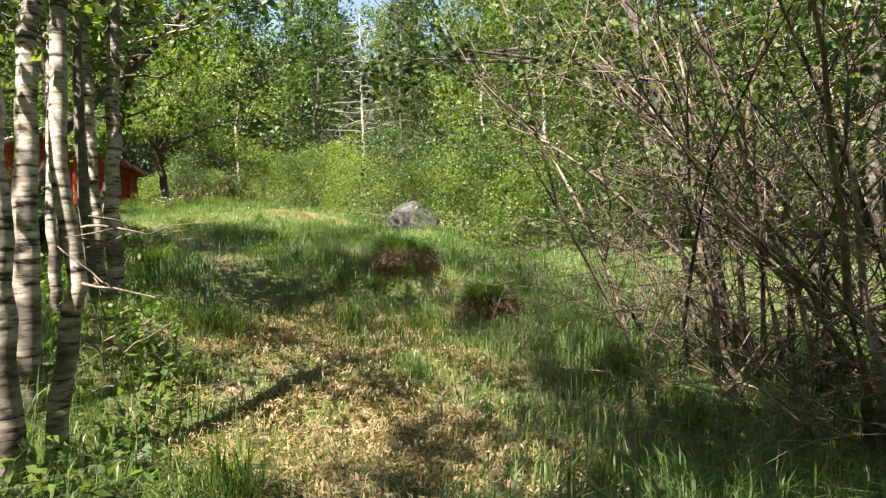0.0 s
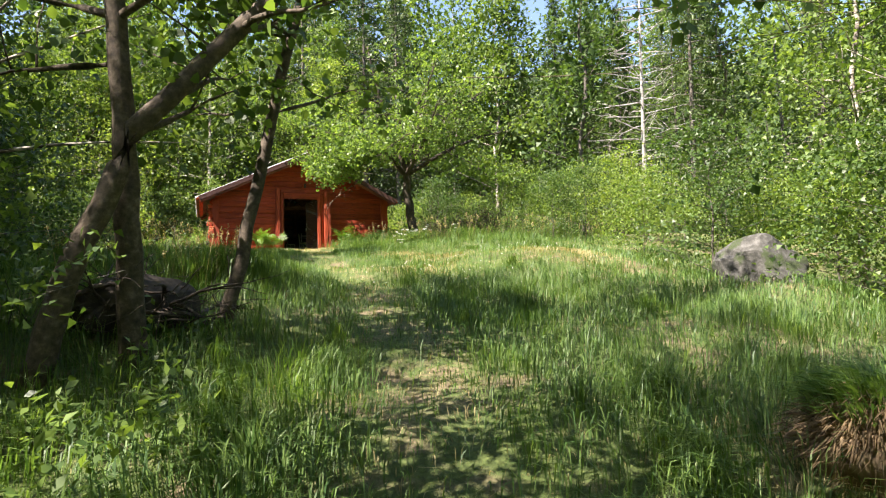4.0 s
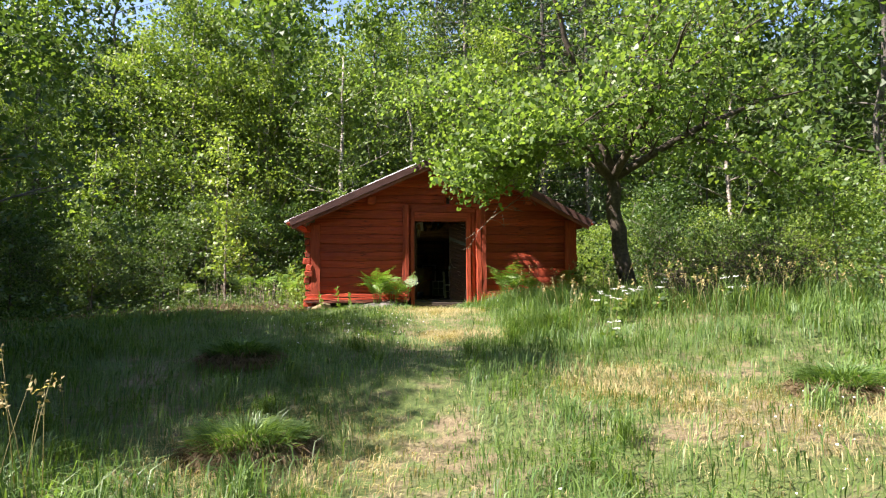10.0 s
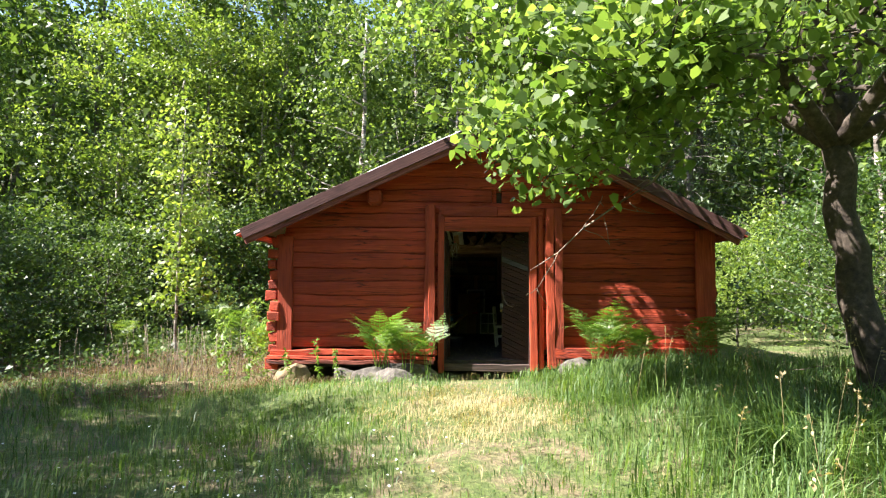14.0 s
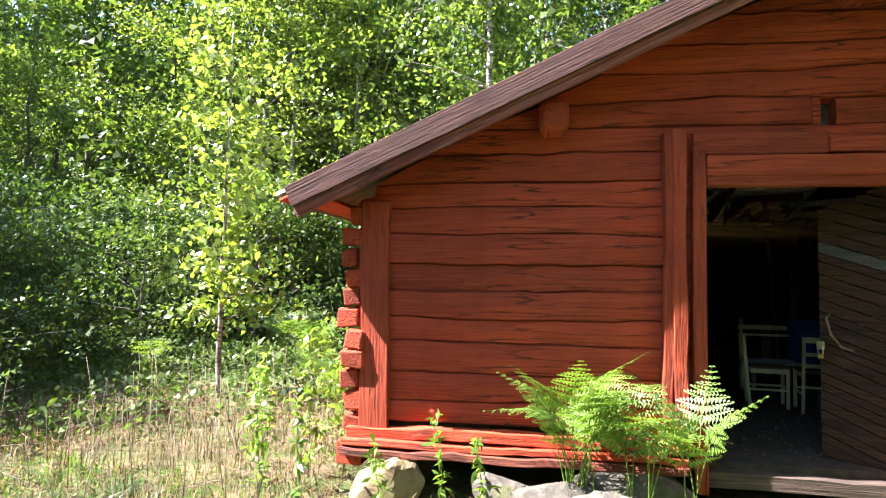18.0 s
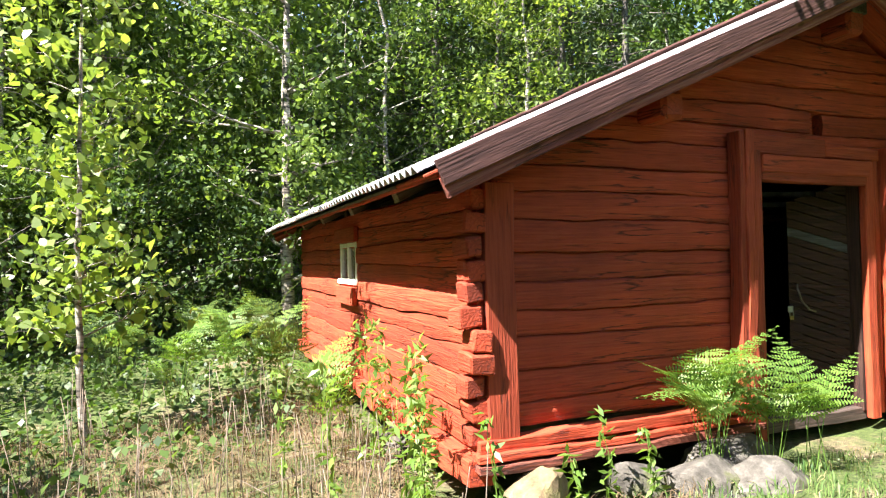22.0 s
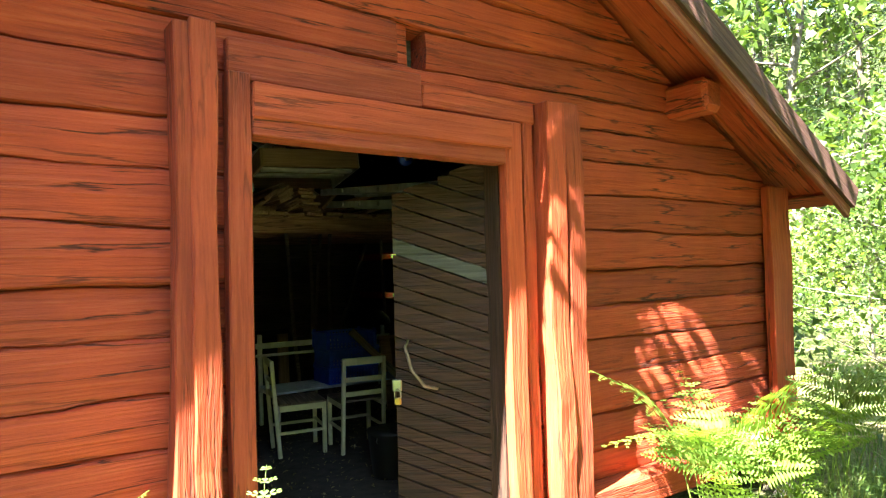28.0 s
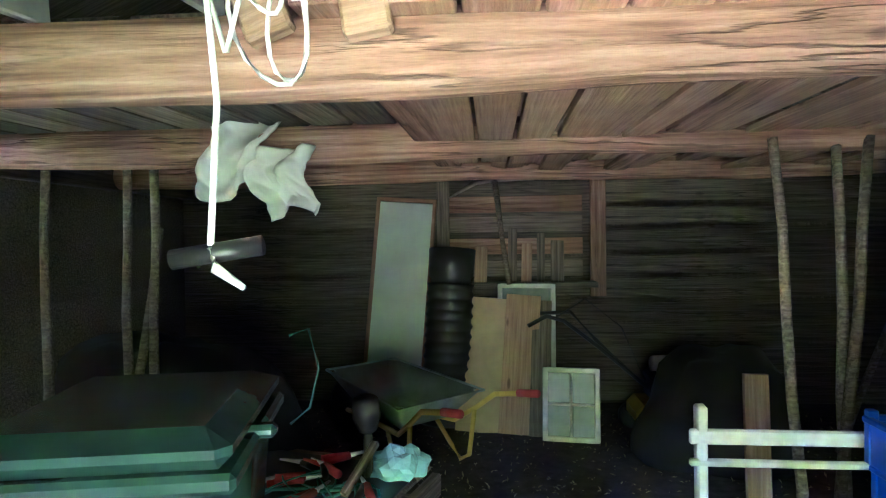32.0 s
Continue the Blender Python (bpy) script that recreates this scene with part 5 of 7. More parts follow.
def brown_shrub(x, y, s, seed):
    r = random.Random(seed)
    root = thing("bare_shrub", (x, y, gz(x, y)), "brown twiggy shrub with few leaves", "bush")
    runs, tips = [], []
    for k in range(26):
        a = r.uniform(0, 6.28)
        grow(r, (0.25 * math.cos(a), 0.25 * math.sin(a), -0.05), (math.cos(a) * 0.7, math.sin(a) * 0.7, 0.8), s * r.uniform(0.8, 1.4), 0.012, 2, runs, tips, 0.4, 0.05, 3, 0.6)
    tubes_part("tangle", runs, TWIG, root, sides=4)
    crown(tips, 900, 0.06, np.random.default_rng(seed), LEAF, root)


for k, (x, y, s) in enumerate(((10.6, 24.6, 0.9), (11.4, 23.6, 0.9), (12.3, 24.4, 0.8), (10.2, 23.0, 0.6))):
    brown_shrub(x, y, s, 90 + k)


def dead_spruce(x, y, seed):
    r = random.Random(seed)
    root = thing("dead_tree", (x, y, gz(x, y)), "grey leafless dead spruce", "tree")
    runs = [([Vector((0, 0, k * 1.6 - 0.1)) for k in range(7)], [0.14 * (1 - 0.13 * k) for k in range(7)])]
    for k in range(70):
        a = k * 2.4
        grow(r, (0, 0, 1.2 + 8 * k / 70), (math.cos(a), math.sin(a), 0.1), 2.1 * (1 - 0.6 * k / 70), 0.03, 1, runs, [], 0.3, -0.1, 3, 0.75)
    tubes_part("trunk", runs, BARK_GREY, root, sides=4)


dead_spruce(19.0, 24.5, 5)


def root_tangle(x, y):
    """Upturned roots and dead twigs heaped below the leaning trees."""
    r, runs = random.Random(23), []
    root = thing("root_tangle", (x, y, gz(x, y)), "dark tangle of roots and dead twigs below leaning trees", "roots")
    for k in range(46):
        a = r.uniform(0, 6.28)
        grow(r, (r.uniform(-0.55, 0.55), r.uniform(-0.3, 0.3), r.uniform(0.0, 0.25)), (math.cos(a), math.sin(a), r.uniform(0.1, 0.9)), r.uniform(0.3, 0.75), r.choice((0.008, 0.012, 0.02, 0.03)), 1, runs, [], 0.6, -0.1, 3, 0.6)
    tubes_part("tangle", runs, TWIG, root, sides=5)


root_tangle(2.3, 10.3)

# ---- inside the barn ----
ALU = plain("dull_aluminium", (0.58, 0.59, 0.60), 0.45, 0.55, 0.15, 12)
ROPE = plain("white_rope", (0.78, 0.75, 0.68), 0.85, 0, 0.12, 60, 0.5)
BLACK = plain("black_plastic", (0.014, 0.014, 0.015), 0.42, 0, 0.25, 9)
BIN = plain("dark_green_plastic", (0.044, 0.10, 0.088), 0.27, 0, 0.2, 6)
GREEN_STEEL = plain("grey_green_enamel", (0.38, 0.48, 0.46), 0.38, 0.1, 0.2, 7)
YELLOW = plain("yellow_enamel", (0.62, 0.42, 0.04), 0.4, 0, 0.12, 12)
RED_RUBBER = plain("red_rubber", (0.48, 0.03, 0.025), 0.55, 0, 0.15, 20)
BLUE = plain("blue_crate_plastic", (0.014, 0.085, 0.62), 0.38, 0, 0.15, 10)
BLUE_WHITE = plain("pale_blue_paint", (0.46, 0.53, 0.62), 0.6, 0, 0.12, 9)
CREAM = plain("cream_chair_paint", (0.60, 0.57, 0.36), 0.5, 0, 0.14, 11)
CLOTH = plain("grey_white_cloth", (0.62, 0.61, 0.57), 0.95, 0, 0.12, 6)
CARD = plain("tan_board", (0.56, 0.41, 0.22), 0.85, 0, 0.15, 6)
PANEL = plain("pale_green_panel", (0.50, 0.53, 0.46), 0.6, 0, 0.1, 4)
STRIPE = plain("brown_stripe_board", (0.27, 0.14, 0.075), 0.6, 0, 0.2, 7)
SKYBAG = plain("blue_white_bag", (0.33, 0.64, 0.86), 0.4, 0, 0.4, 5)
HOSE = plain("green_hose", (0.05, 0.22, 0.17), 0.5, 0, 0.15, 20)


def lying(name, a, b, w, t, mat, label, category, group="", seed=0, out=(0, 0, 1)):
    """A board that is a thing of its own."""
    ob = board(name, a, b, w, t, mat, barn, "", out, seed, 0.003, 2, 0.003)
    ob.parent = None
    return tagged(ob, label, category, group)


def log_beam(y, z, r0, seed, name="tie_beam"):
    pts = [Vector((XL + 0.1 + k * (XR - XL - 0.2) / 14, y + 0.02 * math.sin(k + seed), z + 0.012 * math.sin(k * 0.8 + seed))) for k in range(15)]
    o = pts[0].copy()
    v, f = tube([p - o for p in pts], [r0 * (1 + 0.06 * math.sin(k * 2.3 + seed)) for k in range(15)], 10)
    ob = link_mesh(name, v, f, BEAM, barn, "", True)
    ob.location = o


log_beam(29.5, 4.60, 0.085, 1)
log_beam(31.0, 4.66, 0.09, 2)
log_beam(32.4, 4.68, 0.085, 3)


def planks():
    """The timber that lies across the beams."""
    r = random.Random(9)
    rows = []
    for k in range(6):
        rows.append((5.62 + 0.15 * k, 4.658, 0.14, 0.026, r.uniform(-2, 2)))
    for k in range(11):
        rows.append((6.52 + 0.15 * k, 4.655 + 0.006 * (k % 3), 0.13, 0.024, r.uniform(-3, 4)))
    for k in range(2):
        rows.append((6.27 + 0.02 * k, 4.684 + 0.026 * k, 0.20, 0.024, r.uniform(0, 2)))
    # a fan of thin slats over a heap of thicker boards
    for k in range(4):
        rows.append((6.455 + 0.020 * k, 4.765 - 0.018 * k, 0.12, 0.015, 27))
    for k in range(4):
        rows.append((6.40 + 0.014 * k, 4.862 - 0.026 * k, 0.13, 0.025, 29 + 2 * k))
    rows += [(6.27, 4.735, 0.15, 0.026, 38), (6.33, 4.80, 0.14, 0.026, 36)]
    for k in range(7):
        rows.append((6.615 + r.uniform(-0.02, 0.02), 4.690 + 0.0265 * k, 0.125 + 0.02 * (k < 4), 0.024, r.uniform(-3, 3)))
    # wide boards that lie askew to the right of the stack
    rows += [(6.80, 4.78, 0.22, 0.022, 46), (6.98, 4.75, 0.24, 0.024, 24), (7.10, 4.80, 0.30, 0.024, 20), (7.22, 4.72, 0.22, 0.022, 15), (7.40, 4.80, 0.26, 0.024, 13), (7.58, 4.74, 0.2, 0.024, 6)]
    # boards on edge and offcuts beside the white shelves
    rows += [(6.13, 4.79, 0.26, 0.025, 60), (5.90, 4.76, 0.17, 0.03, -64), (5.97, 4.79, 0.10, 0.07, 12), (5.94, 4.69, 0.09, 0.05, -14), (6.09, 4.69, 0.10, 0.026, 2), (6.135, 4.72, 0.09, 0.02, 90)]
    for k, (x, z, w, t, roll) in enumerate(rows):
        a = radians(roll)
        y0, y1 = 29.34 + r.uniform(-0.06, 0.05), 32.2 + r.uniform(-0.5, 0.4)
        yaw = r.uniform(-0.05, 0.05)
        lying("plank", (x, y0, z), (x + yaw, y1, z), w, t, PLANK if k % 7 else BEAM, "sawn plank stacked across the barn beams", "plank", "planks on the beams", k, (-math.sin(a), 0, math.cos(a)))


planks()
for k in range(12):
    x = 3.5 + k * 0.19
    lying("loft_board", (x, 29.6, 4.715), (x + 0.02, 32.9, 4.78), 0.17, 0.025, INSIDE if k % 3 else GREY_WOOD, "old loft board laid over the beams", "board", "loft boards", 200 + k)

# white boards that stand up from the beam
for x, w, roll in ((5.49, 0.17, -22), (5.70, 0.18, -9)):
    shelf = thing("wall_shelf", (x, 29.3, 4.80), "white-painted shelf with a wooden end block", "shelf")
    shelf.matrix_basis = pose(x, 29.32, 4.765, 0, roll, 0)
    box_part("panel", (w, 0.40, 0.022), (0, 0, 0), WHITE, shelf, rot=(-33, 0, 0))
    box_part("end_block", (0.085, 0.34, 0.03), (-0.035, 0.01, -0.035), PLANK, shelf, rot=(-33, 0, 0))
    box_part("end_block", (0.085, 0.04, 0.17), (-0.035, 0.06, -0.09), PLANK, shelf, rot=(-8, 0, 0))


def ladder(name, a, b, width, rungs, label, out=(0, 0, 1), rail=0.075):
    a, b = Vector(a), Vector(b)
    root = thing(name, a, label, "ladder")
    d = (b - a).normalized()
    side = d.cross(Vector(out)).normalized()
    for s in (-0.5, 0.5):
        o = board("rail", side * s * width, side * s * width + (b - a), 0.025, rail, ALU, root, "", out, 3, 0.0, 1, 0.004)
    for k in range(rungs):
        p = (b - a) * ((k + 0.5) / rungs)
        tube_part("rung", [p - side * (width * 0.5 + 0.006), p + side * (width * 0.5 + 0.006)], 0.016, ALU, root, sides=8)
        for s in (-1, 1):
            tube_part("rung_end", [p + side * s * (width * 0.5 + 0.010), p + side * s * (width * 0.5 + 0.022), p + side * s * (width * 0.5 + 0.026)], [rail * 0.3, rail * 0.27, rail * 0.1], STEEL, root, sides=10)
    return root


for dz in (0.0, 0.10):
    ladder("aluminium_ladder", (5.19, 27.62, 4.55 + dz), (5.19, 29.50, 4.71 + dz), 0.36, 7, "aluminium ladder section laid from wall to beam")
    ladder("aluminium_ladder", (6.97, 27.62, 4.58 + dz), (6.97, 29.55, 4.76 + dz), 0.30, 7, "aluminium ladder section laid over the planks", rail=0.05)
ladder("step_ladder", (5.98, 29.75, 5.12), (6.72, 30.05, 5.66), 0.42, 6, "folded aluminium step ladder on stacked timber", (0.1, -0.75, 0.7))
ladder("step_ladder", (5.92, 29.68, 4.98), (6.42, 29.95, 5.36), 0.30, 5, "folded aluminium step ladder on stacked timber", (0.1, -0.75, 0.7))
drawer = thing("wooden_box", (6.66, 29.62, 5.03), "shallow wooden frame box on stacked planks", "box")
drawer.matrix_basis = pose(6.68, 29.65, 5.05, -8, -2, -4)
for a, b, w, m in (((-0.38, -0.3, 0), (0.38, -0.3, 0), 0.14, PLANK), ((-0.38, 0.3, 0), (0.38, 0.3, 0), 0.14, PLANK), ((-0.38, -0.3, 0), (-0.38, 0.3, 0), 0.14, PLANK), ((0.38, -0.3, 0), (0.38, 0.3, 0), 0.14, WHITE)):
    board("side", a, b, w, 0.025, m, drawer, "", (0, 1, 0) if a[1] == b[1] else (1, 0, 0), 4, 0.002, 2)
board("slat", (-0.36, 0.0, -0.05), (0.36, 0.0, -0.05), 0.08, 0.02, WHITE, drawer, "", (0, 0, 1), 5, 0.002, 2)
board("slat", (-0.36, -0.18, -0.06), (0.36, -0.18, -0.06), 0.07, 0.02, WHITE, drawer, "", (0, 0, 1), 6, 0.002, 2)
lying("wood_block", (6.45, 29.5, 5.16), (6.58, 29.75, 5.17), 0.10, 0.07, PLANK, "short wooden offcut on the frame box", "block")
wheel = thing("blue_disc", (6.84, 28.28, 4.93), "blue plastic reel hung under the roof", "reel")
tube_part("rim", [(0, -0.02, 0), (0, 0.02, 0)], 0.05, BLUE, wheel, sides=20)
tube_part("hub", [(0, -0.03, 0), (0, 0.03, 0)], 0.02, STEEL, wheel, sides=10)


def rope():
    root = thing("starter_rope", (5.60, 28.97, 4.645), "white rope coil with black toggle hung on a red-gripped handle", "rope")
    tube_part("line", [(0, 0.02, 0.02), (-0.012, 0, -0.1), (-0.004, 0.01, -0.25), (-0.01, 0, -0.41)], 0.004, ROPE, root, sides=6)
    for k, (w, d, cx) in enumerate(((0.05, 0.22, -0.01), (0.07, 0.17, 0.03), (0.08, 0.25, 0.035), (0.03, 0.24, 0.045), (0.05, 0.13, 0.06))):
        pts = [(w * math.sin(t) * 0.6 + cx + 0.012 * math.sin(t * 2 + k), 0.05 + 0.02 * k, 0.035 - d * 0.5 + d * 0.5 * math.cos(t)) for t in np.linspace(0, 2 * math.pi, 22)]
        tube_part("loop", pts, 0.0032, ROPE, root, sides=5)
    tube_part("toggle", [(-0.055, 0, -0.425), (0.045, 0.01, -0.41)], 0.0115, BLACK, root, sides=10)
    tube_part("knot", [(-0.01, 0, -0.415), (0.0, -0.01, -0.435), (0.035, -0.02, -0.455)], [0.0075, 0.0065, 0.0035], ROPE, root, sides=6)
    tube_part("red_grip", [(0.03, 0.30, 0.06), (0.0, 0.03, 0.035)], 0.021, RED_RUBBER, root, sides=12)
    tube_part("black_knob", [(0, 0.04, 0.037), (0.0, -0.01, 0.03), (0, -0.018, 0.029)], [0.021, 0.023, 0.012], BLACK, root, sides=14)


rope()
tape = thing("tape_roll", (6.13, 29.32, 4.87), "yellow and blue strap loop between planks", "strap")
tube_part("strap", [(0.05 * math.cos(t), 0.01 * t, 0.05 * math.sin(t)) for t in np.linspace(0, 6.6, 16)], 0.009, PALE_DOOR, tape, sides=6)
tube_part("blue_strap", [(0.05, 0, 0.0), (0.055, -0.01, -0.05), (0.04, -0.01, -0.08)], 0.014, SKYBAG, tape, sides=6)


def cloth(at, w, h, seed):
    q = random.Random(seed)
    nx, nz = 24, 24
    verts, faces = [], []
    for j in range(nz + 1):
        for i in range(nx + 1):
            u, v = i / nx, j / nz
            taper = 1 - 0.35 * v
            x = (u - 0.5) * w * taper + 0.04 * math.sin(v * 5 + seed)
            y = 0.05 * math.sin(u * 9 + v * 3 + seed) + 0.03 * math.sin(v * 11) + 0.05 * noise.noise((u * 4 + seed, v * 4, 1)) + 0.03 * noise.noise((u * 9, v * 9 + seed, 2))
            z = -v * h * (1 + 0.18 * math.sin(u * 3 + seed))
            verts.append((x, y, z))
    for j in range(nz):
        for i in range(nx):
            a = j * (nx + 1) + i
            faces.append((a, a + 1, a + nx + 2, a + nx + 1))
    ob = link_mesh("hanging_cloth", verts, faces, CLOTH, None, "", True)
    ob.location = at
    m = ob.modifiers.new("thick", "SOLIDIFY")
    m.thickness = 0.008
    tagged(ob, "crumpled grey-white cloth hung from the beam", "cloth")


cloth((4.83, 30.84, 4.75), 0.34, 0.30, 1)
cloth((5.05, 30.82, 4.62), 0.26, 0.30, 3)

# poles from floor to beam
for k, (x0, y0, x1, y1, z1) in enumerate(((7.12, 30.85, 7.02, 30.9, 4.62), (7.30, 30.9, 7.29, 30.95, 4.62), (7.20, 30.8, 7.40, 30.92, 4.62), (7.44, 30.85, 7.49, 30.9, 4.62), (8.58, 30.8, 8.53, 30.95, 4.70), (4.24, 31.0, 4.26, 31.0, 4.60), (4.36, 31.0, 4.39, 31.0, 4.60), (4.22, 30.9, 4.36, 31.1, 4.30), (8.0, 32.3, 8.6, 32.2, 4.6), (8.75, 32.0, 8.7, 32.0, 4.65), (3.85, 31.0, 3.87, 31.0, 4.6), (9.0, 30.2, 8.98, 30.3, 4.62))):
    a, b = Vector((x0, y0, FLOOR)), Vector((x1, y1, z1))
    ob = tube_part("pole", [(a.lerp(b, i / 5) - a) + Vector((0.008 * math.sin(i * 2 + k), 0, 0)) for i in range(6)], [0.024, 0.023, 0.022, 0.021, 0.02, 0.02], GREY_WOOD, None, "", 8)
    ob.location = a
    tagged(ob, "thin peeled wooden pole standing below the beam", "pole", "poles in the barn")


def leaning(name, x0, x1, z0, z1, y0, y1, thick, mat, label, category, seed=0):
    """A sheet that leans from the floor at y0 to its top at y1."""
    a, b = Vector(((x0[0] + x0[1]) / 2, y0, z0)), Vector(((x1[0] + x1[1]) / 2, y1, z1))
    ob = board(name, a, b, x0[1] - x0[0], thick, mat, barn, "", (0, -1, 0.1), seed, 0.002, 3, 0.003)
    ob.parent = None
    return tagged(ob, label, category)


framed = thing("framed_panel", (5.10, 32.75, FLOOR), "tall pale green panel in a wooden frame against the wall", "panel")
framed.matrix_basis = pose(5.09, 33.10, FLOOR, -9, 4, 0)
box_part("sheet", (0.44, 0.012, 1.66), (0, 0, 0.84), PANEL, framed)
for x in (-0.23, 0.23):
    box_part("stile", (1.70, 0.03, 0.03), (x, -0.005, 0.85), STRIPE, framed, rot=(0, 90, 0))
for z in (0.015, 1.69):
    box_part("rail", (0.49, 0.03, 0.03), (0, -0.005, z), STRIPE, framed)
pipe = thing("ribbed_pipe", (5.5, 32.55, FLOOR), "black ribbed plastic drain pipe leaning on the wall", "pipe")
pipe.matrix_basis = pose(5.53, 32.8, FLOOR, -8, 3, 0)
pts, rad = [], []
for k in range(41):
    pts.append((0, 0, 1.02 * k / 40)), rad.append(0.165 + (0.014 if k % 3 == 1 else 0.0))
tube_part("ribbed_wall", pts, rad, BLACK, pipe, sides=26)
tube_part("collar", [(0, 0, 1.02), (0, 0, 1.06), (0, 0, 1.08), (0, 0, 1.28)], [0.15, 0.15, 0.165, 0.175], BLACK, pipe, sides=26)
leaning("tan_sheet", (5.62, 5.95), (5.70, 6.03), FLOOR, 3.78, 32.62, 33.0, 0.012, CARD, "tan hardboard sheet leaning on planks", "board", 1)
leaning("wide_plank", (5.92, 6.17), (6.04, 6.21), FLOOR, 3.80, 32.58, 32.96, 0.03, PLANK, "wide rough plank leaning on the wall", "plank", 2)
leaning("wide_plank", (6.13, 6.27), (6.19, 6.33), FLOOR, 3.76, 32.54, 32.96, 0.03, GREY_WOOD, "wide rough plank leaning on the wall", "plank", 3)


DUSTY = plain("dusty_old_glass", (0.16, 0.17, 0.16), 0.35, 0, 0.3, 9)


def sash(name, at, w, h, cols, rows, tilt, label):
    root = thing(name, at, label, "window frame")
    root.matrix_basis = pose(*at, -tilt, 0, -8)
    for x in (-w / 2, w / 2):
        box_part("stile", (h, 0.03, 0.035), (x, 0, h / 2), WHITE, root, rot=(0, 90, 0))
    for z in (0.015, h - 0.015):
        box_part("rail", (w, 0.03, 0.035), (0, 0.001, z), WHITE, root)
    for k in range(1, cols):
        box_part("bar", (h - 0.04, 0.02, 0.018), (-w / 2 + w * k / cols, 0, h / 2), WHITE, root, rot=(0, 90, 0))
    for k in range(1, rows):
        box_part("bar", (w - 0.03, 0.02, 0.018), (0, 0.002, h * k / rows), WHITE, root)
    for i in range(cols):
        for j in range(rows):
            box_part("pane", (w / cols - 0.02, 0.004, h / rows - 0.02), (-w / 2 + w * (i + 0.5) / cols, 0.006, h * (j + 0.5) / rows), DUSTY, root, bevel=0)


sash("old_window_sash", (6.40, 32.44, FLOOR), 0.34, 0.48, 2, 2, 9, "small old white window sash leaning on planks")
sash("old_window_sash", (6.14, 33.0, FLOOR), 0.40, 1.00, 1, 1, 4, "white window frame leaning on the back wall")
# boarded hatch in the back wall
for k, z in enumerate((3.98, 4.16, 4.34, 4.50)):
    lying("hatch_board", (5.55, 33.40, z), (6.62, 33.40, z), 0.13, 0.03, BEAM if k % 2 else GREY_WOOD, "old board nailed across a closed hatch", "board", "hatch boards", k, (0, -1, 0))
lying("hatch_post", (6.74, 33.38, 3.75), (6.74, 33.38, 4.85), 0.12, 0.05, BEAM, "upright post beside the closed hatch", "post", "", 5, (0, -1, 0))
lying("hatch_post", (5.5, 33.38, 3.75), (5.5, 33.38, 4.75), 0.10, 0.05, GREY_WOOD, "upright post beside the closed hatch", "post", "", 6, (0, -1, 0))
for k, (x, h, w) in enumerate(((6.05, 0.42, 0.07), (6.16, 0.30, 0.08), (6.27, 0.38, 0.06), (5.8, 0.28, 0.10), (6.40, 0.32, 0.10))):
    lying("offcut", (x, 33.22, 3.88), (x + 0.01, 33.3, 3.88 + h), w, 0.03, PLANK if k % 2 else GREY_WOOD, "short plank offcut standing on the hatch sill", "offcut", "offcuts", k, (0, -1, 0))
lying("hatch_sill", (5.45, 33.25, 3.86), (6.7, 33.25, 3.86), 0.24, 0.04, GREY_WOOD, "rough sill board below the closed hatch", "board")
pick = thing("pickaxe", (6.02, 33.0, 3.88), "old pickaxe hung head up on the wall", "pickaxe")
tube_part("shaft", [(0, 0, 0), (-0.05, 0.05, 0.35), (-0.10, 0.1, 0.80)], [0.02, 0.018, 0.024], GREY_WOOD, pick, sides=8)
tube_part("head", [(-0.45, 0.08, 0.66), (-0.25, 0.09, 0.77), (-0.10, 0.1, 0.80), (0.08, 0.09, 0.80), (0.20, 0.08, 0.79)], [0.006, 0.018, 0.026, 0.02, 0.010], RUST, pick, sides=6)


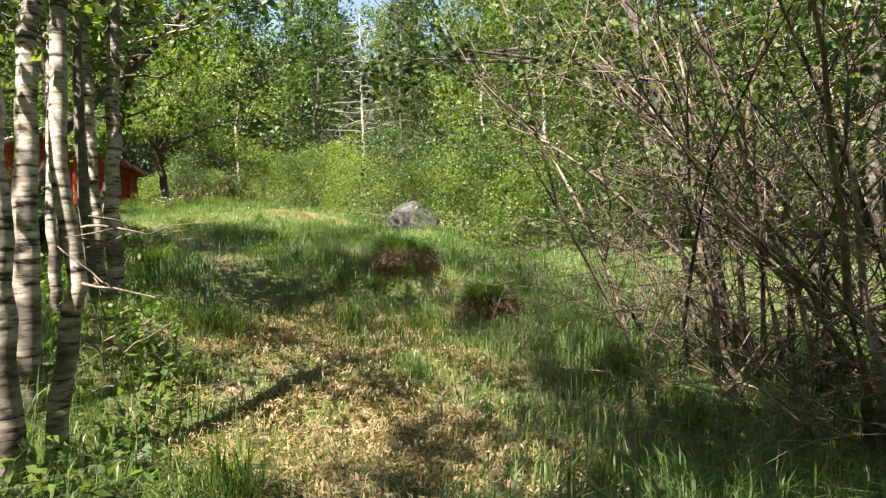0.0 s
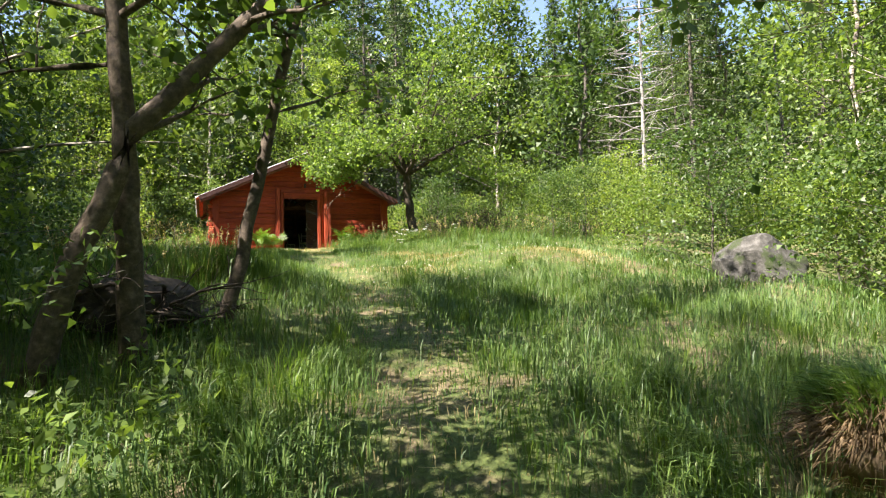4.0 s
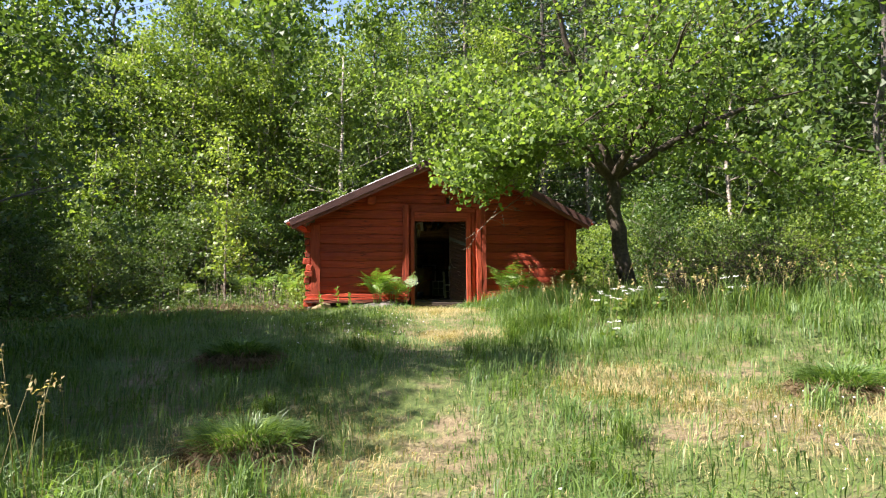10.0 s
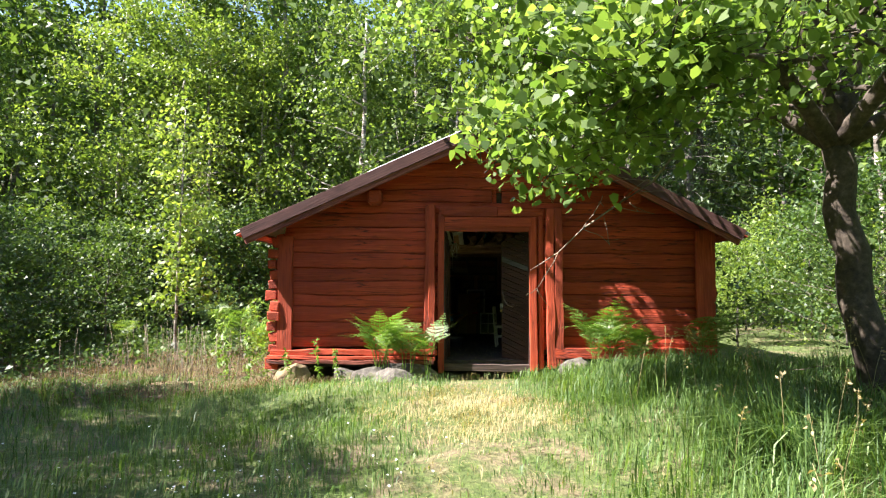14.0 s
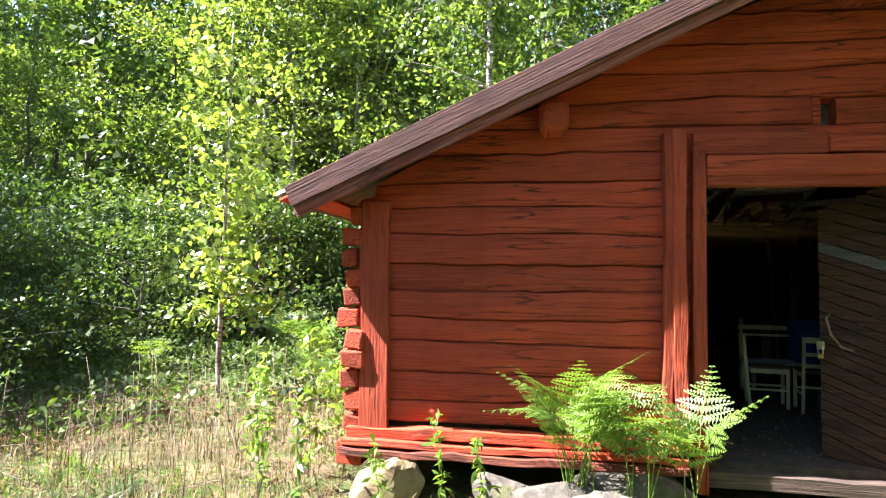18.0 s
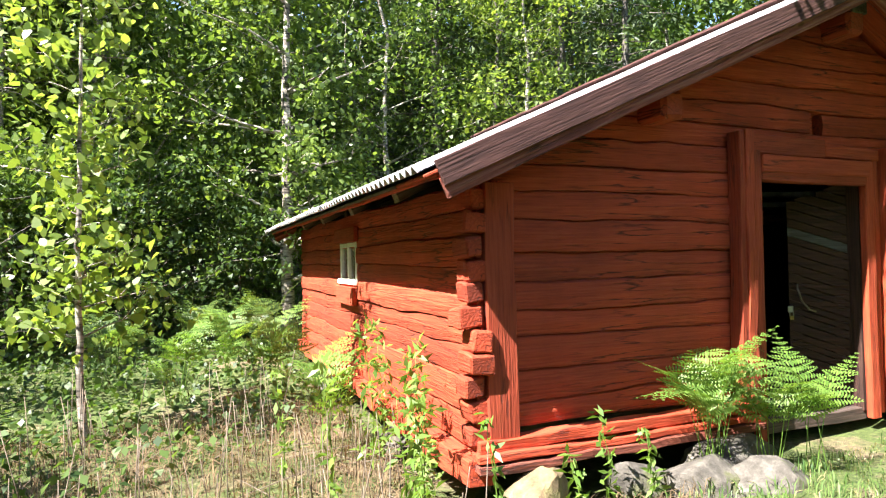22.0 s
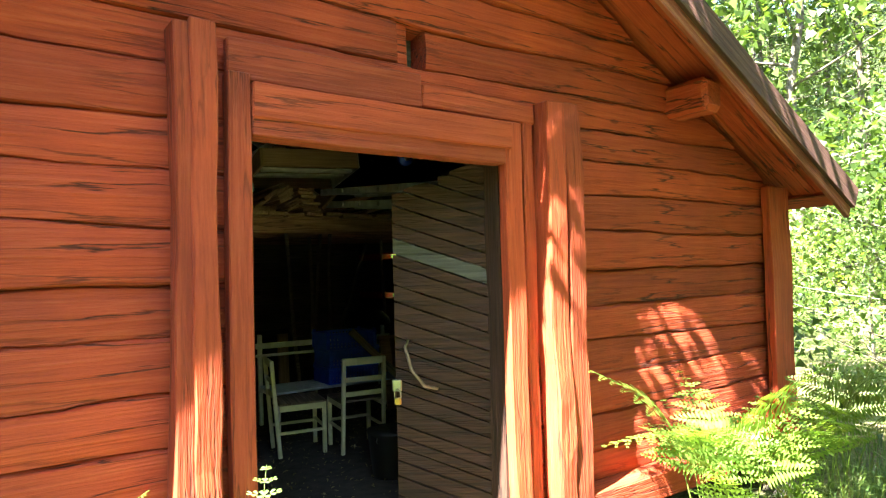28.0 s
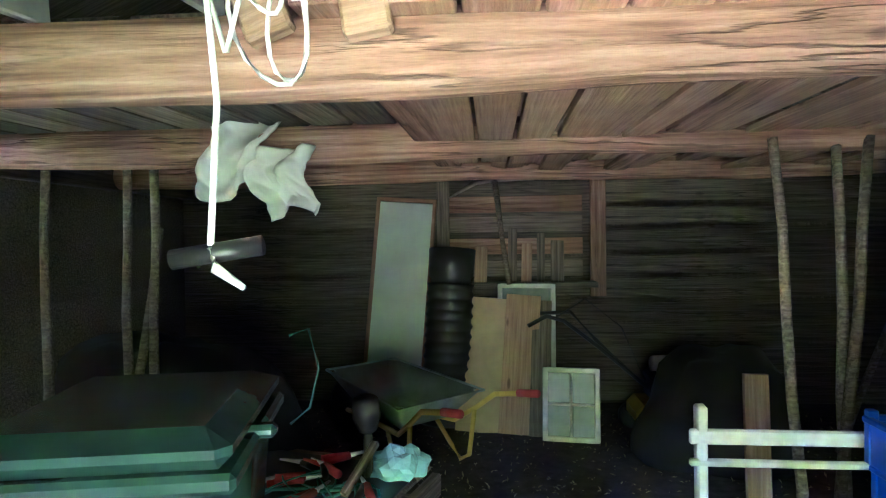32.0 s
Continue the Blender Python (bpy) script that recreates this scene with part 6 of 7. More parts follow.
def wheelbarrow():
    root = thing("wheelbarrow", (5.327, 32.10, FLOOR), "wheelbarrow with grey-green tray and yellow handles", "wheelbarrow")
    root.matrix_basis = pose(5.327, 32.10, FLOOR, 0, 0, -45)
    top = [(-0.44, -0.27, 0.52), (0.40, -0.32, 0.44), (0.40, 0.32, 0.44), (-0.44, 0.27, 0.52)]
    low = [(-0.22, -0.15, 0.28), (0.22, -0.19, 0.25), (0.22, 0.19, 0.25), (-0.22, 0.15, 0.28)]
    bm = bmesh.new()
    t = [bm.verts.new(p) for p in top]
    l = [bm.verts.new(p) for p in low]
    for i in range(4):
        bm.faces.new((t[i], t[(i + 1) % 4], l[(i + 1) % 4], l[i]))
    bm.faces.new(l)
    bmesh.ops.bevel(bm, geom=[e for e in bm.edges if not e.is_boundary], offset=0.05, segments=3, affect="EDGES")
    tray = part("tray", bm, GREEN_STEEL, root, "", True)
    m = tray.modifiers.new("thick", "SOLIDIFY")
    m.thickness = 0.006
    rim = [Vector(p) for p in top]
    tube_part("rim", rim + [rim[0]], 0.008, GREEN_STEEL, root, sides=6)
    for s in (-1, 1):
        tube_part("handle", [(-0.55, 0.05 * s, 0.20), (-0.1, 0.16 * s, 0.25), (0.25, 0.21 * s, 0.25), (0.42, 0.25 * s, 0.36), (0.54, 0.27 * s, 0.45), (0.80, 0.28 * s, 0.50)], 0.016, YELLOW, root, sides=8)
        tube_part("grip", [(0.72, 0.276 * s, 0.487), (0.86, 0.283 * s, 0.507)], 0.022, RED_RUBBER, root, sides=10)
        tube_part("leg", [(0.10, 0.18 * s, 0.25), (0.22, 0.22 * s, 0.08), (0.28, 0.23 * s, 0.015), (0.36, 0.23 * s, 0.06), (0.40, 0.24 * s, 0.34)], 0.014, YELLOW, root, sides=8)
    tyre = tube_part("wheel", [(-0.62, -0.045, 0.19), (-0.62, -0.03, 0.19), (-0.62, 0.03, 0.19), (-0.62, 0.045, 0.19)], [0.15, 0.19, 0.19, 0.15], BLACK, root, sides=24)


wheelbarrow()


def wheelie_bin():
    root = thing("wheeled_bin", (5.02, 30.02, FLOOR), "dark green wheeled waste bin with lid", "bin")
    root.matrix_basis = pose(4.99, 29.84, FLOOR - 0.03, 0, 0, 11)
    bm = bmesh.new()
    lo = [bm.verts.new(p) for p in ((-0.22, -0.24, 0.05), (0.22, -0.24, 0.05), (0.22, 0.24, 0.05), (-0.22, 0.24, 0.05))]
    hi = [bm.verts.new(p) for p in ((-0.28, -0.33, 0.90), (0.28, -0.33, 0.90), (0.28, 0.33, 0.90), (-0.28, 0.33, 0.90))]
    for i in range(4):
        bm.faces.new((lo[i], lo[(i + 1) % 4], hi[(i + 1) % 4], hi[i]))
    bm.faces.new(lo[::-1]), bm.faces.new(hi)
    bmesh.ops.bevel(bm, geom=bm.edges[:], offset=0.035, segments=3, affect="EDGES")
    part("body", bm, BIN, root, "", True)
    box_part("rim", (0.62, 0.72, 0.045), (0, 0, 0.885), BIN, root, bevel=0.012)
    bm = bmesh.new()
    add_box(bm, (0.60, 0.72, 0.08), pose(0, 0, 0.95), 0.03)
    for v in bm.verts:
        if v.co.z > 0.96:
            v.co.x *= 0.86
            v.co.y *= 0.86
    part("lid", bm, BIN, root)
    box_part("lid_handle", (0.10, 0.05, 0.035), (0.30, -0.05, 0.905), BIN, root, bevel=0.012)
    tube_part("grip_bar", [(-0.2, 0.38, 0.86), (0.2, 0.38, 0.86)], 0.014, BIN, root)
    for s in (-1, 1):
        tube_part("wheel", [(0.24 * s, 0.28, 0.10), (0.29 * s, 0.28, 0.10)], 0.10, BLACK, root, sides=20)


wheelie_bin()


TARP = plain("black_sheet", (0.006, 0.006, 0.007), 0.75, 0, 0.3, 9)


def tarp_heap(at, size, seed, label):
    bm = bmesh.new()
    bmesh.ops.create_icosphere(bm, subdivisions=4, radius=0.5)
    for v in bm.verts:
        q = v.co * 3 + Vector((seed, 0, 0))
        v.co *= 1 + noise.noise(q) * 0.25 + noise.noise(q * 2.5) * 0.08
        v.co.z = max(v.co.z, -0.12)
        v.co = Vector((v.co.x * size[0], v.co.y * size[1], (v.co.z + 0.12) * size[2]))
    ob = part("tarpaulin", bm, TARP, None, "", True)
    ob.location = at
    tagged(ob, label, "tarpaulin")


tarp_heap((4.22, 31.35, FLOOR), (1.45, 0.8, 1.55), 2, "black plastic sheet heaped over stored goods")
tarp_heap((7.25, 32.2, FLOOR), (0.9, 0.7, 1.1), 5, "dark machine under black plastic")


def low_table():
    root = thing("pallet_table", (5.2, 30.8, FLOOR), "low plank platform littered with tools", "platform")
    for k in range(5):
        board("deck_board", (4.80, 30.16 + 0.16 * k, 0.345 + FLOOR), (5.66, 30.16 + 0.16 * k, 0.345 + FLOOR), 0.15, 0.025, GREY_WOOD, None, "", (0, 0, 1), k, 0.003).parent = root
    for o in root.children:
        o.location = o.location - Vector((5.2, 30.8, FLOOR))
    box_part("front_beam", (0.90, 0.045, 0.10), (0.03, -0.73, 0.285), GREY_WOOD, root, cuts=4, rough=0.004)
    box_part("side_beam", (0.78, 0.045, 0.10), (0.49, -0.33, 0.285), GREY_WOOD, root, rot=(0, 0, 90), cuts=4, rough=0.004)
    box_part("mat", (0.84, 0.70, 0.006), (0.03, -0.34, 0.362), BLACK, root, "worn black rubber mat", bevel=0)
    for x in (-0.38, 0.38):
        for y in (-0.66, 0.0):
            box_part("leg", (0.07, 0.07, 0.235), (x, y, 0.1175), GREY_WOOD, root)
    root.matrix_basis = pose(5.155, 31.08, FLOOR, 0, 0, -16)


low_table()
TOP = FLOOR + 0.367
tool = thing("black_lamp", (5.37, 30.86, TOP), "black upright work lamp on the platform", "lamp")
tube_part("stem", [(0, 0, 0), (0, 0, 0.22)], 0.02, BLACK, tool, sides=10)
tube_part("head", [(0, 0, 0.2), (0, -0.02, 0.26), (0, -0.04, 0.33)], [0.04, 0.06, 0.055], BLACK, tool, sides=14)
for k, (x, y, a) in enumerate(((5.12, 30.76, 20), (5.22, 30.62, 70), (5.40, 30.66, 110), (5.26, 30.50, -30), (5.06, 30.92, 160), (5.28, 30.98, 40), (5.40, 30.48, 85), (5.00, 30.72, 200), (5.18, 30.86, 130), (5.52, 30.96, 15))):
    t2 = thing("hand_tool", (x, y, TOP + 0.012 + 0.012 * (k % 3)), "garden hand tool with red grips on the platform", "tool", "hand tools", "", a)
    tube_part("grip", [(-0.14, 0, 0.01), (-0.02, 0, 0.012)], 0.018, RED_RUBBER, t2, sides=8)
    tube_part("grip", [(-0.13, 0.05, 0.01), (-0.02, 0.012, 0.012)], 0.014, RED_RUBBER if k % 2 else BLACK, t2, sides=8)
    tube_part("blade", [(-0.02, 0.0, 0.012), (0.10, 0.01, 0.012)], [0.012, 0.004], STEEL, t2, sides=6)
bag = thing("plastic_bag", (5.49, 30.90, TOP), "crumpled blue and white plastic bag", "bag")
bm = bmesh.new()
bmesh.ops.create_icosphere(bm, subdivisions=3, radius=0.1)
for v in bm.verts:
    v.co *= 1 + noise.noise(v.co * 22) * 0.4
    v.co = Vector((v.co.x * 1.2, v.co.y, max(0, v.co.z + 0.03) * 0.9))
part("crumple", bm, SKYBAG, bag)
handle = lying("tool_handle", (5.33, 30.60, TOP + 0.03), (5.41, 30.83, TOP + 0.15), 0.032, 0.026, GREY_WOOD, "brown wooden tool handle propped on the platform clutter", "handle", "", 8)
for k, (x, y) in enumerate(((5.30, 30.62), (5.14, 30.70))):
    cord = thing("pale_cord", (x, y, TOP), "tangled pale green cord lying among the tools", "cord", "cords on the platform")
    tube_part("cord_line", [(0.16 * math.sin(1.7 * u + k) * (0.4 + 0.09 * u), 0.09 * math.cos(2.3 * u + 2 * k), 0.03 + 0.02 * math.sin(3 * u)) for u in np.linspace(0, 7, 44)], 0.004, HOSE, cord, sides=5)
hose = thing("green_hose", (5.18, 30.62, TOP), "thin green hose lying over the platform", "hose")
tube_part("hose_line", [(0.28 * math.cos(t) * (1 - 0.03 * t), 0.10 * math.sin(t * 1.3), 0.02 + 0.012 * math.sin(t * 3)) for t in np.linspace(0, 9, 40)], 0.007, HOSE, hose, sides=6)
wirething = thing("wire_loop", (5.28, 30.15, 3.95), "green wire loop beside the bin", "wire")
tube_part("wire", [(0, 0, 0), (0.06, 0, 0.02), (0.09, 0, -0.1), (0.06, 0, -0.22), (0, 0, -0.27)], 0.004, HOSE, wirething, sides=5)


def bench():
    root = thing("garden_bench", (7.2, 30.3, FLOOR), "white-painted slatted garden bench", "bench")
    for x in (-0.62, 0.62):
        board("back_post", (x, 0.12, 0), (x - 0.01, 0.10, 0.80), 0.035, 0.045, WHITE, root, "", (0, 1, 0), 2, 0.002, 2)
        board("front_leg", (x, -0.32, 0), (x, -0.32, 0.33), 0.035, 0.045, WHITE, root, "", (0, 1, 0), 3, 0.002, 2)
        board("arm_rail", (x, -0.32, 0.30), (x, 0.10, 0.32), 0.03, 0.04, WHITE, root, "", (1, 0, 0), 4, 0.002, 2)
    for z in (0.70, 0.615):
        board("back_slat", (-0.67, 0.09, z), (0.69, 0.09, z - 0.01), 0.05 if z > 0.65 else 0.025, 0.02, WHITE, root, "", (0, 1, 0), 5, 0.002, 2)
    for k in range(5):
        board("seat_slat", (-0.64, -0.33 + 0.09 * k, 0.345), (0.66, -0.33 + 0.09 * k, 0.345), 0.075, 0.02, BLUE_WHITE, root, "", (0, 0, 1), 6 + k, 0.002, 2)


bench()


def crate(at, turn, label):
    root = thing("plastic_crate", at, label, "crate", "stacked blue crates", "", turn)
    w, d, h = 0.48, 0.34, 0.135
    box_part("base", (w - 0.03, d - 0.03, 0.012), (0, 0, 0.006), BLUE, root, bevel=0)
    for s in (-1, 1):
        box_part("rim", (w, 0.022, 0.02), (0, s * d / 2, h), BLUE, root, bevel=0.004)
        box_part("rim", (0.022, d, 0.02), (s * w / 2, 0, h), BLUE, root, bevel=0.004)
        for k in range(14):
            box_part("slat", (0.018, 0.006, h), (-w / 2 + 0.02 + k * (w - 0.04) / 13, s * (d / 2 - 0.006), h / 2), BLUE, root, bevel=0)
        for z in (0.035, 0.07, 0.105):
            box_part("cross_slat", (w - 0.02, 0.006, 0.014), (0, s * (d / 2 - 0.008), z), BLUE, root, bevel=0)
        box_part("end_wall", (0.008, d - 0.02, h), (s * (w / 2 - 0.006), 0, h / 2), BLUE, root, bevel=0)
    for x in (-1, 1):
        for y in (-1, 1):
            box_part("corner_post", (0.03, 0.03, h + 0.03), (x * (w / 2 - 0.012), y * (d / 2 - 0.012), (h + 0.03) / 2), BLUE, root, bevel=0.004)


for k in range(3):
    crate((7.27 + 0.012 * math.sin(k * 2), 30.12, FLOOR + 0.357 + 0.150 * k), 2 * math.sin(k * 3), "blue slotted plastic crate in a stack on the bench")
lying("dark_slat", (7.20, 29.85, 3.70), (7.66, 29.75, 3.22), 0.06, 0.03, GREY_WOOD, "grey wooden slat resting across the crates", "slat", "", 3, (0, -1, 0))


def chair(at, turn, label):
    root = thing("wooden_chair", at, label, "chair", "cream wooden chairs", "", turn)
    root.matrix_basis = root.matrix_basis @ Matrix.Scale(0.88, 4)
    for x in (-0.18, 0.18):
        board("back_leg", (x, 0.19, 0), (x * 0.97, 0.25, 0.80), 0.034, 0.03, CREAM, root, "", (1, 0, 0), 1, 0.0, 1, 0.004)
        board("front_leg", (x, -0.18, 0), (x, -0.18, 0.43), 0.034, 0.034, CREAM, root, "", (1, 0, 0), 1, 0.0, 1, 0.004)
        board("side_stretcher", (x, -0.17, 0.20), (x, 0.19, 0.20), 0.025, 0.02, CREAM, root, "", (1, 0, 0), 1, 0.0, 1, 0.003)
        board("seat_rail", (x, -0.18, 0.40), (x, 0.19, 0.40), 0.05, 0.02, CREAM, root, "", (1, 0, 0), 1, 0.0, 1, 0.003)
    for z, w in ((0.77, 0.06), (0.62, 0.04), (0.50, 0.04)):
        board("back_slat", (-0.17, 0.19 + 0.06 * z / 0.8, z), (0.17, 0.19 + 0.06 * z / 0.8, z), w, 0.018, CREAM, root, "", (0, 1, 0), 1, 0.0, 1, 0.003)
    board("front_rail", (-0.17, -0.18, 0.40), (0.17, -0.18, 0.40), 0.05, 0.02, CREAM, root, "", (0, 1, 0), 1, 0.0, 1, 0.003)
    board("front_stretcher", (-0.17, -0.18, 0.22), (0.17, -0.18, 0.22), 0.025, 0.02, CREAM, root, "", (0, 1, 0), 1, 0.0, 1, 0.003)
    box_part("seat", (0.40, 0.40, 0.02), (0, 0, 0.435), GREY_WOOD, root, bevel=0.006)


chair((6.93, 29.25, FLOOR), 172, "cream-painted wooden chair with slatted back")
chair((6.55, 29.45, FLOOR), 80, "cream-painted wooden chair beside another chair")
bucket = thing("bucket", (6.80, 28.50, FLOOR), "black bucket behind the open door", "bucket")
tube_part("wall", [(0, 0, 0), (0, 0, 0.02), (0, 0, 0.28), (0, 0, 0.30), (0, 0, 0.29)], [0.11, 0.115, 0.145, 0.15, 0.138], BLACK, bucket, sides=22)
tube_part("bail", [(0.145 * math.cos(t), 0.145 * math.sin(t) * 0.5 - 0.1, 0.28 - 0.09 * math.sin(t)) for t in np.linspace(0, math.pi, 10)], 0.004, STEEL, bucket, sides=5)
pan = thing("metal_tub", (5.62, 29.3, FLOOR), "dented steel tub on the earth floor", "tub")
tube_part("wall", [(0, 0, 0), (0, 0, 0.16), (0, 0, 0.17), (0, 0, 0.165)], [0.13, 0.17, 0.175, 0.165], STEEL, pan, sides=22)


def striped_board():
    root = thing("striped_headboard", (8.25, 30.3, FLOOR), "brown striped board leaning by the crates", "board")
    root.matrix_basis = pose(8.05, 30.15, FLOOR, -14, 0, -6)
    for k in range(6):
        box_part("strip", (0.105, 0.02, 0.66), (-0.27 + 0.108 * k, 0, 0.36), STRIPE if k % 2 else PLANK, root, bevel=0.002)
    for z in (0.02, 0.70):
        box_part("edge", (0.68, 0.035, 0.03), (0, -0.003, z), PLANK, root)


striped_board()
tubeob = tube_part("cardboard_tube", [(0, 0, 0), (0.12, 0.1, -0.18)], 0.035, CREAM, None, "", 16)
tubeob.location = (7.72, 29.9, 3.78)
tagged(tubeob, "pale cardboard tube resting on the striped board", "tube")
grill = thing("kettle_grill", (8.35, 31.75, FLOOR), "black kettle grill with domed lid", "grill")
tube_part("bowl", [(0, 0, 0.48), (0, 0, 0.54), (0, 0, 0.62), (0, 0, 0.70)], [0.10, 0.20, 0.26, 0.28], BLACK, grill, sides=26)
tube_part("lid", [(0, 0, 0.71), (0, 0, 0.78), (0, 0, 0.86), (0, 0, 0.90)], [0.285, 0.26, 0.17, 0.06], BLACK, grill, sides=26)
tube_part("handle", [(-0.06, 0, 0.89), (-0.06, 0, 0.94), (0.06, 0, 0.94), (0.06, 0, 0.89)], 0.01, STEEL, grill, sides=6)
for a in (0.5, 2.6, 4.7):
    tube_part("leg", [(0.18 * math.cos(a), 0.18 * math.sin(a), 0.54), (0.27 * math.cos(a), 0.27 * math.sin(a), 0)], 0.01, STEEL, grill, sides=6)


def mower():
    root = thing("walk_behind_machine", (6.74, 32.5, FLOOR), "dark garden machine with black bars and yellow body", "machine")
    tube_part("handlebar", [(-0.62, -0.15, 0.78), (-0.5, -0.12, 0.84), (-0.38, -0.05, 0.80), (-0.15, 0.0, 0.62), (0.05, 0, 0.45), (0.2, 0, 0.32)], 0.014, BLACK, root, sides=8)
    tube_part("handlebar", [(-0.50, 0.35, 0.80), (-0.3, 0.25, 0.82), (-0.12, 0.2, 0.62), (0.2, 0.12, 0.32)], 0.014, BLACK, root, sides=8)
    tube_part("cable", [(-0.45, -0.1, 0.82), (-0.25, -0.1, 0.95), (0.0, 0, 0.75), (0.15, 0, 0.4)], 0.005, BLACK, root, sides=5)
    box_part("body", (0.5, 0.4, 0.16), (0.32, 0.05, 0.18), YELLOW, root, bevel=0.05)
    box_part("engine", (0.26, 0.26, 0.22), (0.3, 0.05, 0.36), BLACK, root, bevel=0.04)
    tube_part("tank", [(0.2, 0.0, 0.5), (0.42, 0.05, 0.5)], 0.06, STEEL, root, sides=12)
    for x in (0.12, 0.52):
        for y in (-0.18, 0.28):
            tube_part("wheel", [(x, y - 0.025, 0.09), (x, y + 0.025, 0.09)], 0.09, BLACK, root, sides=16)


mower()
lying("short_plank", (7.09, 31.2, FLOOR), (7.10, 31.28, 3.59), 0.11, 0.03, PLANK, "short upright plank leaning by the poles", "plank", "", 8, (0, -1, 0))
lying("white_stake", (3.62, 29.4, 3.6), (3.66, 29.5, 4.2), 0.03, 0.02, PALE_DOOR, "pale stake with torn tape", "stake", "", 9, (0, -1, 0))


def chaff():
    q = np.random.default_rng(55)
    n = 5000
    x, y = q.uniform(XL + 0.4, XR - 0.4, n), q.uniform(YF + 0.3, YB - 0.4, n)
    c = np.stack([x, y, np.full(n, FLOOR + 0.006)], 1)
    ob = fast_mesh("floor_chaff", leaf_verts(c, 0.03, q, slim=0.15, up=4), 4, STRAW)
    tagged(ob, "chaff and wood chips on the earth floor", "chaff", kind="stuff")


chaff()

# ---- grass, ferns, flowers ----
def patch(x, y, scale, seed):
    return np.array([noise.noise((a * scale, b * scale, seed)) for a, b in zip(x, y)])


def blades(name, x, y, length, width, q, mat, label, lean=0.45):
    n = len(x)
    z = ground_z(x, y) - 0.01
    # tufts lie over together, each blade a little its own way
    a = patch(x, y, 1.4, 21.0) * 7 + q.normal(0, 0.95, n)
    t = np.abs(q.normal(0, lean, n)) + 0.12 + 0.5 * np.clip(patch(x, y, 2.6, 33.0), 0, 1)
    base = np.stack([x, y, z], 1)
    out = np.stack([np.cos(a), np.sin(a), np.zeros(n)], 1)
    side = np.stack([-np.sin(a), np.cos(a), np.zeros(n)], 1)
    up = np.array((0, 0, 1.0))
    L = length[:, None]
    mid = base + up * L * 0.6 + out * (L * 0.18 * t[:, None])
    tip = base + up * L * (1 - 0.35 * np.minimum(t, 1.2))[:, None] + out * (L * 0.75 * t[:, None])
    w = width[:, None] * 0.5
    v = np.stack([base, mid - side * w, tip, mid + side * w], 1).reshape(-1, 3)
    ob = fast_mesh(name, v, 4, mat)
    return tagged(ob, label, "grass", kind="stuff")


BARE = ((3.1, 4.6, 1.5), (2.2, 2.6, 0.9), (4.0, 5.6, 0.8), (6.1, 7.0, 0.55), (5.7, 5.0, 0.5), (4.1, 17.2, 0.8), (6.3, 15.2, 0.7), (7.9, 17.0, 0.9), (9.4, 15.0, 0.9), (10.6, 16.8, 0.8), (6.0, 21.5, 0.5), (5.8, 24.3, 0.8), (6.9, 18.3, 0.6))


def bare_spots(x, y):
    """Worn dry spots in the sward, with ragged edges."""
    v = np.zeros(len(x))
    for cx, cy, r in BARE:
        v = np.maximum(v, np.clip(1.5 - np.hypot(x - cx, (y - cy) * 0.9) / r, 0, 1))
    ragged = np.array([noise.noise((a * 2.3, b * 2.3, 7)) for a, b in zip(x, y)])
    return np.clip(v * (1 + 1.2 * ragged), 0, 1)


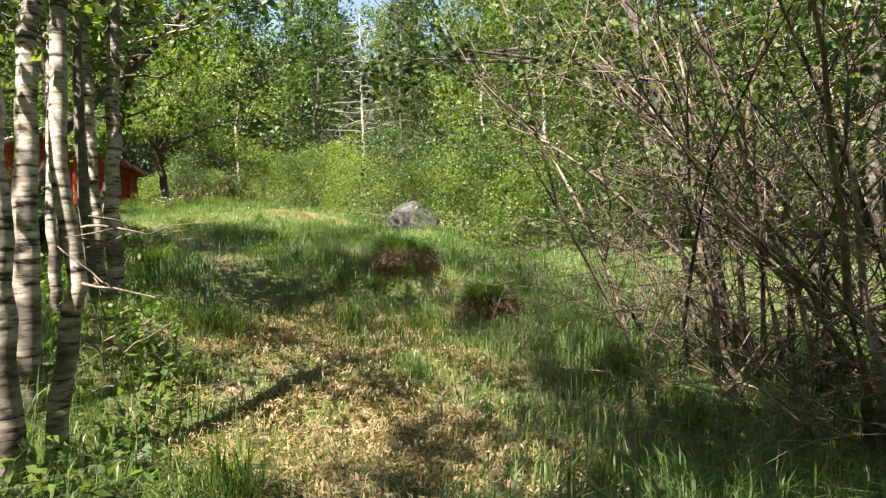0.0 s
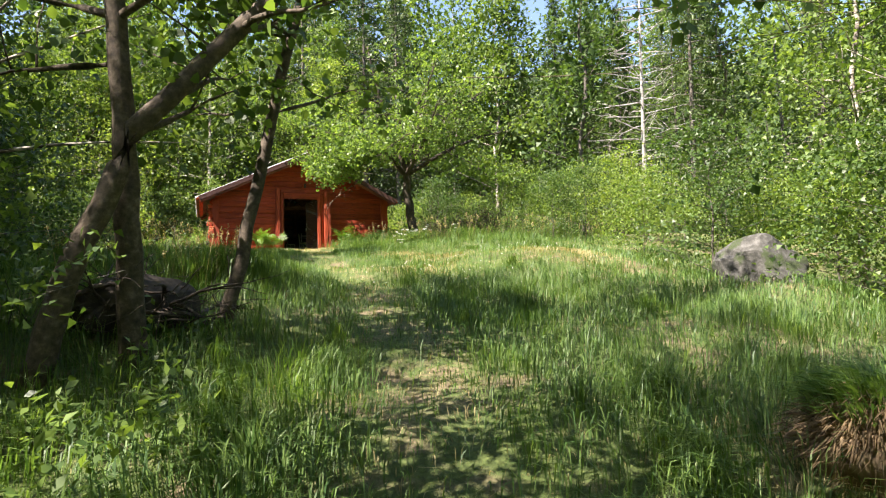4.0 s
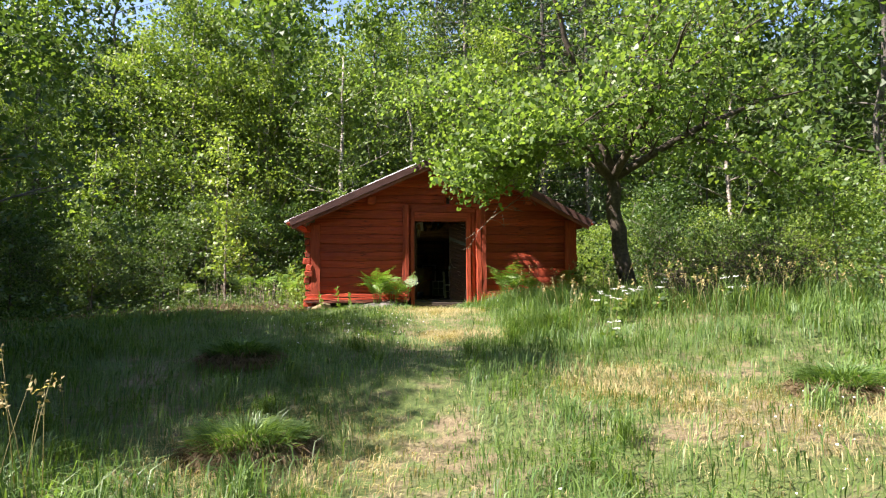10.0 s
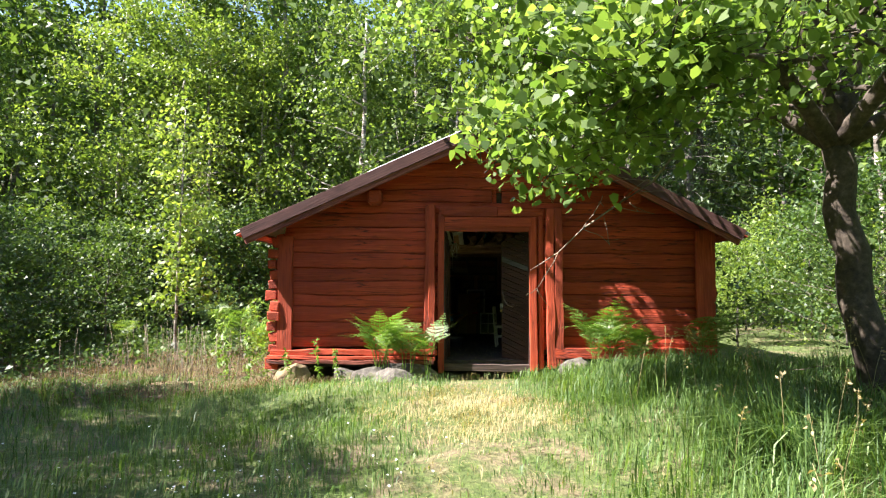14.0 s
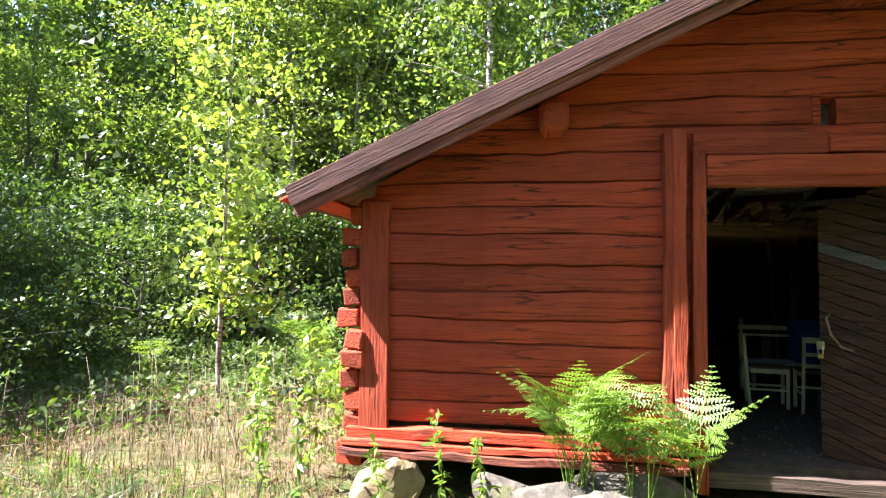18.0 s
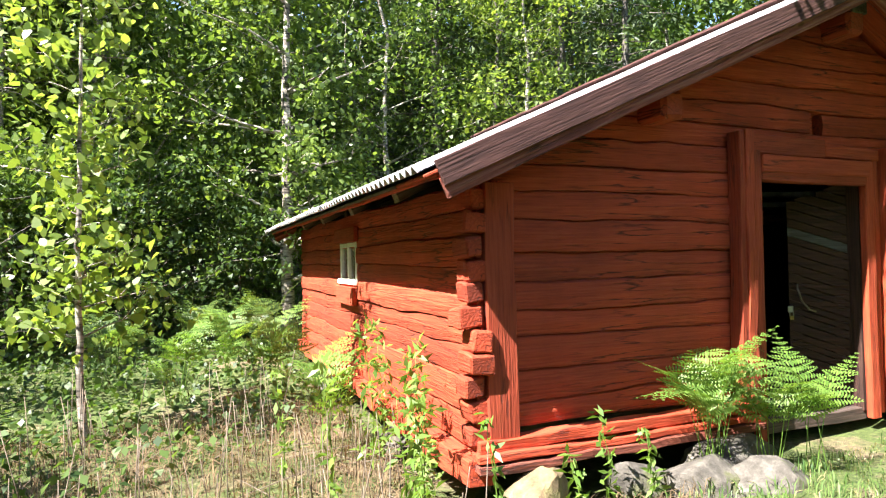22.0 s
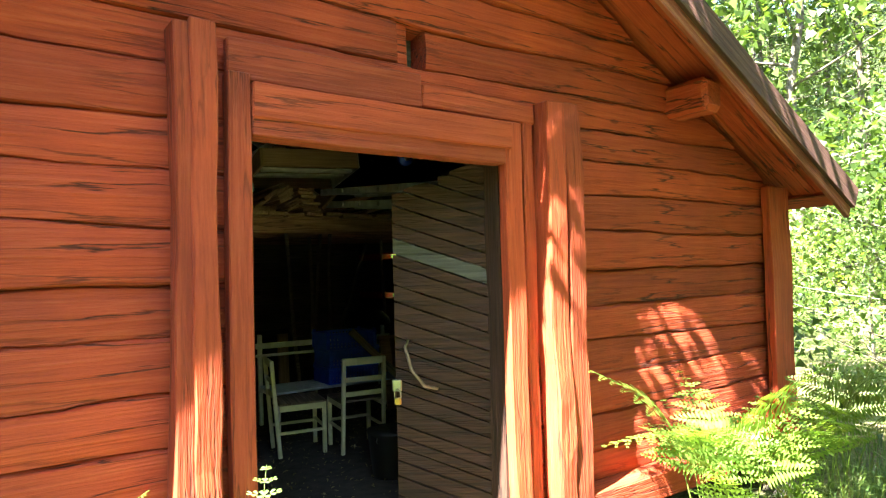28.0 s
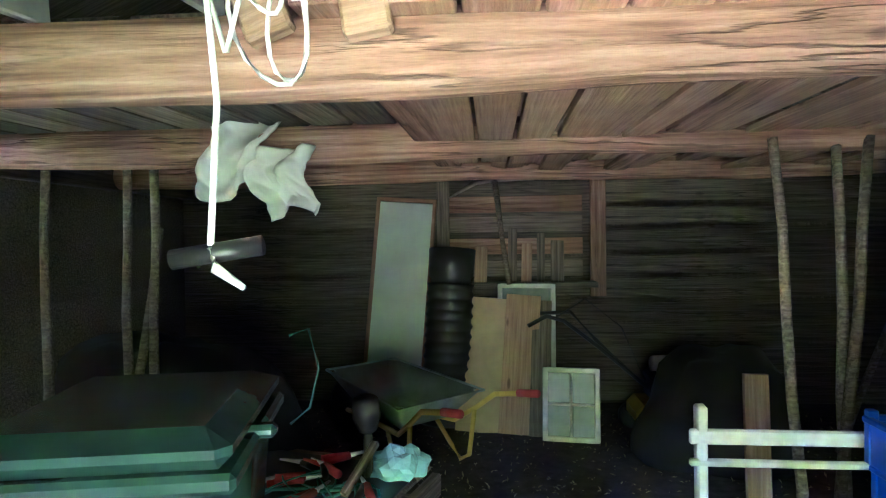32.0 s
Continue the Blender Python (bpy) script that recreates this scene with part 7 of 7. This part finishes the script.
def meadow():
    q = np.random.default_rng(3)
    n = 520000
    x, y = q.uniform(-3, 14.5, n), q.uniform(-2.5, 27.0, n)
    off = np.abs(x - path_x(y))
    p1, p2 = patch(x, y, 0.45, 1.0), patch(x, y, 1.7, 4.0)
    dry = 0.5 * p1 + 0.6 * p2
    dens = np.clip(0.30 + 0.55 * np.exp(-((off - 1.2) / 3.0) ** 2), 0, 1) * np.clip(0.75 - 0.9 * dry, 0.10, 1)
    dens = np.where(off < 0.28, dens * 0.45, dens)
    bare = bare_spots(x, y)
    dens = dens * (1 - 0.85 * bare)
    dens = np.where((x > 6.6) & (x < 12) & (y > 21.5), np.maximum(dens, 0.6), dens)
    keep = (q.random(n) < dens * 1.05) & ~((x > 2.9) & (y > 26.9))
    x, y, p1, p2, off = x[keep], y[keep], p1[keep], p2[keep], off[keep]
    length = (0.15 + 0.16 * np.clip(p2 + 0.3, 0, 1) + 0.10 * np.clip(-p1, 0, 1)) * q.uniform(0.6, 1.4, len(x))
    length *= np.where(off < 0.4, 0.5, 1.0) * np.where((x < 3.6) & (y > 7), 1.25, 1.0)
    length *= np.interp(y, (13, 19, 27), (1.0, 0.72, 0.5)) * np.where((x > 6.5) & (y > 19), 1.5, 1.0)
    blades("meadow_grass", x, y, length, q.uniform(0.005, 0.011, len(x)) * (1 + 0.6 * (off > 4)), q, GRASS, "short green meadow grass", 0.75)
    n = 120000
    x, y = q.uniform(-2, 14.5, n), q.uniform(-1.5, 27.0, n)
    dry = 0.5 * patch(x, y, 0.45, 1.0) + 0.6 * patch(x, y, 1.7, 4.0)
    off = np.abs(x - path_x(y))
    keep = (q.random(n) < np.clip(0.22 + 1.1 * dry + 0.35 * (off < 0.35), 0.03, 0.8)) & ~((x > 2.9) & (y > 26.9))
    x, y = x[keep], y[keep]
    n = 90000
    k = q.integers(0, len(BARE), n)
    spot = np.array(BARE)[k]
    a, d = q.uniform(0, 2 * math.pi, n), 1.5 * np.sqrt(q.uniform(0, 1, n)) * spot[:, 2]
    bx, by = spot[:, 0] + d * np.cos(a), spot[:, 1] + d * np.sin(a)
    on = (q.random(n) < bare_spots(bx, by)) & (by < 26.7)
    x, y = np.concatenate([x, bx[on]]), np.concatenate([y, by[on]])
    blades("dry_grass", x, y, q.uniform(0.03, 0.13, len(x)), q.uniform(0.004, 0.008, len(x)), q, STRAW, "flattened straw-coloured dry grass", 1.1)


def leaf_litter():
    """Brown litter on the worn spot at the path's start."""
    q = np.random.default_rng(45)
    n = 46000
    spot = np.array(BARE[:3])[q.integers(0, 3, n)]
    a, d = q.uniform(0, 2 * math.pi, n), 1.4 * np.sqrt(q.uniform(0, 1, n)) * spot[:, 2]
    x, y = spot[:, 0] + d * np.cos(a), spot[:, 1] + d * np.sin(a)
    on = q.random(n) < bare_spots(x, y)
    c = np.stack([x[on], y[on], ground_z(x[on], y[on]) + q.uniform(0.0, 0.06, int(on.sum()))], 1)
    ob = fast_mesh("leaf_litter", leaf_verts(c, 0.05, q, slim=0.13, up=2), 4, DRY_LEAF)
    tagged(ob, "brown dead leaves and straw on worn ground", "litter", kind="stuff")


leaf_litter()


def tufts():
    """Tall clumps and flowering stalks."""
    q = np.random.default_rng(8)
    xs, ys, ls = [], [], []
    for cx, cy, r, n, h in ((3.2, 12.9, 0.8, 2200, 0.58), (2.7, 13.6, 0.8, 1600, 0.55), (2.6, 12.6, 0.8, 1400, 0.48), (2.2, 14.2, 0.9, 1300, 0.48), (1.6, 16.4, 0.9, 900, 0.4), (7.1, 21.2, 0.7, 1500, 0.42), (7.6, 22.3, 0.8, 1500, 0.5), (8.4, 21.8, 0.8, 1200, 0.5), (7.3, 24.6, 0.9, 1800, 0.42), (8.1, 25.2, 0.8, 1400, 0.42), (7.9, 22.8, 0.8, 900, 0.4), (9.6, 20.8, 1.2, 900, 0.5),
                            (11.6, 21.6, 1.5, 900, 0.5), (5.6, 8.0, 0.6, 700, 0.36), (6.7, 8.0, 0.7, 800, 0.36), (5.0, 7.0, 0.5, 500, 0.3), (3.0, 7.6, 0.6, 700, 0.34), (2.6, 5.5, 0.6, 700, 0.32), (4.8, 2.8, 0.8, 900, 0.3), (5.6, 3.6, 0.9, 900, 0.3),
                            (3.6, 9.2, 0.5, 600, 0.34), (8.2, 9.4, 0.8, 600, 0.32), (9.2, 26.2, 0.6, 700, 0.34), (10.2, 26.0, 0.8, 700, 0.36)):
        a, d = q.uniform(0, 6.28, n), np.abs(q.normal(0, 0.5, n)) * r
        xs.append(cx + d * np.cos(a)), ys.append(cy + d * np.sin(a)), ls.append(h * q.uniform(0.5, 1.3, n))
    for k in range(150):
        cy = q.uniform(1.5, 20.5)
        cx = float(path_x(cy)) + q.choice((-1, 1)) * q.uniform(0.6, 4.5)
        n, r = 130, q.uniform(0.12, 0.4)
        a, d = q.uniform(0, 6.28, n), np.abs(q.normal(0, 0.5, n)) * r
        xs.append(cx + d * np.cos(a)), ys.append(cy + d * np.sin(a)), ls.append(q.uniform(0.2, 0.36) * q.uniform(0.5, 1.3, n))
    x, y, l = np.concatenate(xs), np.concatenate(ys), np.concatenate(ls)
    blades("tall_grass", x, y, l, q.uniform(0.005, 0.010, len(x)), q, GRASS, "tall green grass clumps", 0.9)
    runs, heads = [], []
    for k in range(420):
        if k < 240:
            cx, cy = q.uniform(7.0, 14.0), q.uniform(19.0, 24.0)
        else:
            cx, cy = q.uniform(1.2, 3.3), q.uniform(11.5, 17.0)
        z = gz(cx, cy)
        a, h = q.uniform(0, 6.28), q.uniform(0.45, 0.8)
        e = Vector((cx + math.cos(a) * h * 0.25, cy + math.sin(a) * h * 0.25, z + h))
        runs.append(([Vector((cx, cy, z)), Vector((cx, cy, z)).lerp(e, 0.6) + Vector((0, 0, 0.05)), e], [0.002, 0.0018, 0.001]))
        heads.append([tuple(e + Vector((q.normal() * 0.008, q.normal() * 0.008, -i * 0.012))) for i in range(7)])
    ob = tubes_part("grass_stalks", runs, STRAW, None, sides=3)
    tagged(ob, "pale flowering grass stalks", "grass", kind="stuff")
    c = np.array(heads).reshape(-1, 3)
    ob = fast_mesh("seed_heads", leaf_verts(c, 0.03, q, slim=0.25), 4, STRAW)
    tagged(ob, "pale grass seed heads", "grass", kind="stuff")


meadow()
tufts()


def fern(at, fronds, length, seed, mat, label, spread=1.0, fine=1.0):
    """Bracken: upright stalks, each with a broad three-sided blade bent over to the level."""
    r = random.Random(seed)
    root = thing("fern", at, label, "fern", "ferns round the barn")
    for k in range(fronds):
        a = k * 2.4 + r.uniform(-0.6, 0.6)
        out, L = Vector((math.cos(a), math.sin(a), 0)), length * r.uniform(0.7, 1.15)
        stalk, blade = L * r.uniform(0.35, 0.75), L * r.uniform(0.62, 0.8)
        foot = Vector((r.uniform(-1, 1), r.uniform(-1, 1), 0)) * 0.10 * spread
        pts, p, rise, level = [foot], foot.copy(), radians(r.uniform(72, 86)), radians(r.uniform(-15, 42))
        for i in range(16):
            f = i / 15
            ang = rise if f < 0.4 else rise - (rise - level) * min(1, (f - 0.4) / 0.35) * min(1.0, 0.75 + 0.25 * spread)
            step = stalk / 6.4 if f < 0.4 else blade / 9.6
            p = p + (out * math.cos(ang) + Vector((0, 0, math.sin(ang)))) * step
            pts.append(p.copy())
        m = len(pts) - 1
        verts, faces = tube(pts, [0.0045 * (1 - 0.85 * i / m) for i in range(m + 1)], 4)
        side = out.cross(Vector((0, 0, 1))).normalized()
        n = 9
        for i in range(n):
            f = 0.44 + 0.54 * (i / (n - 1)) ** 0.9
            j = min(m - 1, int(f * m))
            c = pts[j].lerp(pts[j + 1], f * m - j)
            d = (pts[j + 1] - pts[j]).normalized()
            reach = blade * 0.50 * (1 - 0.93 * (i / (n - 1)) ** 0.8) * r.uniform(0.88, 1.1)
            for s in (-1, 1):
                way = (side * s + d * 0.42 + Vector((0, 0, r.uniform(-0.18, 0.08)))).normalized()
                across = (d - way * d.dot(way)).normalized()
                nrm = way.cross(across)
                q = max(3, int(reach * fine / 0.021))
                for t in range(q):
                    g = (t + 0.4) / q
                    b0 = c + way * reach * g + Vector((0, 0, -0.12 * reach * g * g))
                    w = max(0.008, reach * 0.30 * (1 - g) ** 0.75)
                    th = reach / q * 0.46
                    for u in (-1, 1):
                        e = b0 + across * u * w + way * w * 0.35 + nrm * r.uniform(-0.15, 0.1) * w
                        o = len(verts)
                        mid = b0.lerp(e, 0.45)
                        verts += [b0 - way * th * 0.7, mid - way * th, e, mid + way * th]
                        faces.append((o, o + 1, o + 2, o + 3))
        link_mesh("frond", verts, faces, mat, root)
    return root


fern((4.66, 26.82, 2.80), 15, 0.74, 1, FERN, "bright green bracken fern against the red wall", 0.9)
fern((5.00, 26.66, 2.78), 7, 0.66, 2, FERN, "bright green bracken fern beside the doorway", 0.9)
fern((5.32, 26.55, 2.72), 4, 0.72, 12, FERN, "tall bracken fern before the doorway", 0.8)
fern((7.55, 26.65, 2.78), 13, 0.86, 3, FERN, "spreading bracken fern beside the door posts", 1.15)
fern((8.0, 26.5, 2.78), 8, 0.62, 4, FERN, "spreading bracken fern beside the red wall", 1.15)
fern((8.85, 26.65, 2.78), 9, 0.8, 5, FERN, "bracken fern at the barn corner", 1.15)
for k, (x, y, n, l) in enumerate(((2.45, 28.7, 6, 0.8), (2.3, 30.5, 7, 0.9), (1.9, 31.8, 7, 0.9), (1.3, 30.8, 7, 0.8), (0.6, 31.6, 7, 0.9), (2.4, 33.3, 7, 0.95), (-0.4, 29.8, 6, 0.8), (1.6, 33.6, 7, 0.9), (0.2, 33.4, 7, 0.9))):
    fern((x, y, gz(x, y)), n, l, 20 + k, FERN if k < 4 else LEAF, "bracken fern growing along the barn wall", 0.9, 0.7)


def herb(at, h, seed, label, leaves=44):
    r, q = random.Random(seed), np.random.default_rng(seed)
    root = thing("wild_plant", at, label, "plant")
    pts = [Vector((0.02 * math.sin(i), 0.02 * math.cos(i * 1.3), h * i / 5)) for i in range(6)]
    tube_part("stem", pts, [0.005 * (1 - 0.12 * i) for i in range(6)], FERN, root, sides=4)
    c = np.array([tuple(pts[min(5, 1 + k % 5)] + Vector((r.uniform(-1, 1), r.uniform(-1, 1), r.uniform(-1, 1))) * (0.03 if leaves < 50 else 0.075)) for k in range(leaves)])
    fast_mesh("foliage", leaf_verts(c, 0.085, q, slim=0.17), 4, FERN, root)


herb((3.78, 26.80, 2.62), 0.55, 1, "small green nettle before the barn sill")
herb((4.05, 26.72, 2.64), 0.42, 2, "thin green weed before the barn sill")
herb((3.42, 26.6, 2.62), 0.40, 3, "thin green weed beside the foundation stone")
for k, (x, y) in enumerate(((2.9, 26.6), (2.5, 26.9), (2.2, 27.4), (2.7, 29.0), (2.0, 28.0))):
    herb((x, y, gz(x, y)), 0.7 + 0.1 * (k % 3), 10 + k, "thin leggy green weed by the barn")
for k, (x, y, h) in enumerate(((2.72, 27.2, 1.0), (2.85, 27.6, 0.9), (2.6, 27.9, 1.05), (2.8, 28.3, 0.95), (2.55, 26.75, 0.8))):
    herb((x, y, gz(x, y)), h, 30 + k, "tall leafy green weed beside the barn corner", 110)


def cow_parsley(x, y, h, n, seed):
    r, q = random.Random(seed), np.random.default_rng(seed)
    root = thing("cow_parsley", (x, y, gz(x, y)), "cow parsley with white flower heads in grass", "flower", "white wild flowers")
    runs, lv = [], []
    for k in range(n):
        c = []
        a, t = r.uniform(0, 6.28), r.uniform(0.1, 0.4)
        e = Vector((math.cos(a) * t * h * 0.8, math.sin(a) * t * h * 0.8, h * r.uniform(0.7, 1.05)))
        runs.append(([Vector((0, 0, 0)), e * 0.5 + Vector((0, 0, 0.06)), e], [0.004, 0.003, 0.002]))
        for m in range(34):
            b, d = r.uniform(0, 6.28), 0.042 * math.sqrt(r.random())
            c.append(tuple(e + Vector((math.cos(b) * d, math.sin(b) * d, r.uniform(0, 0.012)))))
        fast_mesh("flower_head", leaf_verts(np.array(c), 0.012, q, slim=0.5, up=3), 4, FLOWER, root)
        for m in range(8):
            lv.append(tuple(e * r.uniform(0.2, 0.7) + Vector((r.uniform(-1, 1), r.uniform(-1, 1), 0)) * 0.07))
    tubes_part("stem", runs, FERN, root, sides=3)
    fast_mesh("foliage", leaf_verts(np.array(lv), 0.09, q, slim=0.3), 4, LEAF, root)


for k, (x, y, h, n) in enumerate(((8.05, 21.0, 0.46, 6), (8.3, 21.3, 0.50, 6), (7.85, 21.25, 0.42, 5), (8.6, 21.0, 0.5, 6), (9.4, 20.6, 0.5, 5), (13.0, 21.2, 0.6, 7), (13.6, 22.0, 0.6, 7), (7.4, 19.6, 0.3, 3))):
    cow_parsley(x, y, h, n, 300 + k)


def ground_flowers():
    q = np.random.default_rng(12)
    n = 900
    cx, cy = np.array((4.2, 8.2, 9.3, 6.4)), np.array((22.0, 15.5, 16.0, 14.0))
    k = q.integers(0, 4, n)
    x, y = cx[k] + q.normal(0, 0.7, n), cy[k] + q.normal(0, 0.8, n)
    z = ground_z(x, y) + q.uniform(0.04, 0.15, n)
    ob = fast_mesh("tiny_flowers", leaf_verts(np.stack([x, y, z], 1), 0.016, q, slim=0.6, up=3), 4, FLOWER)
    tagged(ob, "tiny white flowers scattered in grass", "flowers", kind="stuff")


ground_flowers()


def dry_litter():
    """Dead stalks and straw left of the barn."""
    q = np.random.default_rng(31)
    runs = []
    for k in range(150):
        x, y = q.uniform(0.4, 2.9), q.uniform(25.0, 29.5)
        z, h, a = gz(x, y), q.uniform(0.2, 0.75), q.uniform(0, 6.28)
        t = q.uniform(0.0, 0.25)
        runs.append(([Vector((x, y, z - 0.02)), Vector((x + math.cos(a) * t * h, y + math.sin(a) * t * h, z + h))], [0.004, 0.0025]))
    for k in range(120):
        x, y = q.uniform(-1.5, 3.0), q.uniform(24.5, 29.0)
        z, L, a = gz(x, y) + 0.03, q.uniform(0.2, 0.8), q.uniform(0, 6.28)
        runs.append(([Vector((x, y, z)), Vector((x + math.cos(a) * L, y + math.sin(a) * L, z + q.uniform(0, 0.2)))], [0.005, 0.003]))
    ob = tubes_part("dead_stalks", runs, BARK_DRY, None, sides=3)
    tagged(ob, "brown dead stalks and twigs", "twigs", kind="stuff")
    n = 34000
    x, y = q.uniform(-2.5, 5.3, n), q.uniform(24.3, 30, n)
    keep = ((x < 2.95) | (y < 27.0)) & (y > 25.0 + 0.9 * np.clip(x - 2.2, 0, 3) * 0.8)
    x, y = x[keep], y[keep]
    blades("straw_litter", x, y, q.uniform(0.05, 0.22, len(x)), q.uniform(0.004, 0.009, len(x)), q, LITTER, "matted brown dry litter by the barn", 1.3)
    n = 15000
    x, y = q.uniform(-6, 2.9, n), q.uniform(25.5, 36, n)
    keep = (x < -0.4 + 0.8 * (y - 26)) & (x < 2.8)
    x, y = x[keep], y[keep]
    n = len(x)
    c = np.stack([x, y, ground_z(x, y) + np.abs(q.normal(0, 0.16, n))], 1)
    ob = fast_mesh("undergrowth", leaf_verts(c, 0.085, q, slim=0.35, up=1), 4, LEAF_DARK)
    tagged(ob, "low green undergrowth below the trees", "plants", kind="stuff")


dry_litter()


def low_herbs():
    """Leafy weeds in the shade beside the path's first steps."""
    q = np.random.default_rng(37)
    n = 900
    x, y = q.uniform(-0.6, 2.9, n), q.uniform(2.6, 10.5, n)
    keep = (path_x(y) - x > 0.85) & (patch(x, y, 0.9, 15.0) > -0.15)
    x, y = x[keep], y[keep]
    h = q.uniform(0.10, 0.42, len(x))
    f = np.tile(np.linspace(0.25, 1.0, 9), len(x))
    bx, by, bh = np.repeat(x, 9), np.repeat(y, 9), np.repeat(h, 9)
    c = np.stack([bx + q.normal(0, 0.05, len(bx)), by + q.normal(0, 0.05, len(bx)), ground_z(bx, by) + bh * f], 1)
    ob = fast_mesh("leafy_weeds", leaf_verts(c, 0.075, q, slim=0.28, up=1.2), 4, LEAF)
    tagged(ob, "leafy green weeds in the shade of birches", "weeds", kind="stuff")


low_herbs()


def tussock(x, y, r, h, seed):
    """A worn hump of earth with dry grass on it."""
    q = np.random.default_rng(seed)
    bm = bmesh.new()
    bmesh.ops.create_icosphere(bm, subdivisions=4, radius=1.0)
    for v in bm.verts:
        p = v.co * 2.2 + Vector((seed, 0, 0))
        v.co *= 1 + noise.noise(p) * 0.25 + noise.noise(p * 3) * 0.08
        v.co = Vector((v.co.x * r, v.co.y * r * 0.8, v.co.z * h))
    root = thing("earth_hump", (x, y, gz(x, y) - 0.02), "small hump of bare earth with dry grass", "earth hump", "earth humps in the meadow")
    part("earth", bm, SOIL_DRY, root, "", True)
    # dry blades combed down over the hump, green ones on its crown
    for name, n, mat, lo, hi in (("dry_tuft", 2200, LITTER, 0.35, 1.0), ("green_tuft", 1900, GRASS, 0.0, 0.85)):
        a, d = q.uniform(0, 6.28, n), r * (lo + (hi - lo) * np.sqrt(q.uniform(0, 1, n)))
        out = np.stack([np.cos(a), np.sin(a), np.zeros(n)], 1)
        c = out * d[:, None] * np.array((1, 0.8, 1)) + np.stack([np.zeros(n), np.zeros(n), h * np.sqrt(np.clip(1 - (d / r) ** 2, 0, 1))], 1)
        L = q.uniform(0.10, 0.22, (n, 1)) * (0.6 + h)
        side = np.stack([-np.sin(a), np.cos(a), q.normal(0, 0.4, n)], 1) * 0.004
        rise = np.array((0, 0, 1.0)) * (0.35 if mat is LITTER else 1.2)
        mid = c + (out * 0.5 + rise * 0.5 + q.normal(0, 0.15, (n, 3))) * L
        tip = mid + (out * 0.7 - rise * (0.9 if mat is LITTER else -0.1) + q.normal(0, 0.12, (n, 3))) * L * 0.8
        fast_mesh(name, np.stack([c, mid - side, tip, mid + side], 1).reshape(-1, 3), 4, mat, root)


SOIL_DRY = plain("bare_dry_earth", (0.20, 0.145, 0.085), 0.95, 0, 0.45, 9, 1.0)
for k, (x, y, r, h) in enumerate(((6.0, 6.8, 0.42, 0.34), (5.65, 4.9, 0.34, 0.36), (4.0, 17.3, 0.42, 0.16), (3.4, 19.6, 0.4, 0.16), (8.6, 17.6, 0.4, 0.12))):
    tussock(x, y, r, h, 400 + k)
